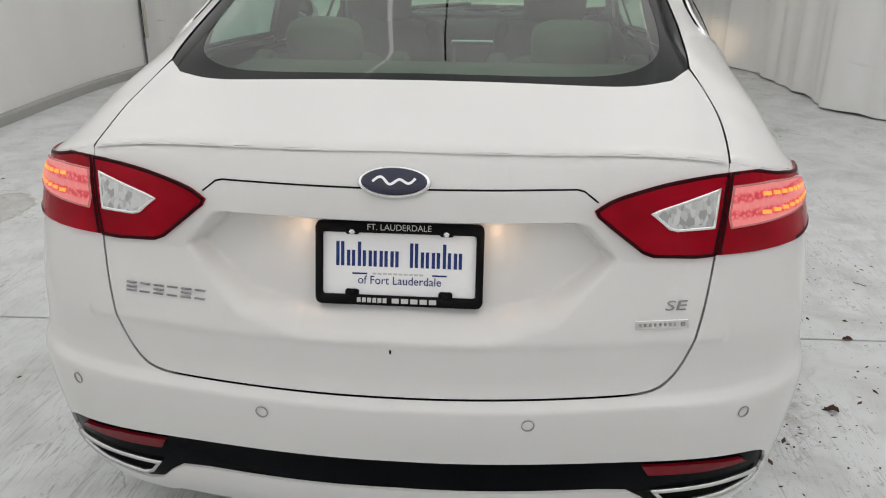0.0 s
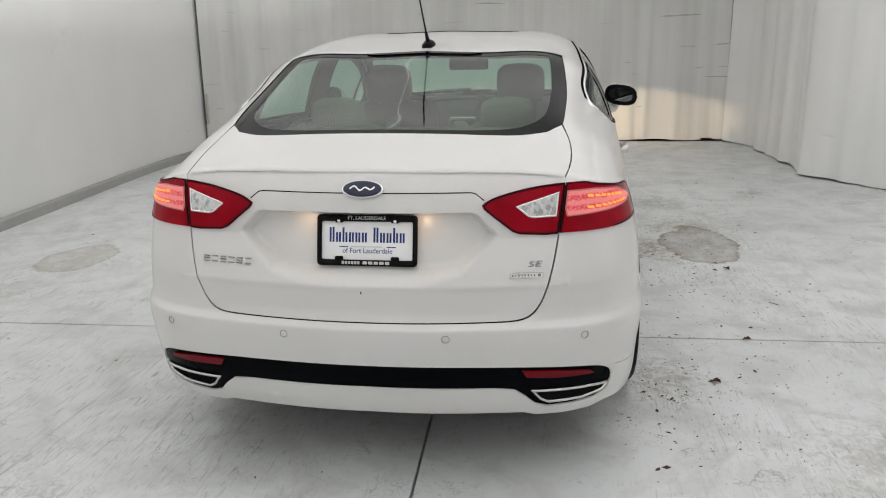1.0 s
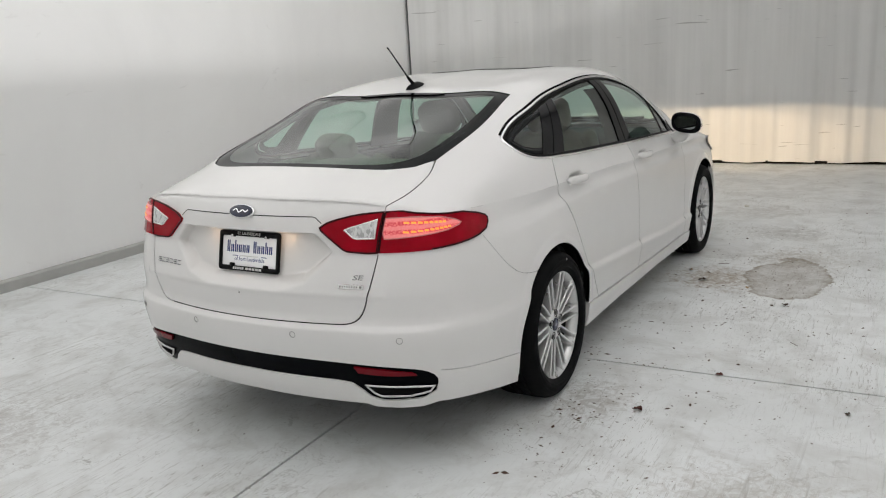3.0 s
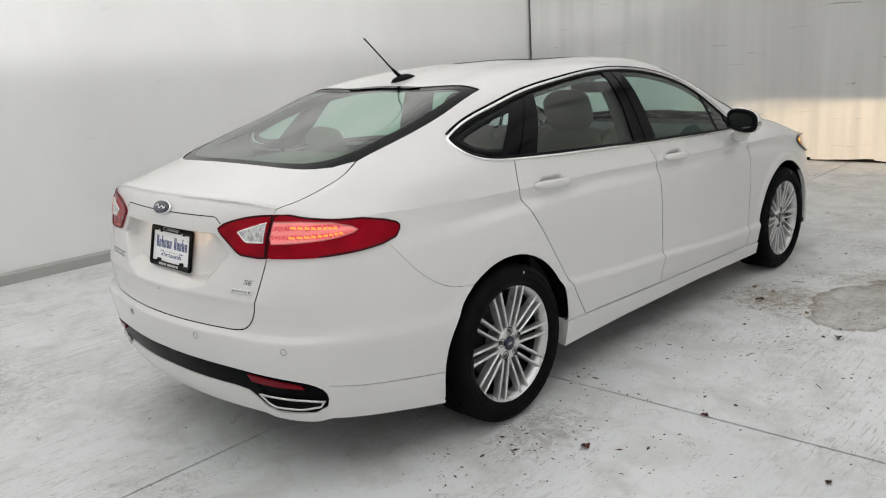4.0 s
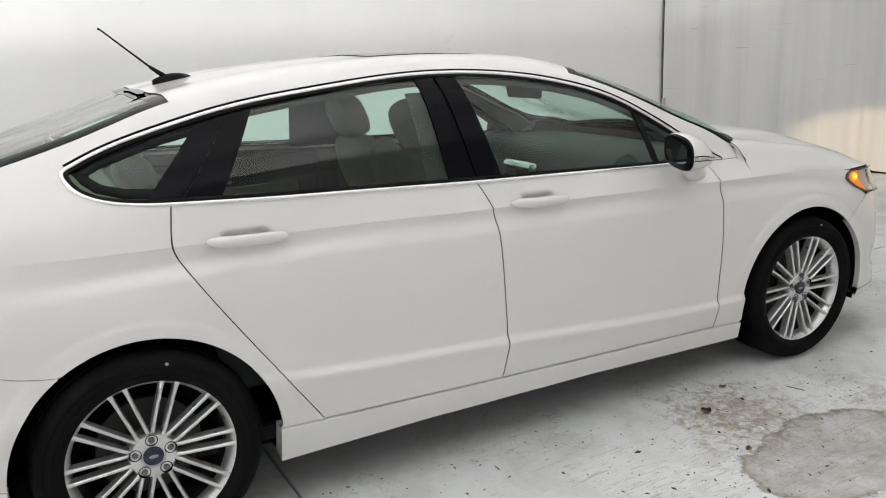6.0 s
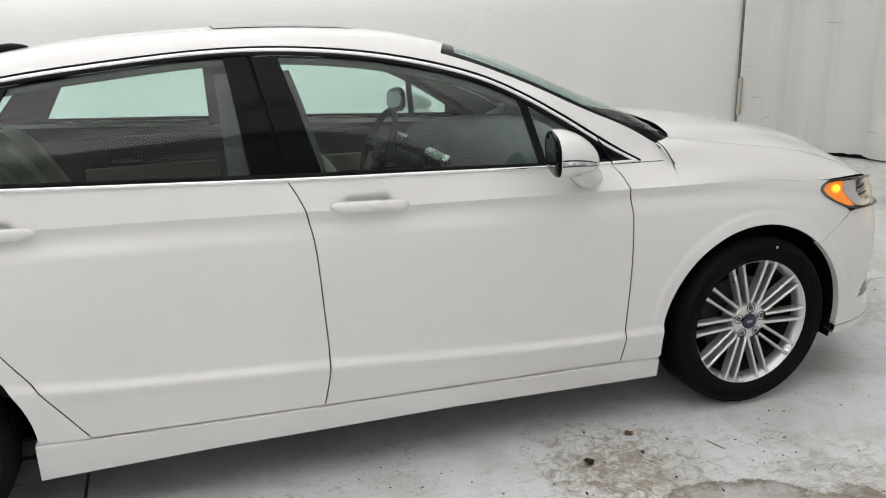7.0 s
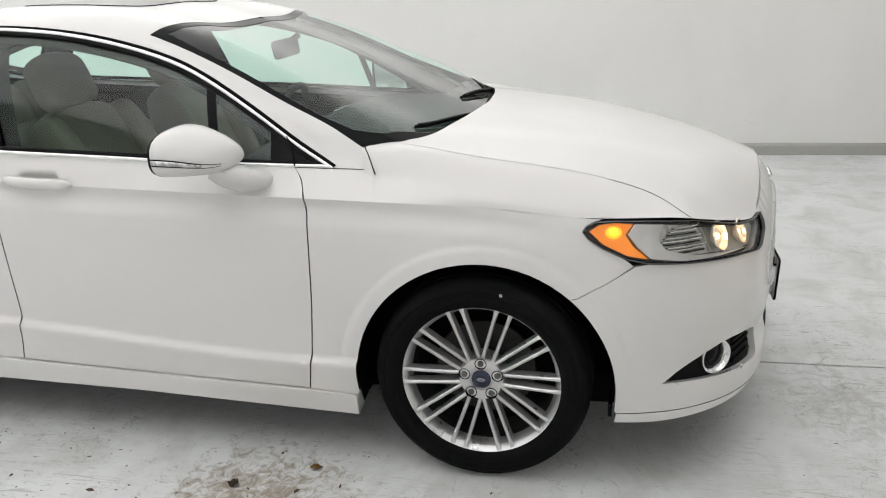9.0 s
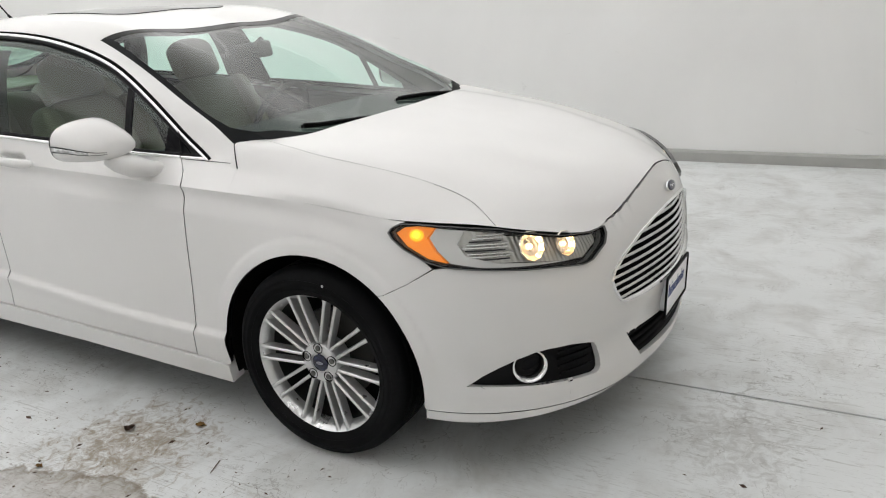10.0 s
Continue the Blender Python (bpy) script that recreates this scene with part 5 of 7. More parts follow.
for a, z, r, power in ((.694, .762, .044, .20), (.600, .750, .038, .13)):
    p, n = body.at([(uf(a, z), z)], -.005)
    m = Matrix.Translation(p[0]) @ Vector((n[0][0] * .8, n[0][1] + .25, n[0][2])).to_track_quat("Z", "Y").to_matrix().to_4x4()
    bowl = lathe([(-.004, r * 1.06), (.0, r), (-.008, r * .93), (-.018, r * .74), (-.026, r * .48), (-.030, r * .25), (-.030, 0)], 11, "z")
    for f in bowl.faces:
        f.smooth = False
    bulb = lathe([(-.006, 0), (-.008, r * .16), (-.014, r * .24), (-.026, r * .22)], 16, "z")
    for d in (bowl, bulb):
        bmesh.ops.transform(d, matrix=m, verts=d.verts)
    for s, parent in ((1, lamp_f[0]), (-1, lamp_f[1])):
        for name, d, mat in (("lamp_bowl", bowl, WARM_BOWL), ("lamp_bulb", bulb, WARM_LIT)):
            c = d.copy()
            if s < 0:
                bmesh.ops.scale(c, vec=(-1, 1, 1), verts=c.verts)
            part(name, c, mat, parent, "warm lit bulb" if name == "lamp_bulb" else "")
        data = bpy.data.lights.new("bulb_light", "POINT")
        data.energy, data.color, data.shadow_soft_size = power, (1, .62, .30), .004
        q = m @ Vector((0, 0, -.002))
        new("bulb_light", data).location = Vector((s * q.x - .015, q.y, q.z))
    bowl.free()
    bulb.free()
pair("lamp_cover", Skin().patch(body, shrink(head, .004), .012, .012, off=.002), GLASS_CLEAR, lamp_f, "clear lamp cover")

# grille, lower intake, fog lamps
part("grille_surround", mirrored(Skin().ribbon(body, front_line(GRILLE, False, .015), [(a, b) for a, b in beside(front_line(GRILLE, False, .015), .008)], .003, .02, closed=False)), CHROME, front_bumper)
part("grille_backing", mirrored(Skin().patch(body, front_line(GRILLE, False, .015) + [(U[-1], .6)], .03, .03, off=-.024)), DARK, front_bumper)


def half_width(poly, z):
    xs = [p[0] + (q[0] - p[0]) * (z - p[1]) / (q[1] - p[1]) for p, q in zip(poly, poly[1:]) if (p[1] - z) * (q[1] - z) <= 0 and p[1] != q[1]]
    return max(xs or [0])


for k in range(9):
    z = .522 + k * .0255
    w = half_width(GRILLE, z) - .012
    if w > .03:
        line = [(uf(x, z), z) for x in np.linspace(.001, w, 16)]
        part("grille_bar", mirrored(Skin().ribbon(body, [(a, b + .0042) for a, b in line], [(a, b - .0042) for a, b in line], -.004, .006, closed=False)), CHROME_DULL, front_bumper)
for k in range(4):
    z = .288 + k * .024
    w = half_width(INTAKE, z) - .004
    line = [(uf(x, z), z) for x in np.linspace(.001, w, 12)]
    part("intake_bar", mirrored(Skin().ribbon(body, [(a, b + .004) for a, b in line], [(a, b - .004) for a, b in line], -.012, .02, closed=False)), PLASTIC, front_bumper)
fog_bowl = pair("fog_pocket", Skin().patch(body, shrink(front_line(FOG + FOG[:1], False, .015)[:-1], -.006), .02, .02, off=-.022), PLASTIC, front_bumper, "black fog lamp pocket")
for k in range(4):
    z = .334 + k * .022
    pair("pocket_rib", Skin().patch(body, [(uf(.535, z), z), (uf(.655, z), z), (uf(.655, z), z + .009), (uf(.535, z), z + .009)], .03, .03, off=-.014, flange=.008), PLASTIC, fog_bowl)
p, n = body.at([(uf(.738, .394), .394)], -.010)
fm = Matrix.Translation(p[0]) @ Vector((.80, .60, .02)).normalized().to_track_quat("Z", "Y").to_matrix().to_4x4()
for s, parent in ((1, fog_bowl[0]), (-1, fog_bowl[1])):
    for name, prof, mat in (("fog_ring", [(-.02, .054), (.010, .055), (.016, .0535), (.0175, .0500), (.014, .0465), (.002, .0410), (-.014, .0370), (-.018, .0365)], CHROME), ("fog_lens", [(-.0175, .0368), (-.011, .026), (-.008, .012), (-.0075, 0)], PIANO)):
        bm = lathe(prof, 32, "z")
        bmesh.ops.transform(bm, matrix=fm, verts=bm.verts)
        if s < 0:
            bmesh.ops.scale(bm, vec=(-1, 1, 1), verts=bm.verts)
        part(name, bm, mat, parent)
p, n = body.at([(U[-1], .788)], .0005)
nose = Matrix.Translation(p[0]) @ Matrix((Vector((-1, 0, 0)), Vector(n[0]).cross(Vector((-1, 0, 0))), Vector(n[0]))).transposed().to_4x4()
badge(nose, front_bumper, .046, .020)
front_plate_m = Matrix.Translation((.01, 4.866, .428)) @ pose(0, 0, 0, 92, 0, 180)
bm = ring_plate(.311, .157, .007, .008, .010, .010)
bmesh.ops.transform(bm, matrix=front_plate_m, verts=bm.verts)
fpf = part("plate_frame", bm, PLASTIC, front_bumper, "black front plate frame")
bm = bmesh.new()
add_box(bm, -.148, -.074, -.002, .148, .074, .003, .004, 2)
add_box(bm, -.12, -.06, -.045, .12, .06, -.002, .004, 1)
bmesh.ops.transform(bm, matrix=front_plate_m, verts=bm.verts)
fp = part("plate", bm, WHITE_PLATE, fpf)
flat_bars(script_bars(-.119, 11, .0205, (0, 2, 6, 9)), front_plate_m @ Matrix.Translation((0, -.006, .003)), NAVY, "plate_print", fp)


# ---- wheels ----
def wheel_meshes():
    tyre = lathe([(.030, .244), (.034, .252), (.041, .262), (.0435, .268), (.0425, .2695), (.0455, .280), (.0458, .286), (.0448, .2875), (.0445, .299), (.0458, .3005), (.0450, .303), (.0385, .314), (.026, .325), (.008, .3325), (-.012, .3345), (-.015, .3285), (-.021, .3285), (-.024, .3350), (-.055, .3352), (-.058, .3285), (-.066, .3285), (-.069, .3352), (-.097, .3352), (-.100, .3285), (-.108, .3285), (-.111, .3352), (-.142, .3350), (-.145, .3285), (-.151, .3285), (-.154, .3345), (-.178, .330), (-.195, .316),
                  (-.203, .285), (-.195, .252), (-.18, .240)], 96)
    rim = lathe([(-.024, .2242), (-.008, .2262), (.006, .2300), (.018, .2365), (.027, .2450), (.0325, .2515), (.0355, .2550), (.0362, .2585), (.0335, .2605), (.026, .2590), (.0, .250)], 96)
    barrel = lathe([(-.185, .228), (-.08, .2235), (-.024, .2242)], 64)
    hub = lathe([(-.06, .070), (.004, .072), (.013, .066), (.017, .052), (.014, .036), (.010, .034), (.010, 0)], 64)
    take(rim, hub)
    spokes = []
    for s in (-1, 1):
        d = bmesh.new()
        rows = []
        for r, x, w, dep in ((.050, .006, .0075, .030), (.085, .014, .0056, .034), (.16, .020, .0054, .036), (.214, .0235, .0056, .034), (.232, .0240, .0066, .026), (.2435, .0250, .0095, .018)):
            c = s * math.degrees(math.asin(min(.9, np.interp(r, (.05, .2435), (.0160, .0220)) / r)))
            e, t = Vector((0, math.cos(radians(c)), math.sin(radians(c)))), Vector((0, -math.sin(radians(c)), math.cos(radians(c))))
            rows.append([d.verts.new(e * r + t * w * q + Vector((x - h * dep, 0, 0))) for q, h in ((-1.15, 1), (-1.0, .10), (-.5, 0), (.5, 0), (1.0, .10), (1.15, 1))])
        for p, q in zip(rows, rows[1:]):
            for i in range(6):
                d.faces.new((p[i], p[(i + 1) % 6], q[(i + 1) % 6], q[i]))
        d.faces.new(rows[0])
        d.faces.new(rows[-1])
        bmesh.ops.recalc_face_normals(d, faces=d.faces)
        spokes.append(smooth(d, 30))
    disc = lathe([(-.075, .06), (-.075, .155), (-.085, .158), (-.095, .155), (-.095, .06)], 48)
    well = lathe([(-.14, .225), (-.145, .10), (-.15, 0)], 48)
    cap = oval(.030, .030, .005, 32, .4)
    bmesh.ops.transform(cap, matrix=Matrix.Translation((.010, 0, 0)) @ pose(0, 0, 0, 90, 0, 90), verts=cap.verts)
    mark = oval(.014, .006, .0008, 28, .2)
    bmesh.ops.transform(mark, matrix=Matrix.Translation((.0165, 0, 0)) @ pose(0, 0, 0, 90, 0, 90), verts=mark.verts)
    nut = lathe([(.0, .0108), (.012, .0104), (.018, .0085), (.019, 0)], 12)
    seat = lathe([(.0130, .0180), (.0150, .0186), (.0150, .0160), (.004, .0145), (.002, 0)], 24)
    valve = lathe([(.043, .0), (.0475, .0035), (.046, .005)], 10)
    bmesh.ops.transform(valve, matrix=Matrix.Translation((0, .07, .292)), verts=valve.verts)
    out = {}
    for name, bm, mat in (("tyre", tyre, RUBBER), ("rim", rim, ALLOY), ("spoke_a", spokes[0], ALLOY), ("spoke_b", spokes[1], ALLOY), ("brake_disc", disc, DISC), ("barrel", barrel, BARREL), ("wheel_back", well, DARK), ("centre_cap", cap, BLUE_BADGE), ("cap_mark", mark, BADGE),
                          ("wheel_nut", nut, NUT), ("nut_seat", seat, DARK), ("balance_mark", valve, LETTER_GREY)):
        me = bpy.data.meshes.new(name)
        bmesh.ops.recalc_face_normals(bm, faces=bm.faces)
        bm.to_mesh(me)
        bm.free()
        me.materials.append(mat)
        out[name] = me
    return out


WHEEL = wheel_meshes()
for y in (1.07, 3.92):
    for s in (1, -1):
        w = new("wheel", WHEEL["rim"])
        w.parent = car
        tagged(w, "silver twin-spoke alloy wheel with black tyre")
        w.matrix_local = Matrix.Translation((s * .864, y, .335)) @ pose(0, 0, 0, 0, 0, 0 if s > 0 else 180)
        for name in ("tyre", "barrel", "brake_disc", "wheel_back", "centre_cap", "cap_mark", "balance_mark"):
            o = new(name, WHEEL[name])
            o.parent = w
        for k in range(10):
            for name in ("spoke_a", "spoke_b"):
                o = new("spoke", WHEEL[name])
                o.parent = w
                o.rotation_euler = (radians(108 + 36 * k), 0, 0)
        for k in range(5):
            for name in ("nut_seat", "wheel_nut"):
                o = new(name, WHEEL[name])
                o.parent = w
                a = radians(90 + 72 * k)
                o.location = (.002, .0535 * math.cos(a), .0535 * math.sin(a))
# wheel arches
for cy, cz, r in (ARCH_REAR, ARCH_FRONT):
    for s in (1, -1):
        bm = bmesh.new()
        rows = [[bm.verts.new((s * x, cy + q * math.cos(radians(a)), max(cz + q * math.sin(radians(a)), .2))) for x, q in ((.868, r + .004), (.80, r + .012), (.60, r + .012), (.55, r - .05), (.55, .05))] for a in range(-16, 197, 6)]
        for p, q in zip(rows, rows[1:]):
            for i in range(4):
                bm.faces.new((p[i], p[i + 1], q[i + 1], q[i]))
        part("wheel_arch_liner", smooth(bm), DARK, car)
bm = bmesh.new()
add_box(bm, -.68, .40, .235, .68, .66, .40, .03)
add_box(bm, -.80, 1.47, .165, .80, 3.50, .28, .03)
add_box(bm, -.62, .6, .135, .62, 4.4, .26, .02)
add_box(bm, -.74, 4.32, .235, .74, 4.62, .30, .03)
part("underbody", bm, DARK, car)
for x in (.77, -.77):
    bm = bmesh.new()
    add_box(bm, x - .05, 4.300, .206, x + .05, 4.312, .250, .004)
    part("air_deflector", bm, PLASTIC, front_bumper)

# ---- door handles, mirrors, aerial, wipers ----
for doors, y0, z0 in ((rear_door, 1.425, .955), (front_door, 2.485, .935)):
    for s, parent in ((1, doors[0]), (-1, doors[1])):
        bm = bmesh.new()
        rows = []
        xs = body.at([(uy(y0 + .13, z0 - .03), z0 - .03)])[0][0][0]
        for k in range(19):
            t = -1 + k / 9
            y = y0 + .124 * t
            z = z0 - .005 - .006 * t
            xo = xs + .004 + .022 * (1 - abs(t) ** 3.2)
            hh = .0178 * math.sqrt(max(.06, 1 - abs(t) ** 7))
            rows.append([bm.verts.new((s * (xo + .010 * c), y, z + hh * q)) for c, q in ((-.9, 1.0), (.2, 1.0), (.85, .72), (1, 0), (.85, -.72), (.2, -1.0), (-.9, -1.0))])
        for p, q in zip(rows, rows[1:]):
            for i in range(6):
                bm.faces.new((p[i], p[i + 1], q[i + 1], q[i]))
            bm.faces.new((p[6], p[0], q[0], q[6]))
        bm.faces.new(rows[0])
        bm.faces.new(rows[-1])
        handle = part("door_handle", smooth(bm, 60), PAINT, parent)

for s, parent in ((1, front_door[0]), (-1, front_door[1])):
    def lobed(rows_in, n=28):
        bm = bmesh.new()
        rows = []
        for y, cx, cz, rx, rz in rows_in:
            y, cz, rz = 3.052 + (y - 3.005) * .54, cz - .014, rz * .91
            ring = []
            for k in range(n):
                a = 2 * math.pi * k / n
                c, q = math.cos(a), math.sin(a)
                e = float(np.interp(y, (3.06, 3.15), (2.8, 2.2)))
                f = (abs(c) ** e + abs(q) ** e) ** (-1 / e)
                ring.append(bm.verts.new((s * (cx + rx * c * f), y - .23 * (cx + rx * c * f - .97), cz + rz * q * f - .10 * rx * c * f)))
            rows.append(ring)
        for p, q in zip(rows, rows[1:]):
            for k in range(n):
                bm.faces.new((p[k], p[(k + 1) % n], q[(k + 1) % n], q[k]))
        bm.faces.new(rows[0])
        bm.faces.new(rows[-1])
        bmesh.ops.recalc_face_normals(bm, faces=bm.faces)
        return smooth(bm, 40)

    rows_in = [(3.005, .972, 1.072, .094, .067), (3.02, .973, 1.073, .098, .072), (3.05, .973, 1.073, .099, .0742), (3.10, .971, 1.071, .098, .0720), (3.16, .967, 1.066, .094, .0655),
               (3.21, .961, 1.059, .088, .0565), (3.25, .954, 1.052, .079, .0465), (3.28, .945, 1.046, .066, .0355), (3.297, .937, 1.042, .050, .0240), (3.303, .932, 1.040, .030, .0120)]
    mirror = part("door_mirror", lobed(rows_in), PAINT, parent, "white door mirror with black rim")
    part("mirror_rim", lobed([(2.992, .972, 1.072, .090, .062), (3.000, .972, 1.072, .0965, .0685), (3.016, .972, 1.072, .0985, .0712), (3.017, .972, 1.072, .08, .06)]), PIANO, mirror)
    part("mirror_glass", lobed([(2.9895, .970, 1.074, .072, .045), (2.994, .970, 1.074, .072, .045)]), MIRROR, mirror)
    for name, q0, q1, out, mat in (("strip_edge", .06, .0, .0014, PIANO), ("side_repeater", .0, -.21, .0022, LENS_GREY), ("strip_edge", -.21, -.26, .0014, PIANO)):
        bm = bmesh.new()
        rows = []
        for y, cx, cz, rx, rz in rows_in[1:9 if name == "strip_edge" else 7]:
            y, cz, rz = 3.052 + (y - 3.005) * .54, cz - .014, rz * .91
            ring = []
            for q in (q0, q1):
                for c in (.86, .95):
                    e = float(np.interp(y, (3.06, 3.15), (2.8, 2.2)))
                    xx = rx * (1 - abs(q) ** e) ** (1 / e)
                    ring.append(bm.verts.new((s * (cx + xx + (out if c > .9 else -.004)), y - .23 * (cx + xx - .97), cz + rz * q - .10 * xx)))
            rows.append([ring[0], ring[1], ring[3], ring[2]])
        for p, q in zip(rows, rows[1:]):
            for k in range(4):
                bm.faces.new((p[k], p[(k + 1) % 4], q[(k + 1) % 4], q[k]))
        bm.faces.new(rows[0])
        bm.faces.new(rows[-1])
        part(name, smooth(bm, 40), mat, mirror, "clear side lamp strip" if name == "side_repeater" else "")
    foot = tube([(s * .940, 3.150, 1.026), (s * .922, 3.182, 1.004), (s * .895, 3.218, .976), (s * .855, 3.25, .960), (s * .82, 3.26, .956)], [.034, .047, .047, .037, .030], 18)
    for v in foot.verts:
        v.co.z = .952 + (v.co.z - .972) * .80
    part("mirror_foot", foot, PAINT, mirror)

bm = bmesh.new()
rows = []
for k in range(11):
    t = k / 10
    y = 1.335 + .14 * t
    w = .030 * math.sin(math.pi * min(.96, .12 + .84 * t)) ** .55
    h = .030 * math.sin(math.pi * min(.97, .22 + .75 * t) * .98) ** .8
    z = float(cabin.at([(y, 1.1)])[0][0][2]) - .003
    rows.append([bm.verts.new((w * c, y, z + h * q)) for c, q in ((-1, 0), (-.92, .35), (-.55, .8), (0, 1), (.55, .8), (.92, .35), (1, 0))])
for p, q in zip(rows, rows[1:]):
    for i in range(6):
        bm.faces.new((p[i], p[i + 1], q[i + 1], q[i]))
bm.faces.new(rows[0])
bm.faces.new(rows[-1])
aerial = part("aerial_base", smooth(bm, 50), PLASTIC, car, "black roof aerial")
bm = tube([(0, 1.385, 1.420), (0, 1.350, 1.446), (0, 1.332, 1.460)], [.010, .008, .0065])
take(bm, tube([(0, 1.336, 1.457), (0, 1.255, 1.530), (0, 1.178, 1.599), (0, 1.170, 1.604)], [.0042, .0036, .0032, .0042]))
part("aerial_mast", bm, PLASTIC, aerial)


def on_top(sheet, x, y, up):
    p, n = sheet.at([(y, wx(sheet, abs(x), y))], up)
    return Vector((p[0][0] if x > 0 else -p[0][0], p[0][1], p[0][2]))


for x0, y0, x1, y1 in ((.02, 3.835, .52, 3.665), (-.60, 3.735, -.06, 3.70)):
    pts = [on_top(cabin, x0 + (x1 - x0) * t, y0 + (y1 - y0) * t, .009 + .008 * math.sin(math.pi * t)) for t in np.linspace(0, 1, 12)]
    bm = tube(pts, [.010] * 3 + [.0065] * 9, 8)
    take(bm, tube([p + Vector((0, -.012, -.006)) for p in pts[3:]], .006, 8))
    wiper = part("wiper", bm, PLASTIC, car)
    bm = tube([p + Vector((0, -.022, -.010)) for p in pts[2:]], .004, 6)
    part("wiper_blade", bm, RUBBER, wiper)


# ---- inside the car ----
head_shell = Skin().patch(cabin, cab_side([(1.0, 1.215), (1.21, 1.29), (1.45, 1.343), (1.765, 1.38), (2.18, 1.404), (2.56, 1.374), (2.79, 1.326), (2.95, 1.274), (3.10, 1.199), (3.30, 1.075), (3.46, .985)], True)
                          + top_line(cabin, SCREEN_SIDE[::-1], True) + top_line(cabin, SCREEN_HEAD[::-1], True) + [(y, 1.1) for y in np.arange(2.92, 1.29, -.04)] + top_line(cabin, GLASS_HEAD[::-1])
                          + top_line(cabin, GLASS_SIDE[::-1], True), .04, .04, off=-.03, back=True)
part("headliner", mirrored(head_shell), HEADLINER, car)
pillar = Skin().patch(cabin, pane([(2.08, 1.03), (2.38, 1.02), (2.30, 1.365), (2.07, 1.365)]), .05, .05, off=-.050, back=True).patch(cabin, pane([(2.08, 1.03), (2.38, 1.02), (2.30, 1.365), (2.07, 1.365)]), .05, .05, off=-.046)
pair("inner_pillar", pillar, GREY_TRIM, car)
bm = bmesh.new()
add_box(bm, -.80, 1.2, .24, .80, 3.4, .30, .02)
part("carpet", bm, TRIM_DARK, car)
bm = bmesh.new()
add_box(bm, -.60, .50, 1.045, .60, 1.14, 1.075, .02)
part("parcel_shelf", bm, LEATHER, car)


def cushion(bm, w, d, h, m, bulge=.02, n=10):
    """A stuffed block with rounded edges and a swell in its middle."""
    c = bmesh.new()
    bmesh.ops.create_cube(c, size=1, matrix=Matrix.Diagonal((w, d, h, 1)))
    bmesh.ops.subdivide_edges(c, edges=c.edges[:], cuts=n - 1, use_grid_fill=True)
    for v in c.verts:
        x, y, z = v.co.x / (w / 2), v.co.y / (d / 2), v.co.z / (h / 2)
        l = (abs(x) ** 5 + abs(y) ** 5 + abs(z) ** 5) ** .2
        k = 1 / max(l, 1e-6) if l > 1 else 1
        v.co = Vector((x * k * w / 2, y * k * d / 2 + (bulge * (1 - x * x) * (1 - z * z) if abs(y) > .8 else 0) * (1 if y > 0 else -1), z * k * h / 2 + (bulge * (1 - x * x) * (1 - y * y) if z > .8 else 0)))
    for f in c.faces:
        f.smooth = True
    return take(bm, c, m)


def make_seat(x, rear=False):
    y = 1.62 if rear else 2.68
    bm = bmesh.new()
    cushion(bm, .50, .50, .16, Matrix.Translation((x, y + .10, .50)) @ pose(0, 0, 0, 6))
    for s in (-1, 1):
        cushion(bm, .08, .48, .16, Matrix.Translation((x + s * .235, y + .10, .535)) @ pose(0, 0, 0, 6))
    seat_ob = part("seat", bm, LEATHER, car, "beige leather seat with headrest")
    bm = bmesh.new()
    lean = 27 if rear else 22
    back_m = Matrix.Translation((x, y - .30, .80)) @ pose(0, 0, 0, lean)
    cushion(bm, .46, .13, .60, back_m)
    for s in (-1, 1):
        cushion(bm, .09, .16, .56, back_m @ Matrix.Translation((s * .215, .035, -.01)))
    for k in range(3):
        cushion(bm, .28, .03, .11, back_m @ Matrix.Translation((0, .065, -.15 + k * .125)), .01, 6)
    part("backrest", bm, LEATHER, seat_ob)
    bm = bmesh.new()
    cushion(bm, .26 if not rear else .23, .11 if not rear else .09, .19 if not rear else .13, back_m @ Matrix.Translation((0, .02, .405 if not rear else .345)), .02)
    part("headrest", bm, LEATHER, seat_ob)
    bm = bmesh.new()
    for s in (-.06, .06):
        take(bm, tube([back_m @ Vector((s, 0, .28)), back_m @ Vector((s, .01, .36))], .006, 8))
    part("headrest_post", bm, CHROME_DULL, seat_ob)


for sx in (-.37, .37):
    make_seat(sx)
    make_seat(sx, True)
bm = bmesh.new()
cushion(bm, .28, .12, .52, Matrix.Translation((0, 1.34, .80)) @ pose(0, 0, 0, 27))
part("middle_backrest", bm, LEATHER, car)

bm = bmesh.new()
prof = [(3.02, .62), (2.99, .78), (3.00, .88), (3.05, .955), (3.15, .985), (3.35, .990), (3.60, .985), (3.66, .95), (3.60, .60)]
rows = [[bm.verts.new((x, y, z - .03 * abs(x) ** 3)) for y, z in prof] for x in np.linspace(-.76, .76, 13)]
for p, q in zip(rows, rows[1:]):
    for i in range(len(prof) - 1):
        bm.faces.new((p[i], p[i + 1], q[i + 1], q[i]))
bm.faces.new(rows[0])
bm.faces.new(rows[-1])
dash = part("dashboard", smooth(bm, 45), TRIM_DARK, car, "charcoal dashboard")
bm = bmesh.new()
add_box(bm, -.13, 2.95, .70, .13, 3.0, .93, .02, 2, Matrix.Translation((0, 0, 0)))
console = part("centre_stack", bm, CHROME_DULL, dash)
bm = bmesh.new()
add_box(bm, -.095, 2.943, .80, .095, 2.951, .91, .004)
part("screen", bm, SCREEN, console)
bm = bmesh.new()
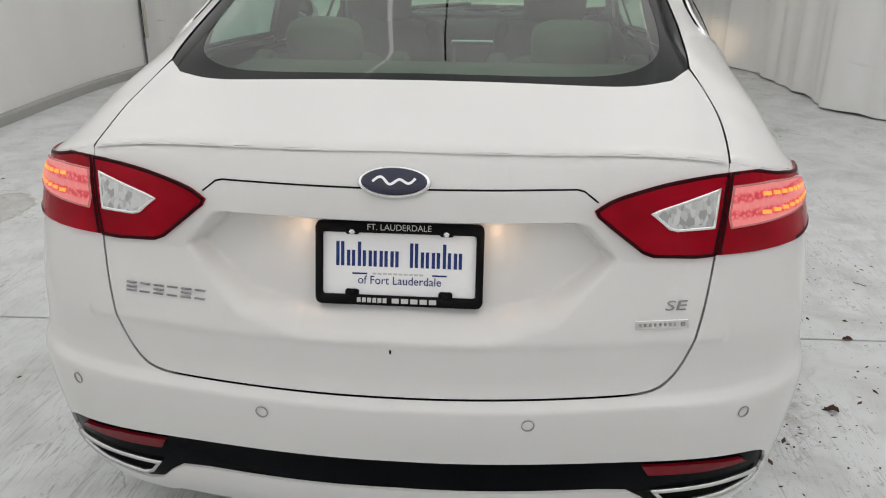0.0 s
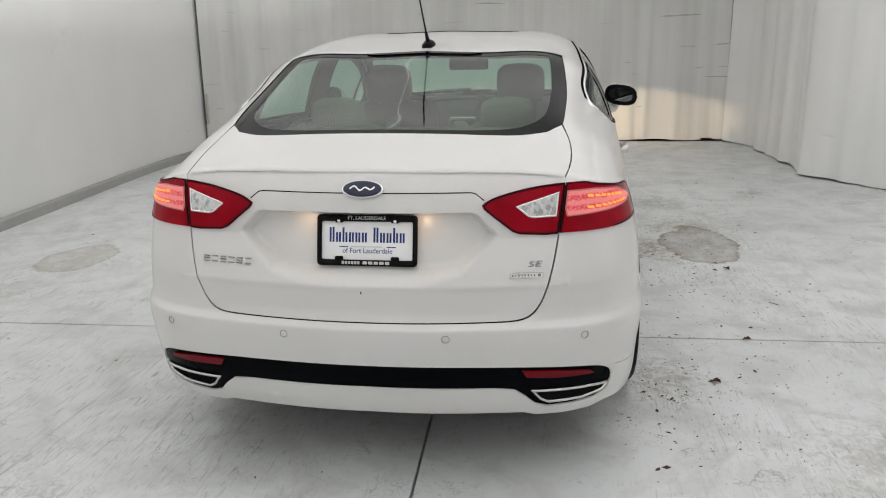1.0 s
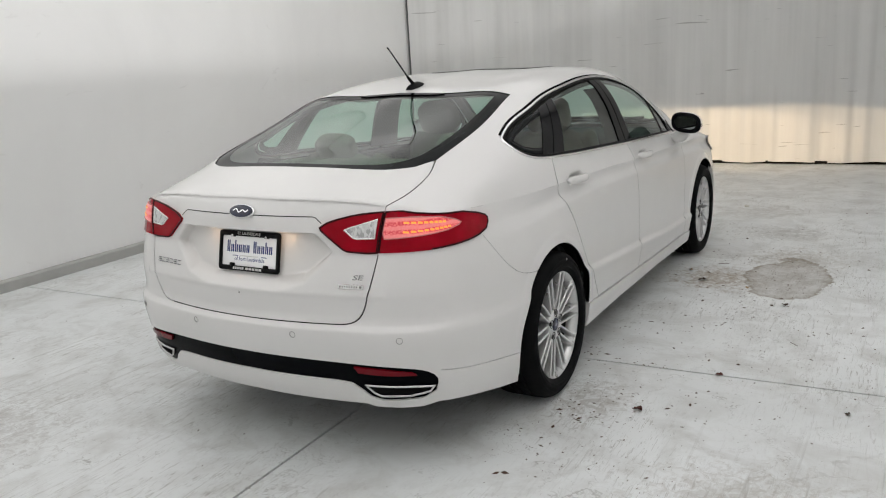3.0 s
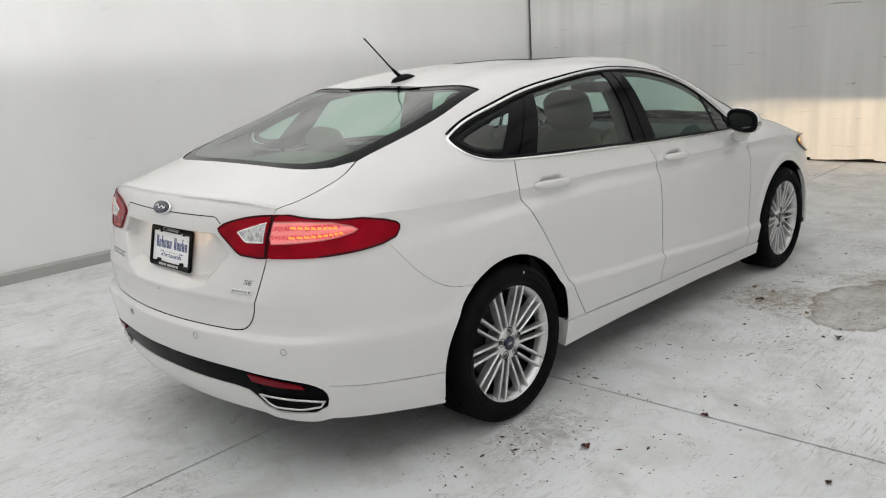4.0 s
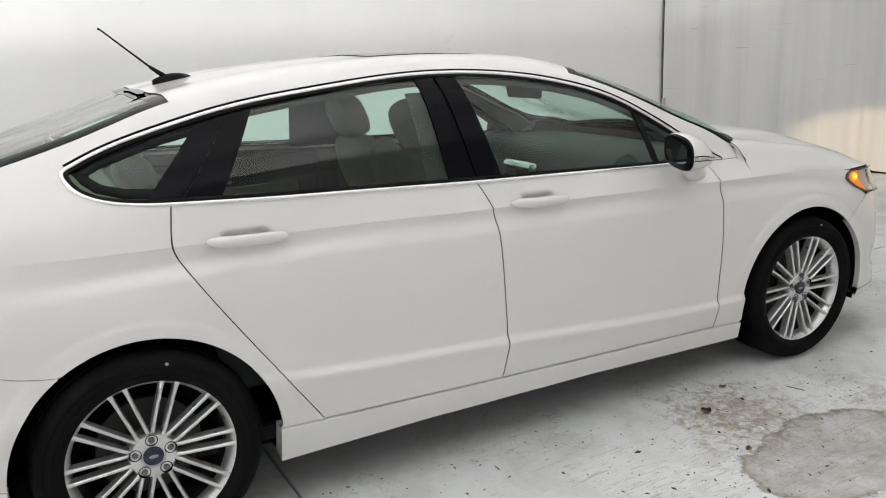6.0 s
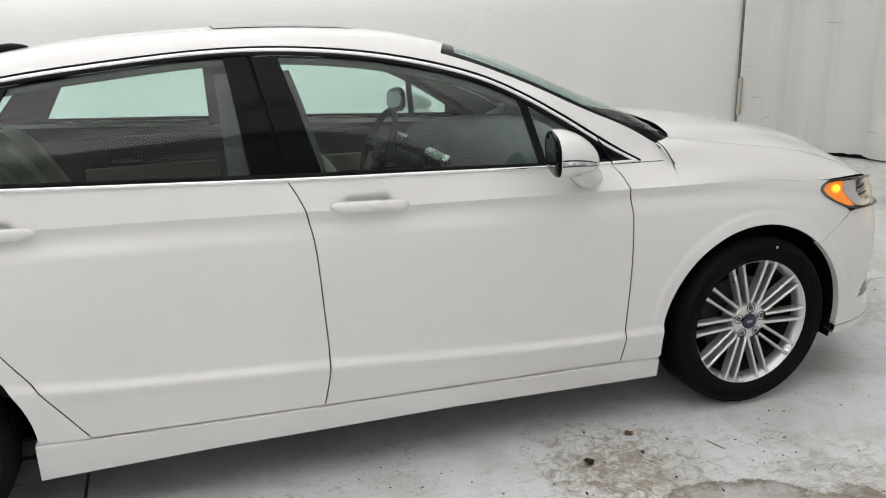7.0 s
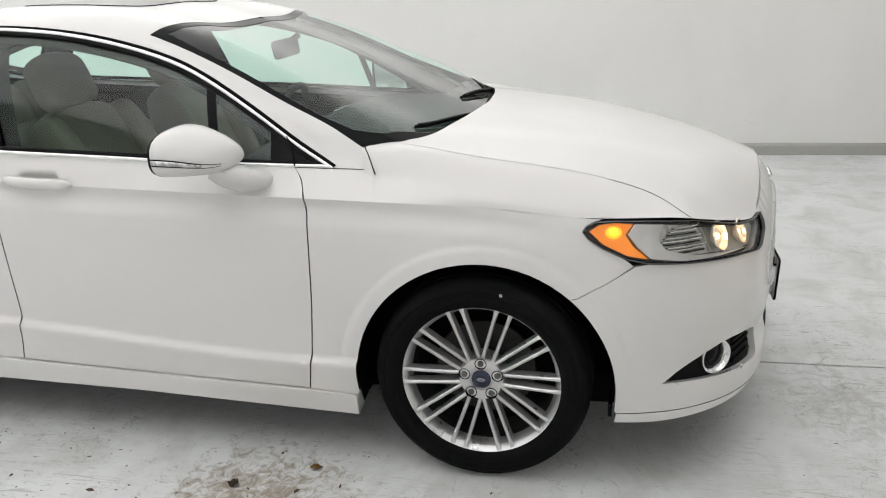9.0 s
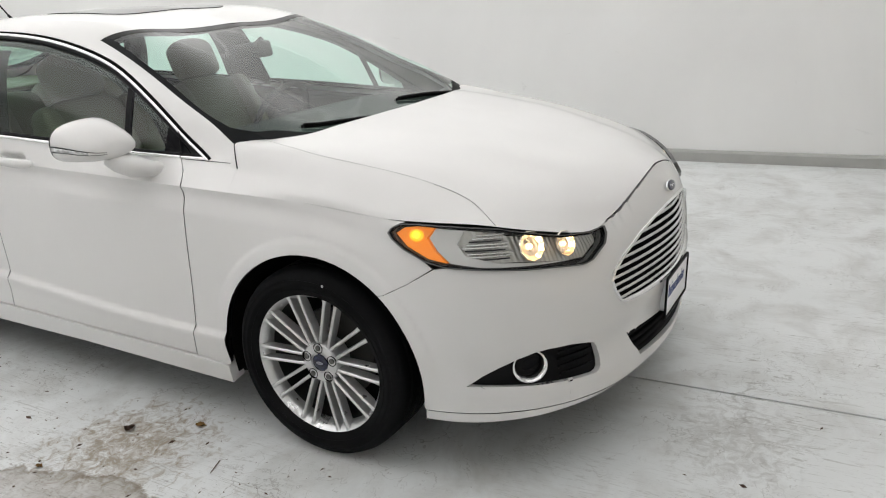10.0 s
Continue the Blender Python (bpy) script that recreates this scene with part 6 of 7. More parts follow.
for x in (-.62, .62):
    add_box(bm, x - .08, 2.965, .87, x + .08, 3.0, .93, .012)
part("air_vent", bm, CHROME_DULL, dash)
bm = bmesh.new()
add_box(bm, -.14, 2.0, .30, .14, 3.0, .56, .04)
part("centre_console", bm, TRIM_DARK, car)
bm = bmesh.new()
wheel_at = Matrix.Translation((-.37, 2.80, .90)) @ pose(0, 0, 0, 65)
ring = [wheel_at @ Vector((.185 * math.cos(a), .185 * math.sin(a), 0)) for a in np.linspace(0, 2 * math.pi, 41)]
take(bm, tube(ring, .016, 10))
add_box(bm, -.08, -.06, -.05, .08, .06, .0, .025, 2, wheel_at)
for a in (0, 180, 270):
    take(bm, tube([wheel_at @ Vector((.06 * math.cos(radians(a)), .06 * math.sin(radians(a)), -.02)), wheel_at @ Vector((.18 * math.cos(radians(a)), .18 * math.sin(radians(a)), 0))], .016, 8))
take(bm, tube([wheel_at @ Vector((0, 0, -.03)), wheel_at @ Vector((0, 0, -.22))], .04, 12))
part("steering_wheel", bm, TRIM_DARK, dash)
bm = bmesh.new()
add_box(bm, -.125, -.012, -.035, .125, .018, .035, .014, 3, Matrix.Translation((0, 3.00, 1.262)) @ pose(0, 0, 0, 10, 0, 4))
take(bm, tube([(0, 3.01, 1.275), (0, 3.06, 1.312)], .012, 8))
rear_mirror = part("inside_mirror", bm, TRIM_DARK, windscreen)
for s in (-1, 1):
    bm = bmesh.new()
    add_box(bm, s * .80 - .02, 1.30, .45, s * .80 + .02, 2.22, .985, .012)
    add_box(bm, s * .80 - .02, 2.33, .45, s * .80 + .02, 3.34, .95, .012)
    add_box(bm, s * .765 - .03, 1.45, .70, s * .765 + .03, 2.10, .745, .015)
    add_box(bm, s * .765 - .03, 2.45, .68, s * .765 + .03, 3.10, .725, .015)
    card = part("door_lining", bm, TRIM_DARK, car)
    bm = bmesh.new()
    add_box(bm, s * .775 - .008, 1.50, .755, s * .775 + .008, 2.10, .845, .006)
    add_box(bm, s * .775 - .008, 2.50, .735, s * .775 + .008, 3.15, .825, .006)
    part("door_insert", bm, LEATHER, card)
    bm = bmesh.new()
    add_box(bm, s * .765 - .008, 1.62, .865, s * .765 + .008, 1.76, .885, .006)
    add_box(bm, s * .765 - .008, 2.86, .850, s * .765 + .008, 3.00, .870, .006)
    part("inner_handle", bm, CHROME_DULL, card)


# ---- the booth ----
def floor_paint():
    """Pale grey floor paint, scuffed, dusty and stained."""
    m = shader("painted_concrete", (.52, .53, .52), .45)
    v = place_of(m)
    broad = noise_of(m, v, .55, 5, .6, .4)
    mid = noise_of(m, v, 3.2, 6, .65, .6)
    col = mix_of(m, ramp_of(m, broad, ((.35, 0.0), (.7, 1.0))), (.79, .81, .81), (.67, .69, .69))
    col = mix_of(m, ramp_of(m, mid, ((.45, 0.0), (.70, .60))), col, (.47, .465, .44))
    # scratches, in two directions
    for angle, seed, amount in ((.9, 0.0, .65), (-.7, 7.3, .5), (1.4, 3.1, .5)):
        tc, mp = m.node_tree.nodes.new("ShaderNodeTexCoord"), m.node_tree.nodes.new("ShaderNodeMapping")
        mp.inputs["Rotation"].default_value = (0, 0, angle)
        mp.inputs["Location"].default_value = (seed, seed, 0)
        mp.inputs["Scale"].default_value = (17, 2.0, 1)
        join(m, tc.outputs["Object"], mp.inputs["Vector"])
        s = noise_of(m, mp.outputs["Vector"], 1.6, 7, .66, 3.2)
        where = ramp_of(m, noise_of(m, v, .9, 3, .5), ((.40, 0.0), (.58, amount)))
        col = mix_of(m, mix_of(m, ramp_of(m, s, ((.59, 0.0), (.64, 1.0))), (0, 0, 0), where), col, (.30, .29, .27))
    # long tyre scuffs swept across the floor behind the car
    for angle, cx, cy, sx, sy, amount in ((.35, -1.5, -.1, 1.3, 1.6, .8), (-.45, 2.0, .0, 1.2, 1.4, .75), (.9, 2.2, 2.6, 1.1, 1.5, .55)):
        tc, mp = m.node_tree.nodes.new("ShaderNodeTexCoord"), m.node_tree.nodes.new("ShaderNodeMapping")
        mp.inputs["Rotation"].default_value = (0, 0, angle)
        mp.inputs["Scale"].default_value = (13, .55, 1)
        join(m, tc.outputs["Object"], mp.inputs["Vector"])
        s = noise_of(m, mp.outputs["Vector"], 2.2, 8, .7, .9)
        g = m.node_tree.nodes.new("ShaderNodeMapping")
        g.inputs["Location"].default_value = (-cx / sx, -cy / sy, 0)
        g.inputs["Scale"].default_value = (1 / sx, 1 / sy, 0)
        join(m, v, g.inputs["Vector"])
        ln = node(m, "ShaderNodeVectorMath", operation="LENGTH")
        join(m, g.outputs["Vector"], ln.inputs[0])
        near = ramp_of(m, ln.outputs["Value"], ((.3, amount), (1.0, 0.0)))
        col = mix_of(m, mix_of(m, ramp_of(m, s, ((.56, 0.0), (.68, 1.0))), (0, 0, 0), near), col, (.34, .33, .31))
    # a web of hairline scribbles
    wv = node(m, "ShaderNodeVectorMath", operation="MULTIPLY_ADD")
    nz = node(m, "ShaderNodeTexNoise", Scale=2.6, Detail=5.0, Roughness=.6)
    join(m, v, nz.inputs["Vector"])
    join(m, nz.outputs["Color"], wv.inputs[0])
    wv.inputs[1].default_value = (.9, .9, 0)
    join(m, v, wv.inputs[2])
    for size, seed, amount in ((3.1, 2.0, .6), (5.3, 9.0, .65), (7.7, 5.0, .65)):
        vo = m.node_tree.nodes.new("ShaderNodeTexVoronoi")
        vo.feature = "DISTANCE_TO_EDGE"
        vo.inputs["Scale"].default_value = size
        join(m, wv.outputs[0], vo.inputs["Vector"])
        line = ramp_of(m, vo.outputs["Distance"], ((.003, 1.0), (.010, 0.0)))
        mp = m.node_tree.nodes.new("ShaderNodeMapping")
        mp.inputs["Location"].default_value = (seed, -seed, 0)
        join(m, v, mp.inputs["Vector"])
        where = ramp_of(m, noise_of(m, mp.outputs["Vector"], 1.5, 5, .7), ((.50, 0.0), (.62, amount)))
        col = mix_of(m, mix_of(m, line, (0, 0, 0), where), col, (.27, .26, .245))
    # dirt trodden in, in broken flecks
    fleck = noise_of(m, place_of(m, (1, 1, 1)), 19, 7, .72, 1.2)
    for cx, cy, sx, sy, tone, strength in ((1.12, 3.22, .42, .42, (.27, .21, .14), .85), (1.02, 1.05, .26, .34, (.26, .23, .19), .5), (1.55, 3.9, .5, .5, (.30, .26, .20), .5), (1.9, .4, .7, .5, (.36, .33, .29), .5),
                                           (-1.5, -.4, .8, .7, (.34, .32, .30), .55), (1.35, 4.75, .5, .35, (.30, .29, .27), .55), (1.05, 5.6, .6, .5, (.36, .34, .31), .45), (2.33, 5.28, .20, .16, (.30, .29, .28), .7), (.23, 5.14, .40, .28, (.34, .33, .31), .5)):
        g = m.node_tree.nodes.new("ShaderNodeMapping")
        g.inputs["Location"].default_value = (-cx / sx, -cy / sy, 0)
        g.inputs["Scale"].default_value = (1 / sx, 1 / sy, 0)
        join(m, v, g.inputs["Vector"])
        ln = node(m, "ShaderNodeVectorMath", operation="LENGTH")
        join(m, g.outputs["Vector"], ln.inputs[0])
        near = ramp_of(m, ln.outputs["Value"], ((.25, .20), (1.0, 0.0)))
        su = node(m, "ShaderNodeMath", operation="ADD")
        join(m, near, su.inputs[0])
        join(m, fleck, su.inputs[1])
        fac = mix_of(m, ramp_of(m, su.outputs[0], ((.57, 0.0), (.76, strength))), (0, 0, 0), ramp_of(m, near, ((.0, 0.0), (.05, 1.0))))
        col = mix_of(m, fac, col, tone)
    # black specks
    vo = node(m, "ShaderNodeTexVoronoi", Scale=46.0)
    join(m, v, vo.inputs["Vector"])
    speck = ramp_of(m, vo.outputs["Distance"], ((.05, 1.0), (.11, 0.0)))
    some = ramp_of(m, noise_of(m, v, 1.7, 4, .6), ((.55, 0.0), (.68, .75)))
    col = mix_of(m, mix_of(m, speck, (0, 0, 0), some), col, (.10, .095, .085))
    # stains with shapes of their own
    wob = noise_of(m, v, 3.4, 9, .68)
    for cx, cy, sx, sy, tone, strength in ((1.56, 3.36, .25, .50, (.17, .128, .082), 1.0), (-2.71, 2.66, .24, .36, (.33, .28, .21), .85)):
        g = m.node_tree.nodes.new("ShaderNodeMapping")
        g.inputs["Location"].default_value = (-cx / sx, -cy / sy, 0)
        g.inputs["Scale"].default_value = (1 / sx, 1 / sy, 0)
        tc = m.node_tree.nodes.new("ShaderNodeTexCoord")
        join(m, tc.outputs["Object"], g.inputs["Vector"])
        ln = node(m, "ShaderNodeVectorMath", operation="LENGTH")
        join(m, g.outputs["Vector"], ln.inputs[0])
        ad = node(m, "ShaderNodeMath", operation="MULTIPLY_ADD")
        join(m, wob, ad.inputs[0])
        ad.inputs[1].default_value = 1.1
        join(m, ln.outputs["Value"], ad.inputs[2])
        fac = ramp_of(m, ad.outputs[0], ((.0, strength * .60), (.60, strength * .50), (.715, strength * .60), (.765, strength), (.79, 0.0)))
        m.node_tree.nodes[-1].color_ramp.interpolation = "LINEAR"
        sc = node(m, "ShaderNodeMath", operation="MULTIPLY")
        join(m, ad.outputs[0], sc.inputs[0])
        sc.inputs[1].default_value = .5
        join(m, sc.outputs[0], [n for n in m.node_tree.nodes if n.bl_idname == "ShaderNodeValToRGB"][-1].inputs["Fac"])
        patchy = ramp_of(m, noise_of(m, v, 11, 6, .7, .8), ((.34, .45), (.62, 1.0)))
        col = mix_of(m, mix_of(m, fac, (0, 0, 0), patchy), col, tone)
    into(m, col, "Base Color")
    into(m, ramp_of(m, mid, ((.3, .30), (.7, .55))), "Roughness")
    bump_of(m, noise_of(m, v, 26, 6, .6), .12, .004)
    return m


def vinyl(name, base, fold, streaks=.0):
    """Hanging white sheet: soft creases, grey smears and a dull sheen."""
    m = shader(name, base, .42)
    v = place_of(m)
    smear = noise_of(m, place_of(m, (1, 1, .6)), .8, 5, .55, .5)
    dark = tuple(c * .92 for c in base)
    col = mix_of(m, ramp_of(m, smear, ((.35, 0.0), (.75, 1.0))), base, dark)
    marks = noise_of(m, place_of(m, (1, 1, 3.0)), 2.2, 6, .65, .9)
    col = mix_of(m, ramp_of(m, marks, ((.66, 0.0), (.74, .22))), col, (.40, .39, .37))
    if streaks:
        # upright streaks: fold shade and stain put into the colour; and level scratches
        run = noise_of(m, place_of(m, (3.4, 3.4, .10)), 1.0, 5, .6, .3)
        col = mix_of(m, ramp_of(m, run, ((.40, 0.0), (.70, streaks))), col, (.36, .355, .34))
        nick = noise_of(m, place_of(m, (1.1, 1.1, 16)), 1.6, 3, .5, .6)
        col = mix_of(m, ramp_of(m, nick, ((.70, 0.0), (.725, .6))), col, (.25, .24, .23))
    into(m, col, "Base Color")
    bump_of(m, noise_of(m, place_of(m, (fold, fold, .25)), 1.0, 3, .5, .4), .14, .03)
    return m


FLOOR = floor_paint()
SHEET_WHITE = vinyl("white_sheeting", (.88, .88, .87), 2.2)
SHEET_GREY = vinyl("grey_white_sheeting", (.74, .74, .725), 3.0, .30)
SKIRTING = grained("grey_skirting", (.46, .46, .44), .6, 60, .25, .2, .002)
CEIL = grained("white_ceiling", (.8, .8, .8), .8, 40, .08, .1, .002)
JOINT_GAP = shader("dark_joint_gap", (.012, .011, .010), .9, Specular_IOR_Level=0.0)
SEAM = shader("dark_seam", (.15, .15, .145), .8)

# floor: four cast slabs with open joints between
floor_ob = bmesh.new()
add_box(floor_ob, -7, -8, -.16, 7, 12, -.07)
floor_ob = tagged(part("floor", floor_ob, JOINT_GAP), "pale grey painted concrete floor with joints and stains", "floor", kind="structure")
TURN = pose(.062, 1.50, 0, 0, 0, 2.05)
for x0, x1 in ((-6.4, -.0048), (.0048, 6.2)):
    for y0, y1 in ((-8.5, -.0055), (.0055, 9.6)):
        bm = bmesh.new()
        d = bmesh.new()
        bmesh.ops.create_cube(d, size=1, matrix=Matrix.Translation(((x0 + x1) / 2, (y0 + y1) / 2, -.035)) @ Matrix.Diagonal((x1 - x0, y1 - y0, .07, 1)))
        bmesh.ops.bevel(d, geom=[e for e in d.edges if all(v.co.z > -.01 for v in e.verts)], offset=.0014, segments=2, affect="EDGES")
        take(bm, d, TURN)
        part("slab", bm, FLOOR, floor_ob)


def curtain(name, path, z0, z1, mat, wave, pitch, seed, label, hem=.0):
    """A hanging sheet along a path, with folds and a wavering lower edge."""
    rng = random.Random(seed)
    pts = flow(path, .02)
    s = np.r_[0, np.cumsum([math.dist(a, b) for a, b in zip(pts, pts[1:])])]
    ph = [(pitch * f, rng.uniform(0, 6.3), a) for f, a in ((1, 1), (.53, .5), (.31, .25), (1.9, .8))]
    bm = bmesh.new()
    rows = []
    zs = [z0, z0 + .03, z0 + .25, z0 + .8, z0 + 1.6, z1]
    t = np.gradient(np.array(pts), axis=0)
    t /= np.hypot(t[:, 0], t[:, 1])[:, None]
    for i, (x, y) in enumerate(pts):
        w = sum(a * math.sin(2 * math.pi * s[i] / p + q) for p, q, a in ph) / 2
        w = math.copysign(abs(w) ** .8, w)
        h = hem * math.sin(s[i] * 3.1 + seed) ** 2
        col = []
        for k, z in enumerate(zs):
            f = wave * w * (1.0, 1.0, .9, .7, .55, .4)[k]
            col.append(((x - t[i][1] * f, y + t[i][0] * f, z + (h if k < 2 else 0)), (x - t[i][1] * (f + .006), y + t[i][0] * (f + .006), z + (h if k < 2 else 0))))
        rows.append([bm.verts.new(c[0]) for c in col] + [bm.verts.new(c[1]) for c in col[::-1]])
    for p, q in zip(rows, rows[1:]):
        n = len(p)
        for k in range(n):
            bm.faces.new((p[k], p[(k + 1) % n], q[(k + 1) % n], q[k]))
    bm.faces.new(rows[0])
    bm.faces.new(rows[-1])
    bmesh.ops.recalc_face_normals(bm, faces=bm.faces)
    return tagged(part(name, smooth(bm, 50), mat), label, "wall", kind="structure")


WEST = [(-3.62, -5.0), (-3.68, -1.5), (-3.73, 1.0), (-3.81, 3.0), (-3.94, 5.0), (-4.00, 6.4), (-3.94, 7.53)]
curtain("wall_west", WEST, 0, 4.2, SHEET_WHITE, .005, 1.7, 3, "smooth white sheeting wall with grey scuffs")
NORTH = [(-3.905, 7.512), (-3.3, 8.05), (-2.2, 8.48), (-1.0, 8.74), (.4, 8.80), (1.6, 8.83), (2.745, 8.86)]
curtain("wall_north", NORTH, .015, 4.2, SHEET_GREY, .045, .62, 11, "grey-white hanging sheeting with upright folds", .02)
EAST = [(2.775, 8.85), (2.93, 8.4), (3.01, 7.8), (3.04, 6.9), (3.06, 6.2), (3.40, 5.65), (3.85, 5.1), (4.20, 4.2), (4.3, 2.0), (4.3, -5.0)]
curtain("wall_east", EAST, .008, 4.2, SHEET_WHITE, .055, .85, 5, "white hanging curtain with wide folds", .015)
curtain("wall_south", [(4.3, -5.0), (1.0, -5.05), (-3.6, -5.0)], 0, 4.2, SHEET_WHITE, .02, .9, 8, "white sheeting wall closing the booth")
bm = bmesh.new()
add_box(bm, -7, -8, 4.2, 7, 12, 4.3)
tagged(part("ceiling", bm, CEIL), "plain white ceiling", "ceiling", kind="structure")
# skirting along the smooth wall, in lengths
pts = flow(WEST, .05)
bm = bmesh.new()
rows = []
t = np.gradient(np.array(pts), axis=0)
t /= np.hypot(t[:, 0], t[:, 1])[:, None]
for (x, y), (tx, ty) in zip(pts, t):
    rows.append([bm.verts.new((x + ty * d, y - tx * d, z)) for d, z in ((.0, 0), (.045, 0), (.045, .075), (.036, .088), (.0, .092))])
for p, q in zip(rows, rows[1:]):
    for k in range(4):
        bm.faces.new((p[k], p[k + 1], q[k + 1], q[k]))
bmesh.ops.recalc_face_normals(bm, faces=bm.faces)
skirting = tagged(part("baseboard", smooth(bm, 30), SKIRTING), "low grey skirting along the white wall", "baseboard", kind="structure")
# dark upright joint in the corner and behind the curtain's edge
bm = tube([(-3.918, 7.500, 0), (-3.922, 7.503, 1.1), (-3.916, 7.500, 2.2), (-3.922, 7.503, 4.2)], .007, 8)
tagged(part("trim_1", bm, SEAM), "dark upright joint between two sheets", "trim", kind="structure")
bm = tube([(2.76, 8.855, 0), (2.757, 8.86, 1.4), (2.764, 8.855, 4.2)], .016, 8)
tagged(part("trim_2", bm, SEAM), "dark upright joint between two sheets", "trim", kind="structure")
# floor hem of the folded sheet: a dark strip stands in for the shade in its gap
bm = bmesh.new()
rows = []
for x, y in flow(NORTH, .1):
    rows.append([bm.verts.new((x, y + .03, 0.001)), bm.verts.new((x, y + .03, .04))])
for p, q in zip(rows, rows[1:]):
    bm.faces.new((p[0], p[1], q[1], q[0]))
tagged(part("gap_shade_strip", bm, JOINT_GAP), "dark strip for the shade in the gap under the hanging sheeting", "trim", kind="structure")
bm = bmesh.new()
add_box(bm, -.035, -.012, -.19, .035, .012, .19, .006, 2, Matrix.Translation((-3.875, 7.50, .58)) @ pose(0, 0, 0, 0, 0, -60))
tagged(part("wall_box", bm, grained("cream_plastic", (.60, .57, .48), .5, 60)), "narrow cream plastic box on the wall corner", "wall box")

# unseen board added so that the lamp lights only the opposite wall's upper part
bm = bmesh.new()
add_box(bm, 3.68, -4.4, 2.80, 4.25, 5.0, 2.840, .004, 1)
tagged(part("band_cutoff_board", bm, CEIL), "plain white unseen board added to cut off the wall band lamp", "shelf", kind="structure")

# ---- litter on the floor ----
LEAF = {"brown": grained("dry_brown_leaf", (.10, .055, .035), .8, 90, .4, .5, .003), "red": grained("dry_red_leaf", (.17, .06, .045), .8, 90, .4, .5, .003), "ochre": grained("dry_ochre_leaf", (.36, .20, .05), .7, 90, .4, .5, .003)}


def make_leaf(x, y, size, turn, tone):
    rng = random.Random(int(x * 1000 + y * 77))
    bm = bmesh.new()
    mid = []
    for k in range(7):
        t = k / 6
        w = size * .42 * math.sin(math.pi * min(.97, .08 + .9 * t)) * rng.uniform(.75, 1.15)
        c = .006 + size * .12 * math.sin(3 * t + rng.random())
        mid.append([bm.verts.new((q * w, size * (t - .5), c + abs(q) * size * rng.uniform(.05, .28))) for q in (-1, -.5, 0, .5, 1)])
    for p, q in zip(mid, mid[1:]):
        for i in range(4):
            bm.faces.new((p[i], p[i + 1], q[i + 1], q[i]))
    bmesh.ops.solidify(bm, geom=bm.faces[:], thickness=.0008)
    low = min(v.co.z for v in bm.verts)
    bmesh.ops.transform(bm, matrix=Matrix.Translation((x, y, .0006)) @ pose(0, 0, 0, 0, 0, turn) @ Matrix.Translation((0, 0, -low)), verts=bm.verts)
    tagged(part("leaf", smooth(bm, 60), LEAF[tone]), f"small dry {tone} leaf on the floor", "leaf", "leaves on the floor")


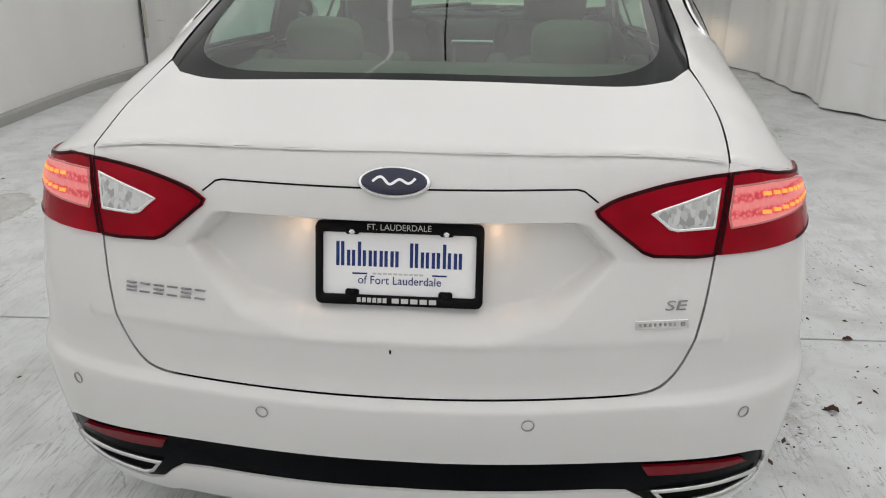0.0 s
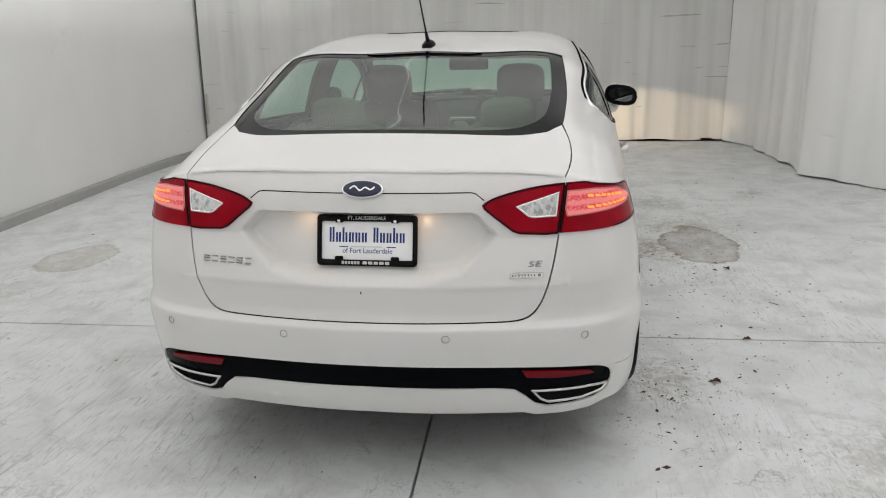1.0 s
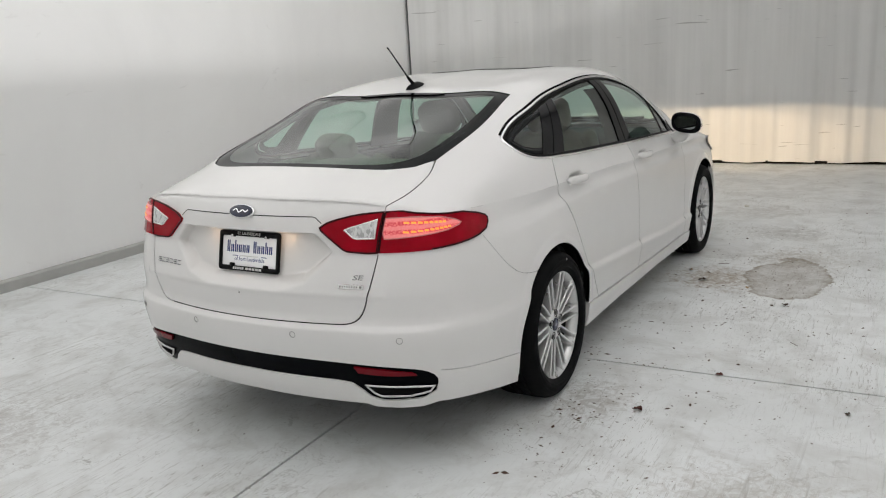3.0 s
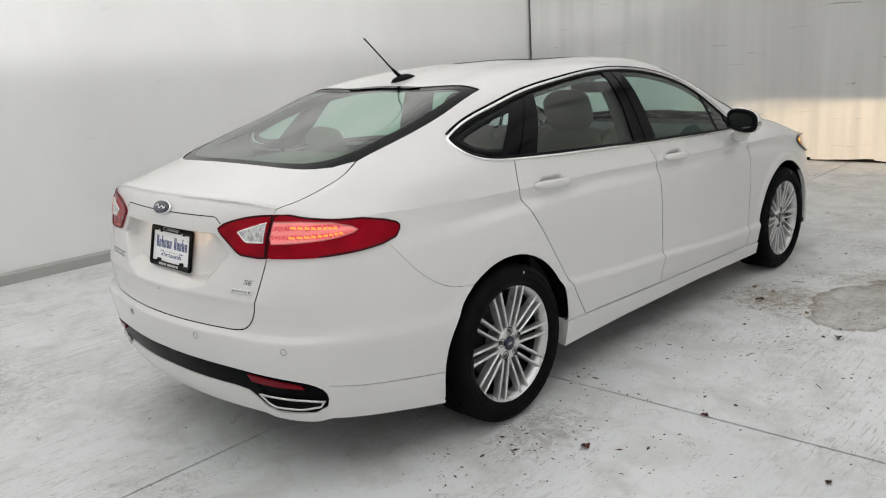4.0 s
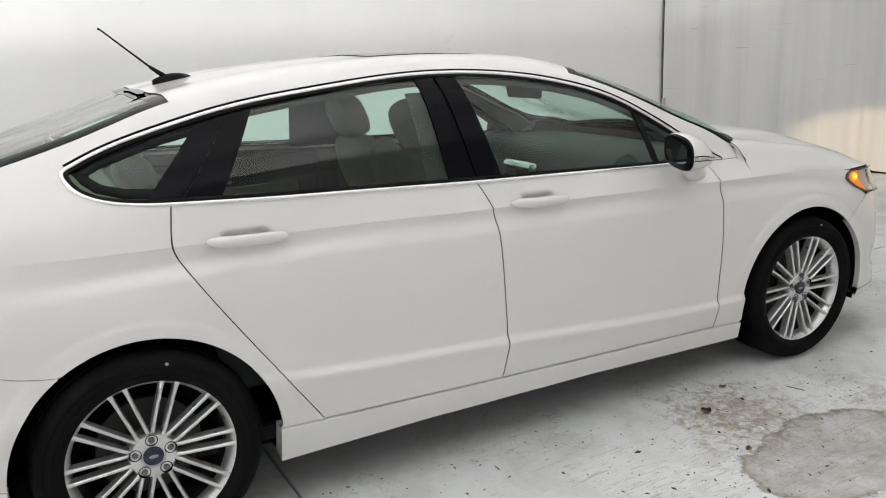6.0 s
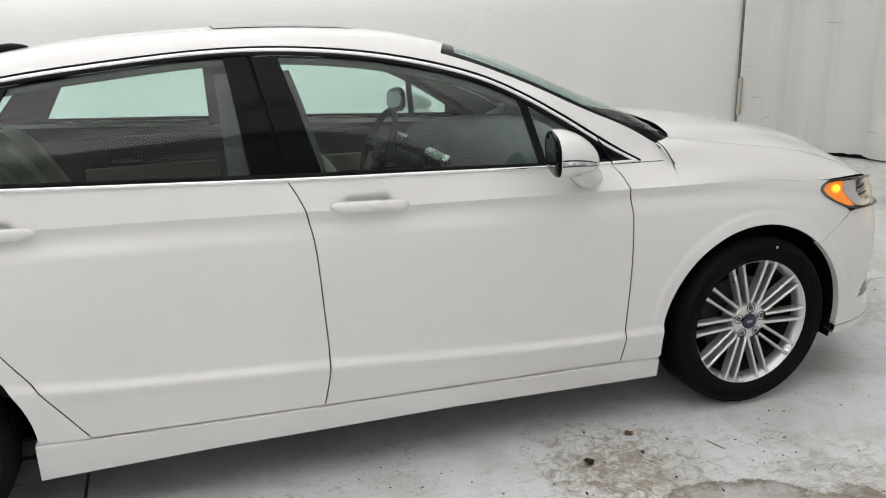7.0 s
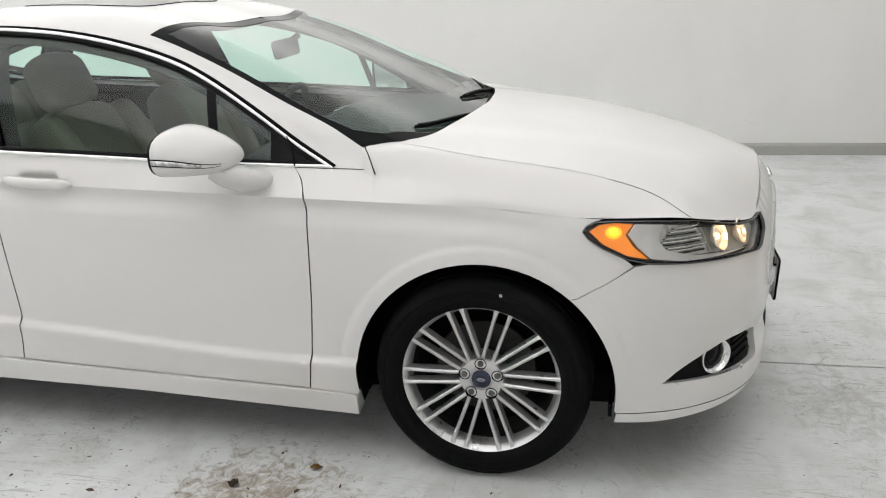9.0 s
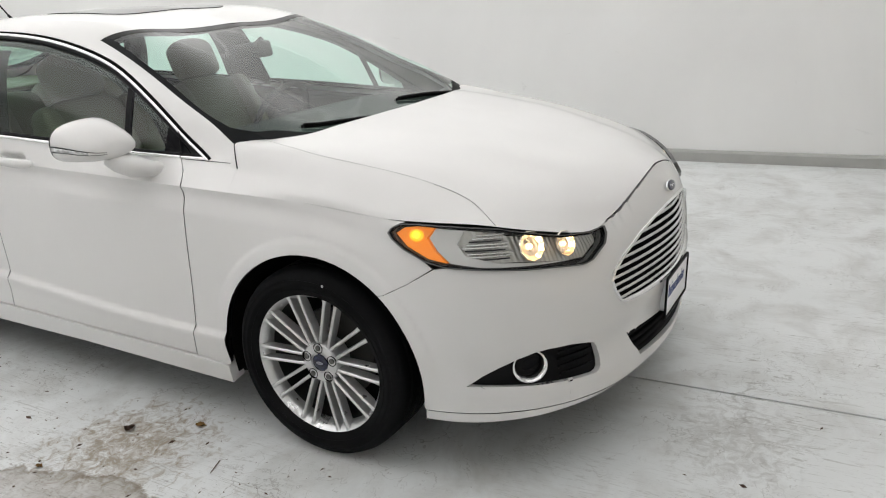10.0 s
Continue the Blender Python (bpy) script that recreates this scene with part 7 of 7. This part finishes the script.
for x, y, size, turn, tone in ((1.251, 1.035, .045, 60, "red"), (1.621, 2.745, .050, 20, "brown"), (1.054, 3.148, .045, 100, "brown"), (.928, 3.379, .040, 30, "ochre"), (1.49, 1.545, .035, 80, "red"),
                               (1.36, 3.05, .030, 10, "ochre"), (2.05, 1.32, .03, 0, "brown"), (-.55, 6.9, .03, 45, "brown")):
    make_leaf(x, y, size, turn, tone)
rng = random.Random(21)
verts, faces = [], []
for k in range(1300):
    a = rng.random()
    if a < .55:
        x, y = rng.gauss(1.35, .42), rng.gauss(2.6, 1.3)
    elif a < .7:
        x, y = rng.gauss(1.0, .25), rng.gauss(1.0, .35)
    else:
        x, y = rng.uniform(-3.4, 2.6), rng.uniform(-1.5, 8.3)
    if -.9 < x < .8 and .2 < y < 4.7 or x > 2.8:
        continue
    r = .0020 * math.exp(rng.gauss(0, .55))
    l = rng.uniform(1, 3.2)
    q = rng.uniform(0, 6.3)
    n = len(verts)
    for c, s, h in ((l, 0, 0), (0, 1, 0), (-l, .2, 0), (0, -1, 0), (.1, .1, 1)):
        verts.append((x + r * (c * math.cos(q) - s * math.sin(q)), y + r * (c * math.sin(q) + s * math.cos(q)), .0004 + r * h * .8))
    faces += [(n, n + 1, n + 4), (n + 1, n + 2, n + 4), (n + 2, n + 3, n + 4), (n + 3, n, n + 4)]
me = bpy.data.meshes.new("floor_grit")
me.from_pydata(verts, [], faces)
me.materials.append(LEAF["brown"])
tagged(new("floor_grit", me), "scattered dark grit and crumbs on the floor", "grit", kind="stuff")
rng = random.Random(5)
for x, y, l, q in ((1.10, 3.62, .07, 20), (1.36, 2.30, .06, 70), (1.75, 2.1, .05, 130), (.98, 2.2, .03, 0)):
    bm = tube([(x + l * (t - .5) * math.cos(radians(q)) + rng.uniform(-.004, .004), y + l * (t - .5) * math.sin(radians(q)), .0025) for t in (0, .3, .6, 1)], .0016, 6)
    tagged(part("twig", bm, LEAF["brown"]), "thin dark twig on the floor", "twig", "twigs on the floor")
bm = bmesh.new()
rng = random.Random(3)
rim = [(.028 * math.cos(a) * rng.uniform(.6, 1.3), .018 * math.sin(a) * rng.uniform(.6, 1.3)) for a in np.linspace(0, 5.6, 8)]
low, top = [bm.verts.new((x, y, .0008)) for x, y in rim], [bm.verts.new((x * .92, y * .92, .003 + rng.uniform(0, .006))) for x, y in rim]
for i in range(8):
    bm.faces.new((low[i], low[(i + 1) % 8], top[(i + 1) % 8], top[i]))
bm.faces.new(top)
bm.faces.new(low[::-1])
bmesh.ops.transform(bm, matrix=Matrix.Translation((.878, 5.838, 0)), verts=bm.verts)
tagged(part("paint_flake", bm, grained("cream_paint_flake", (.70, .66, .56), .6, 90)), "small crumpled cream flake lying on the floor", "flake")

# daylight and lamplight pass the car's panes
for ob in scene.objects:
    if ob.type == "MESH" and ob.data.materials and ob.data.materials[0] in (GLASS, GLASS_REAR, GLASS_CLEAR):
        ob.visible_shadow = False
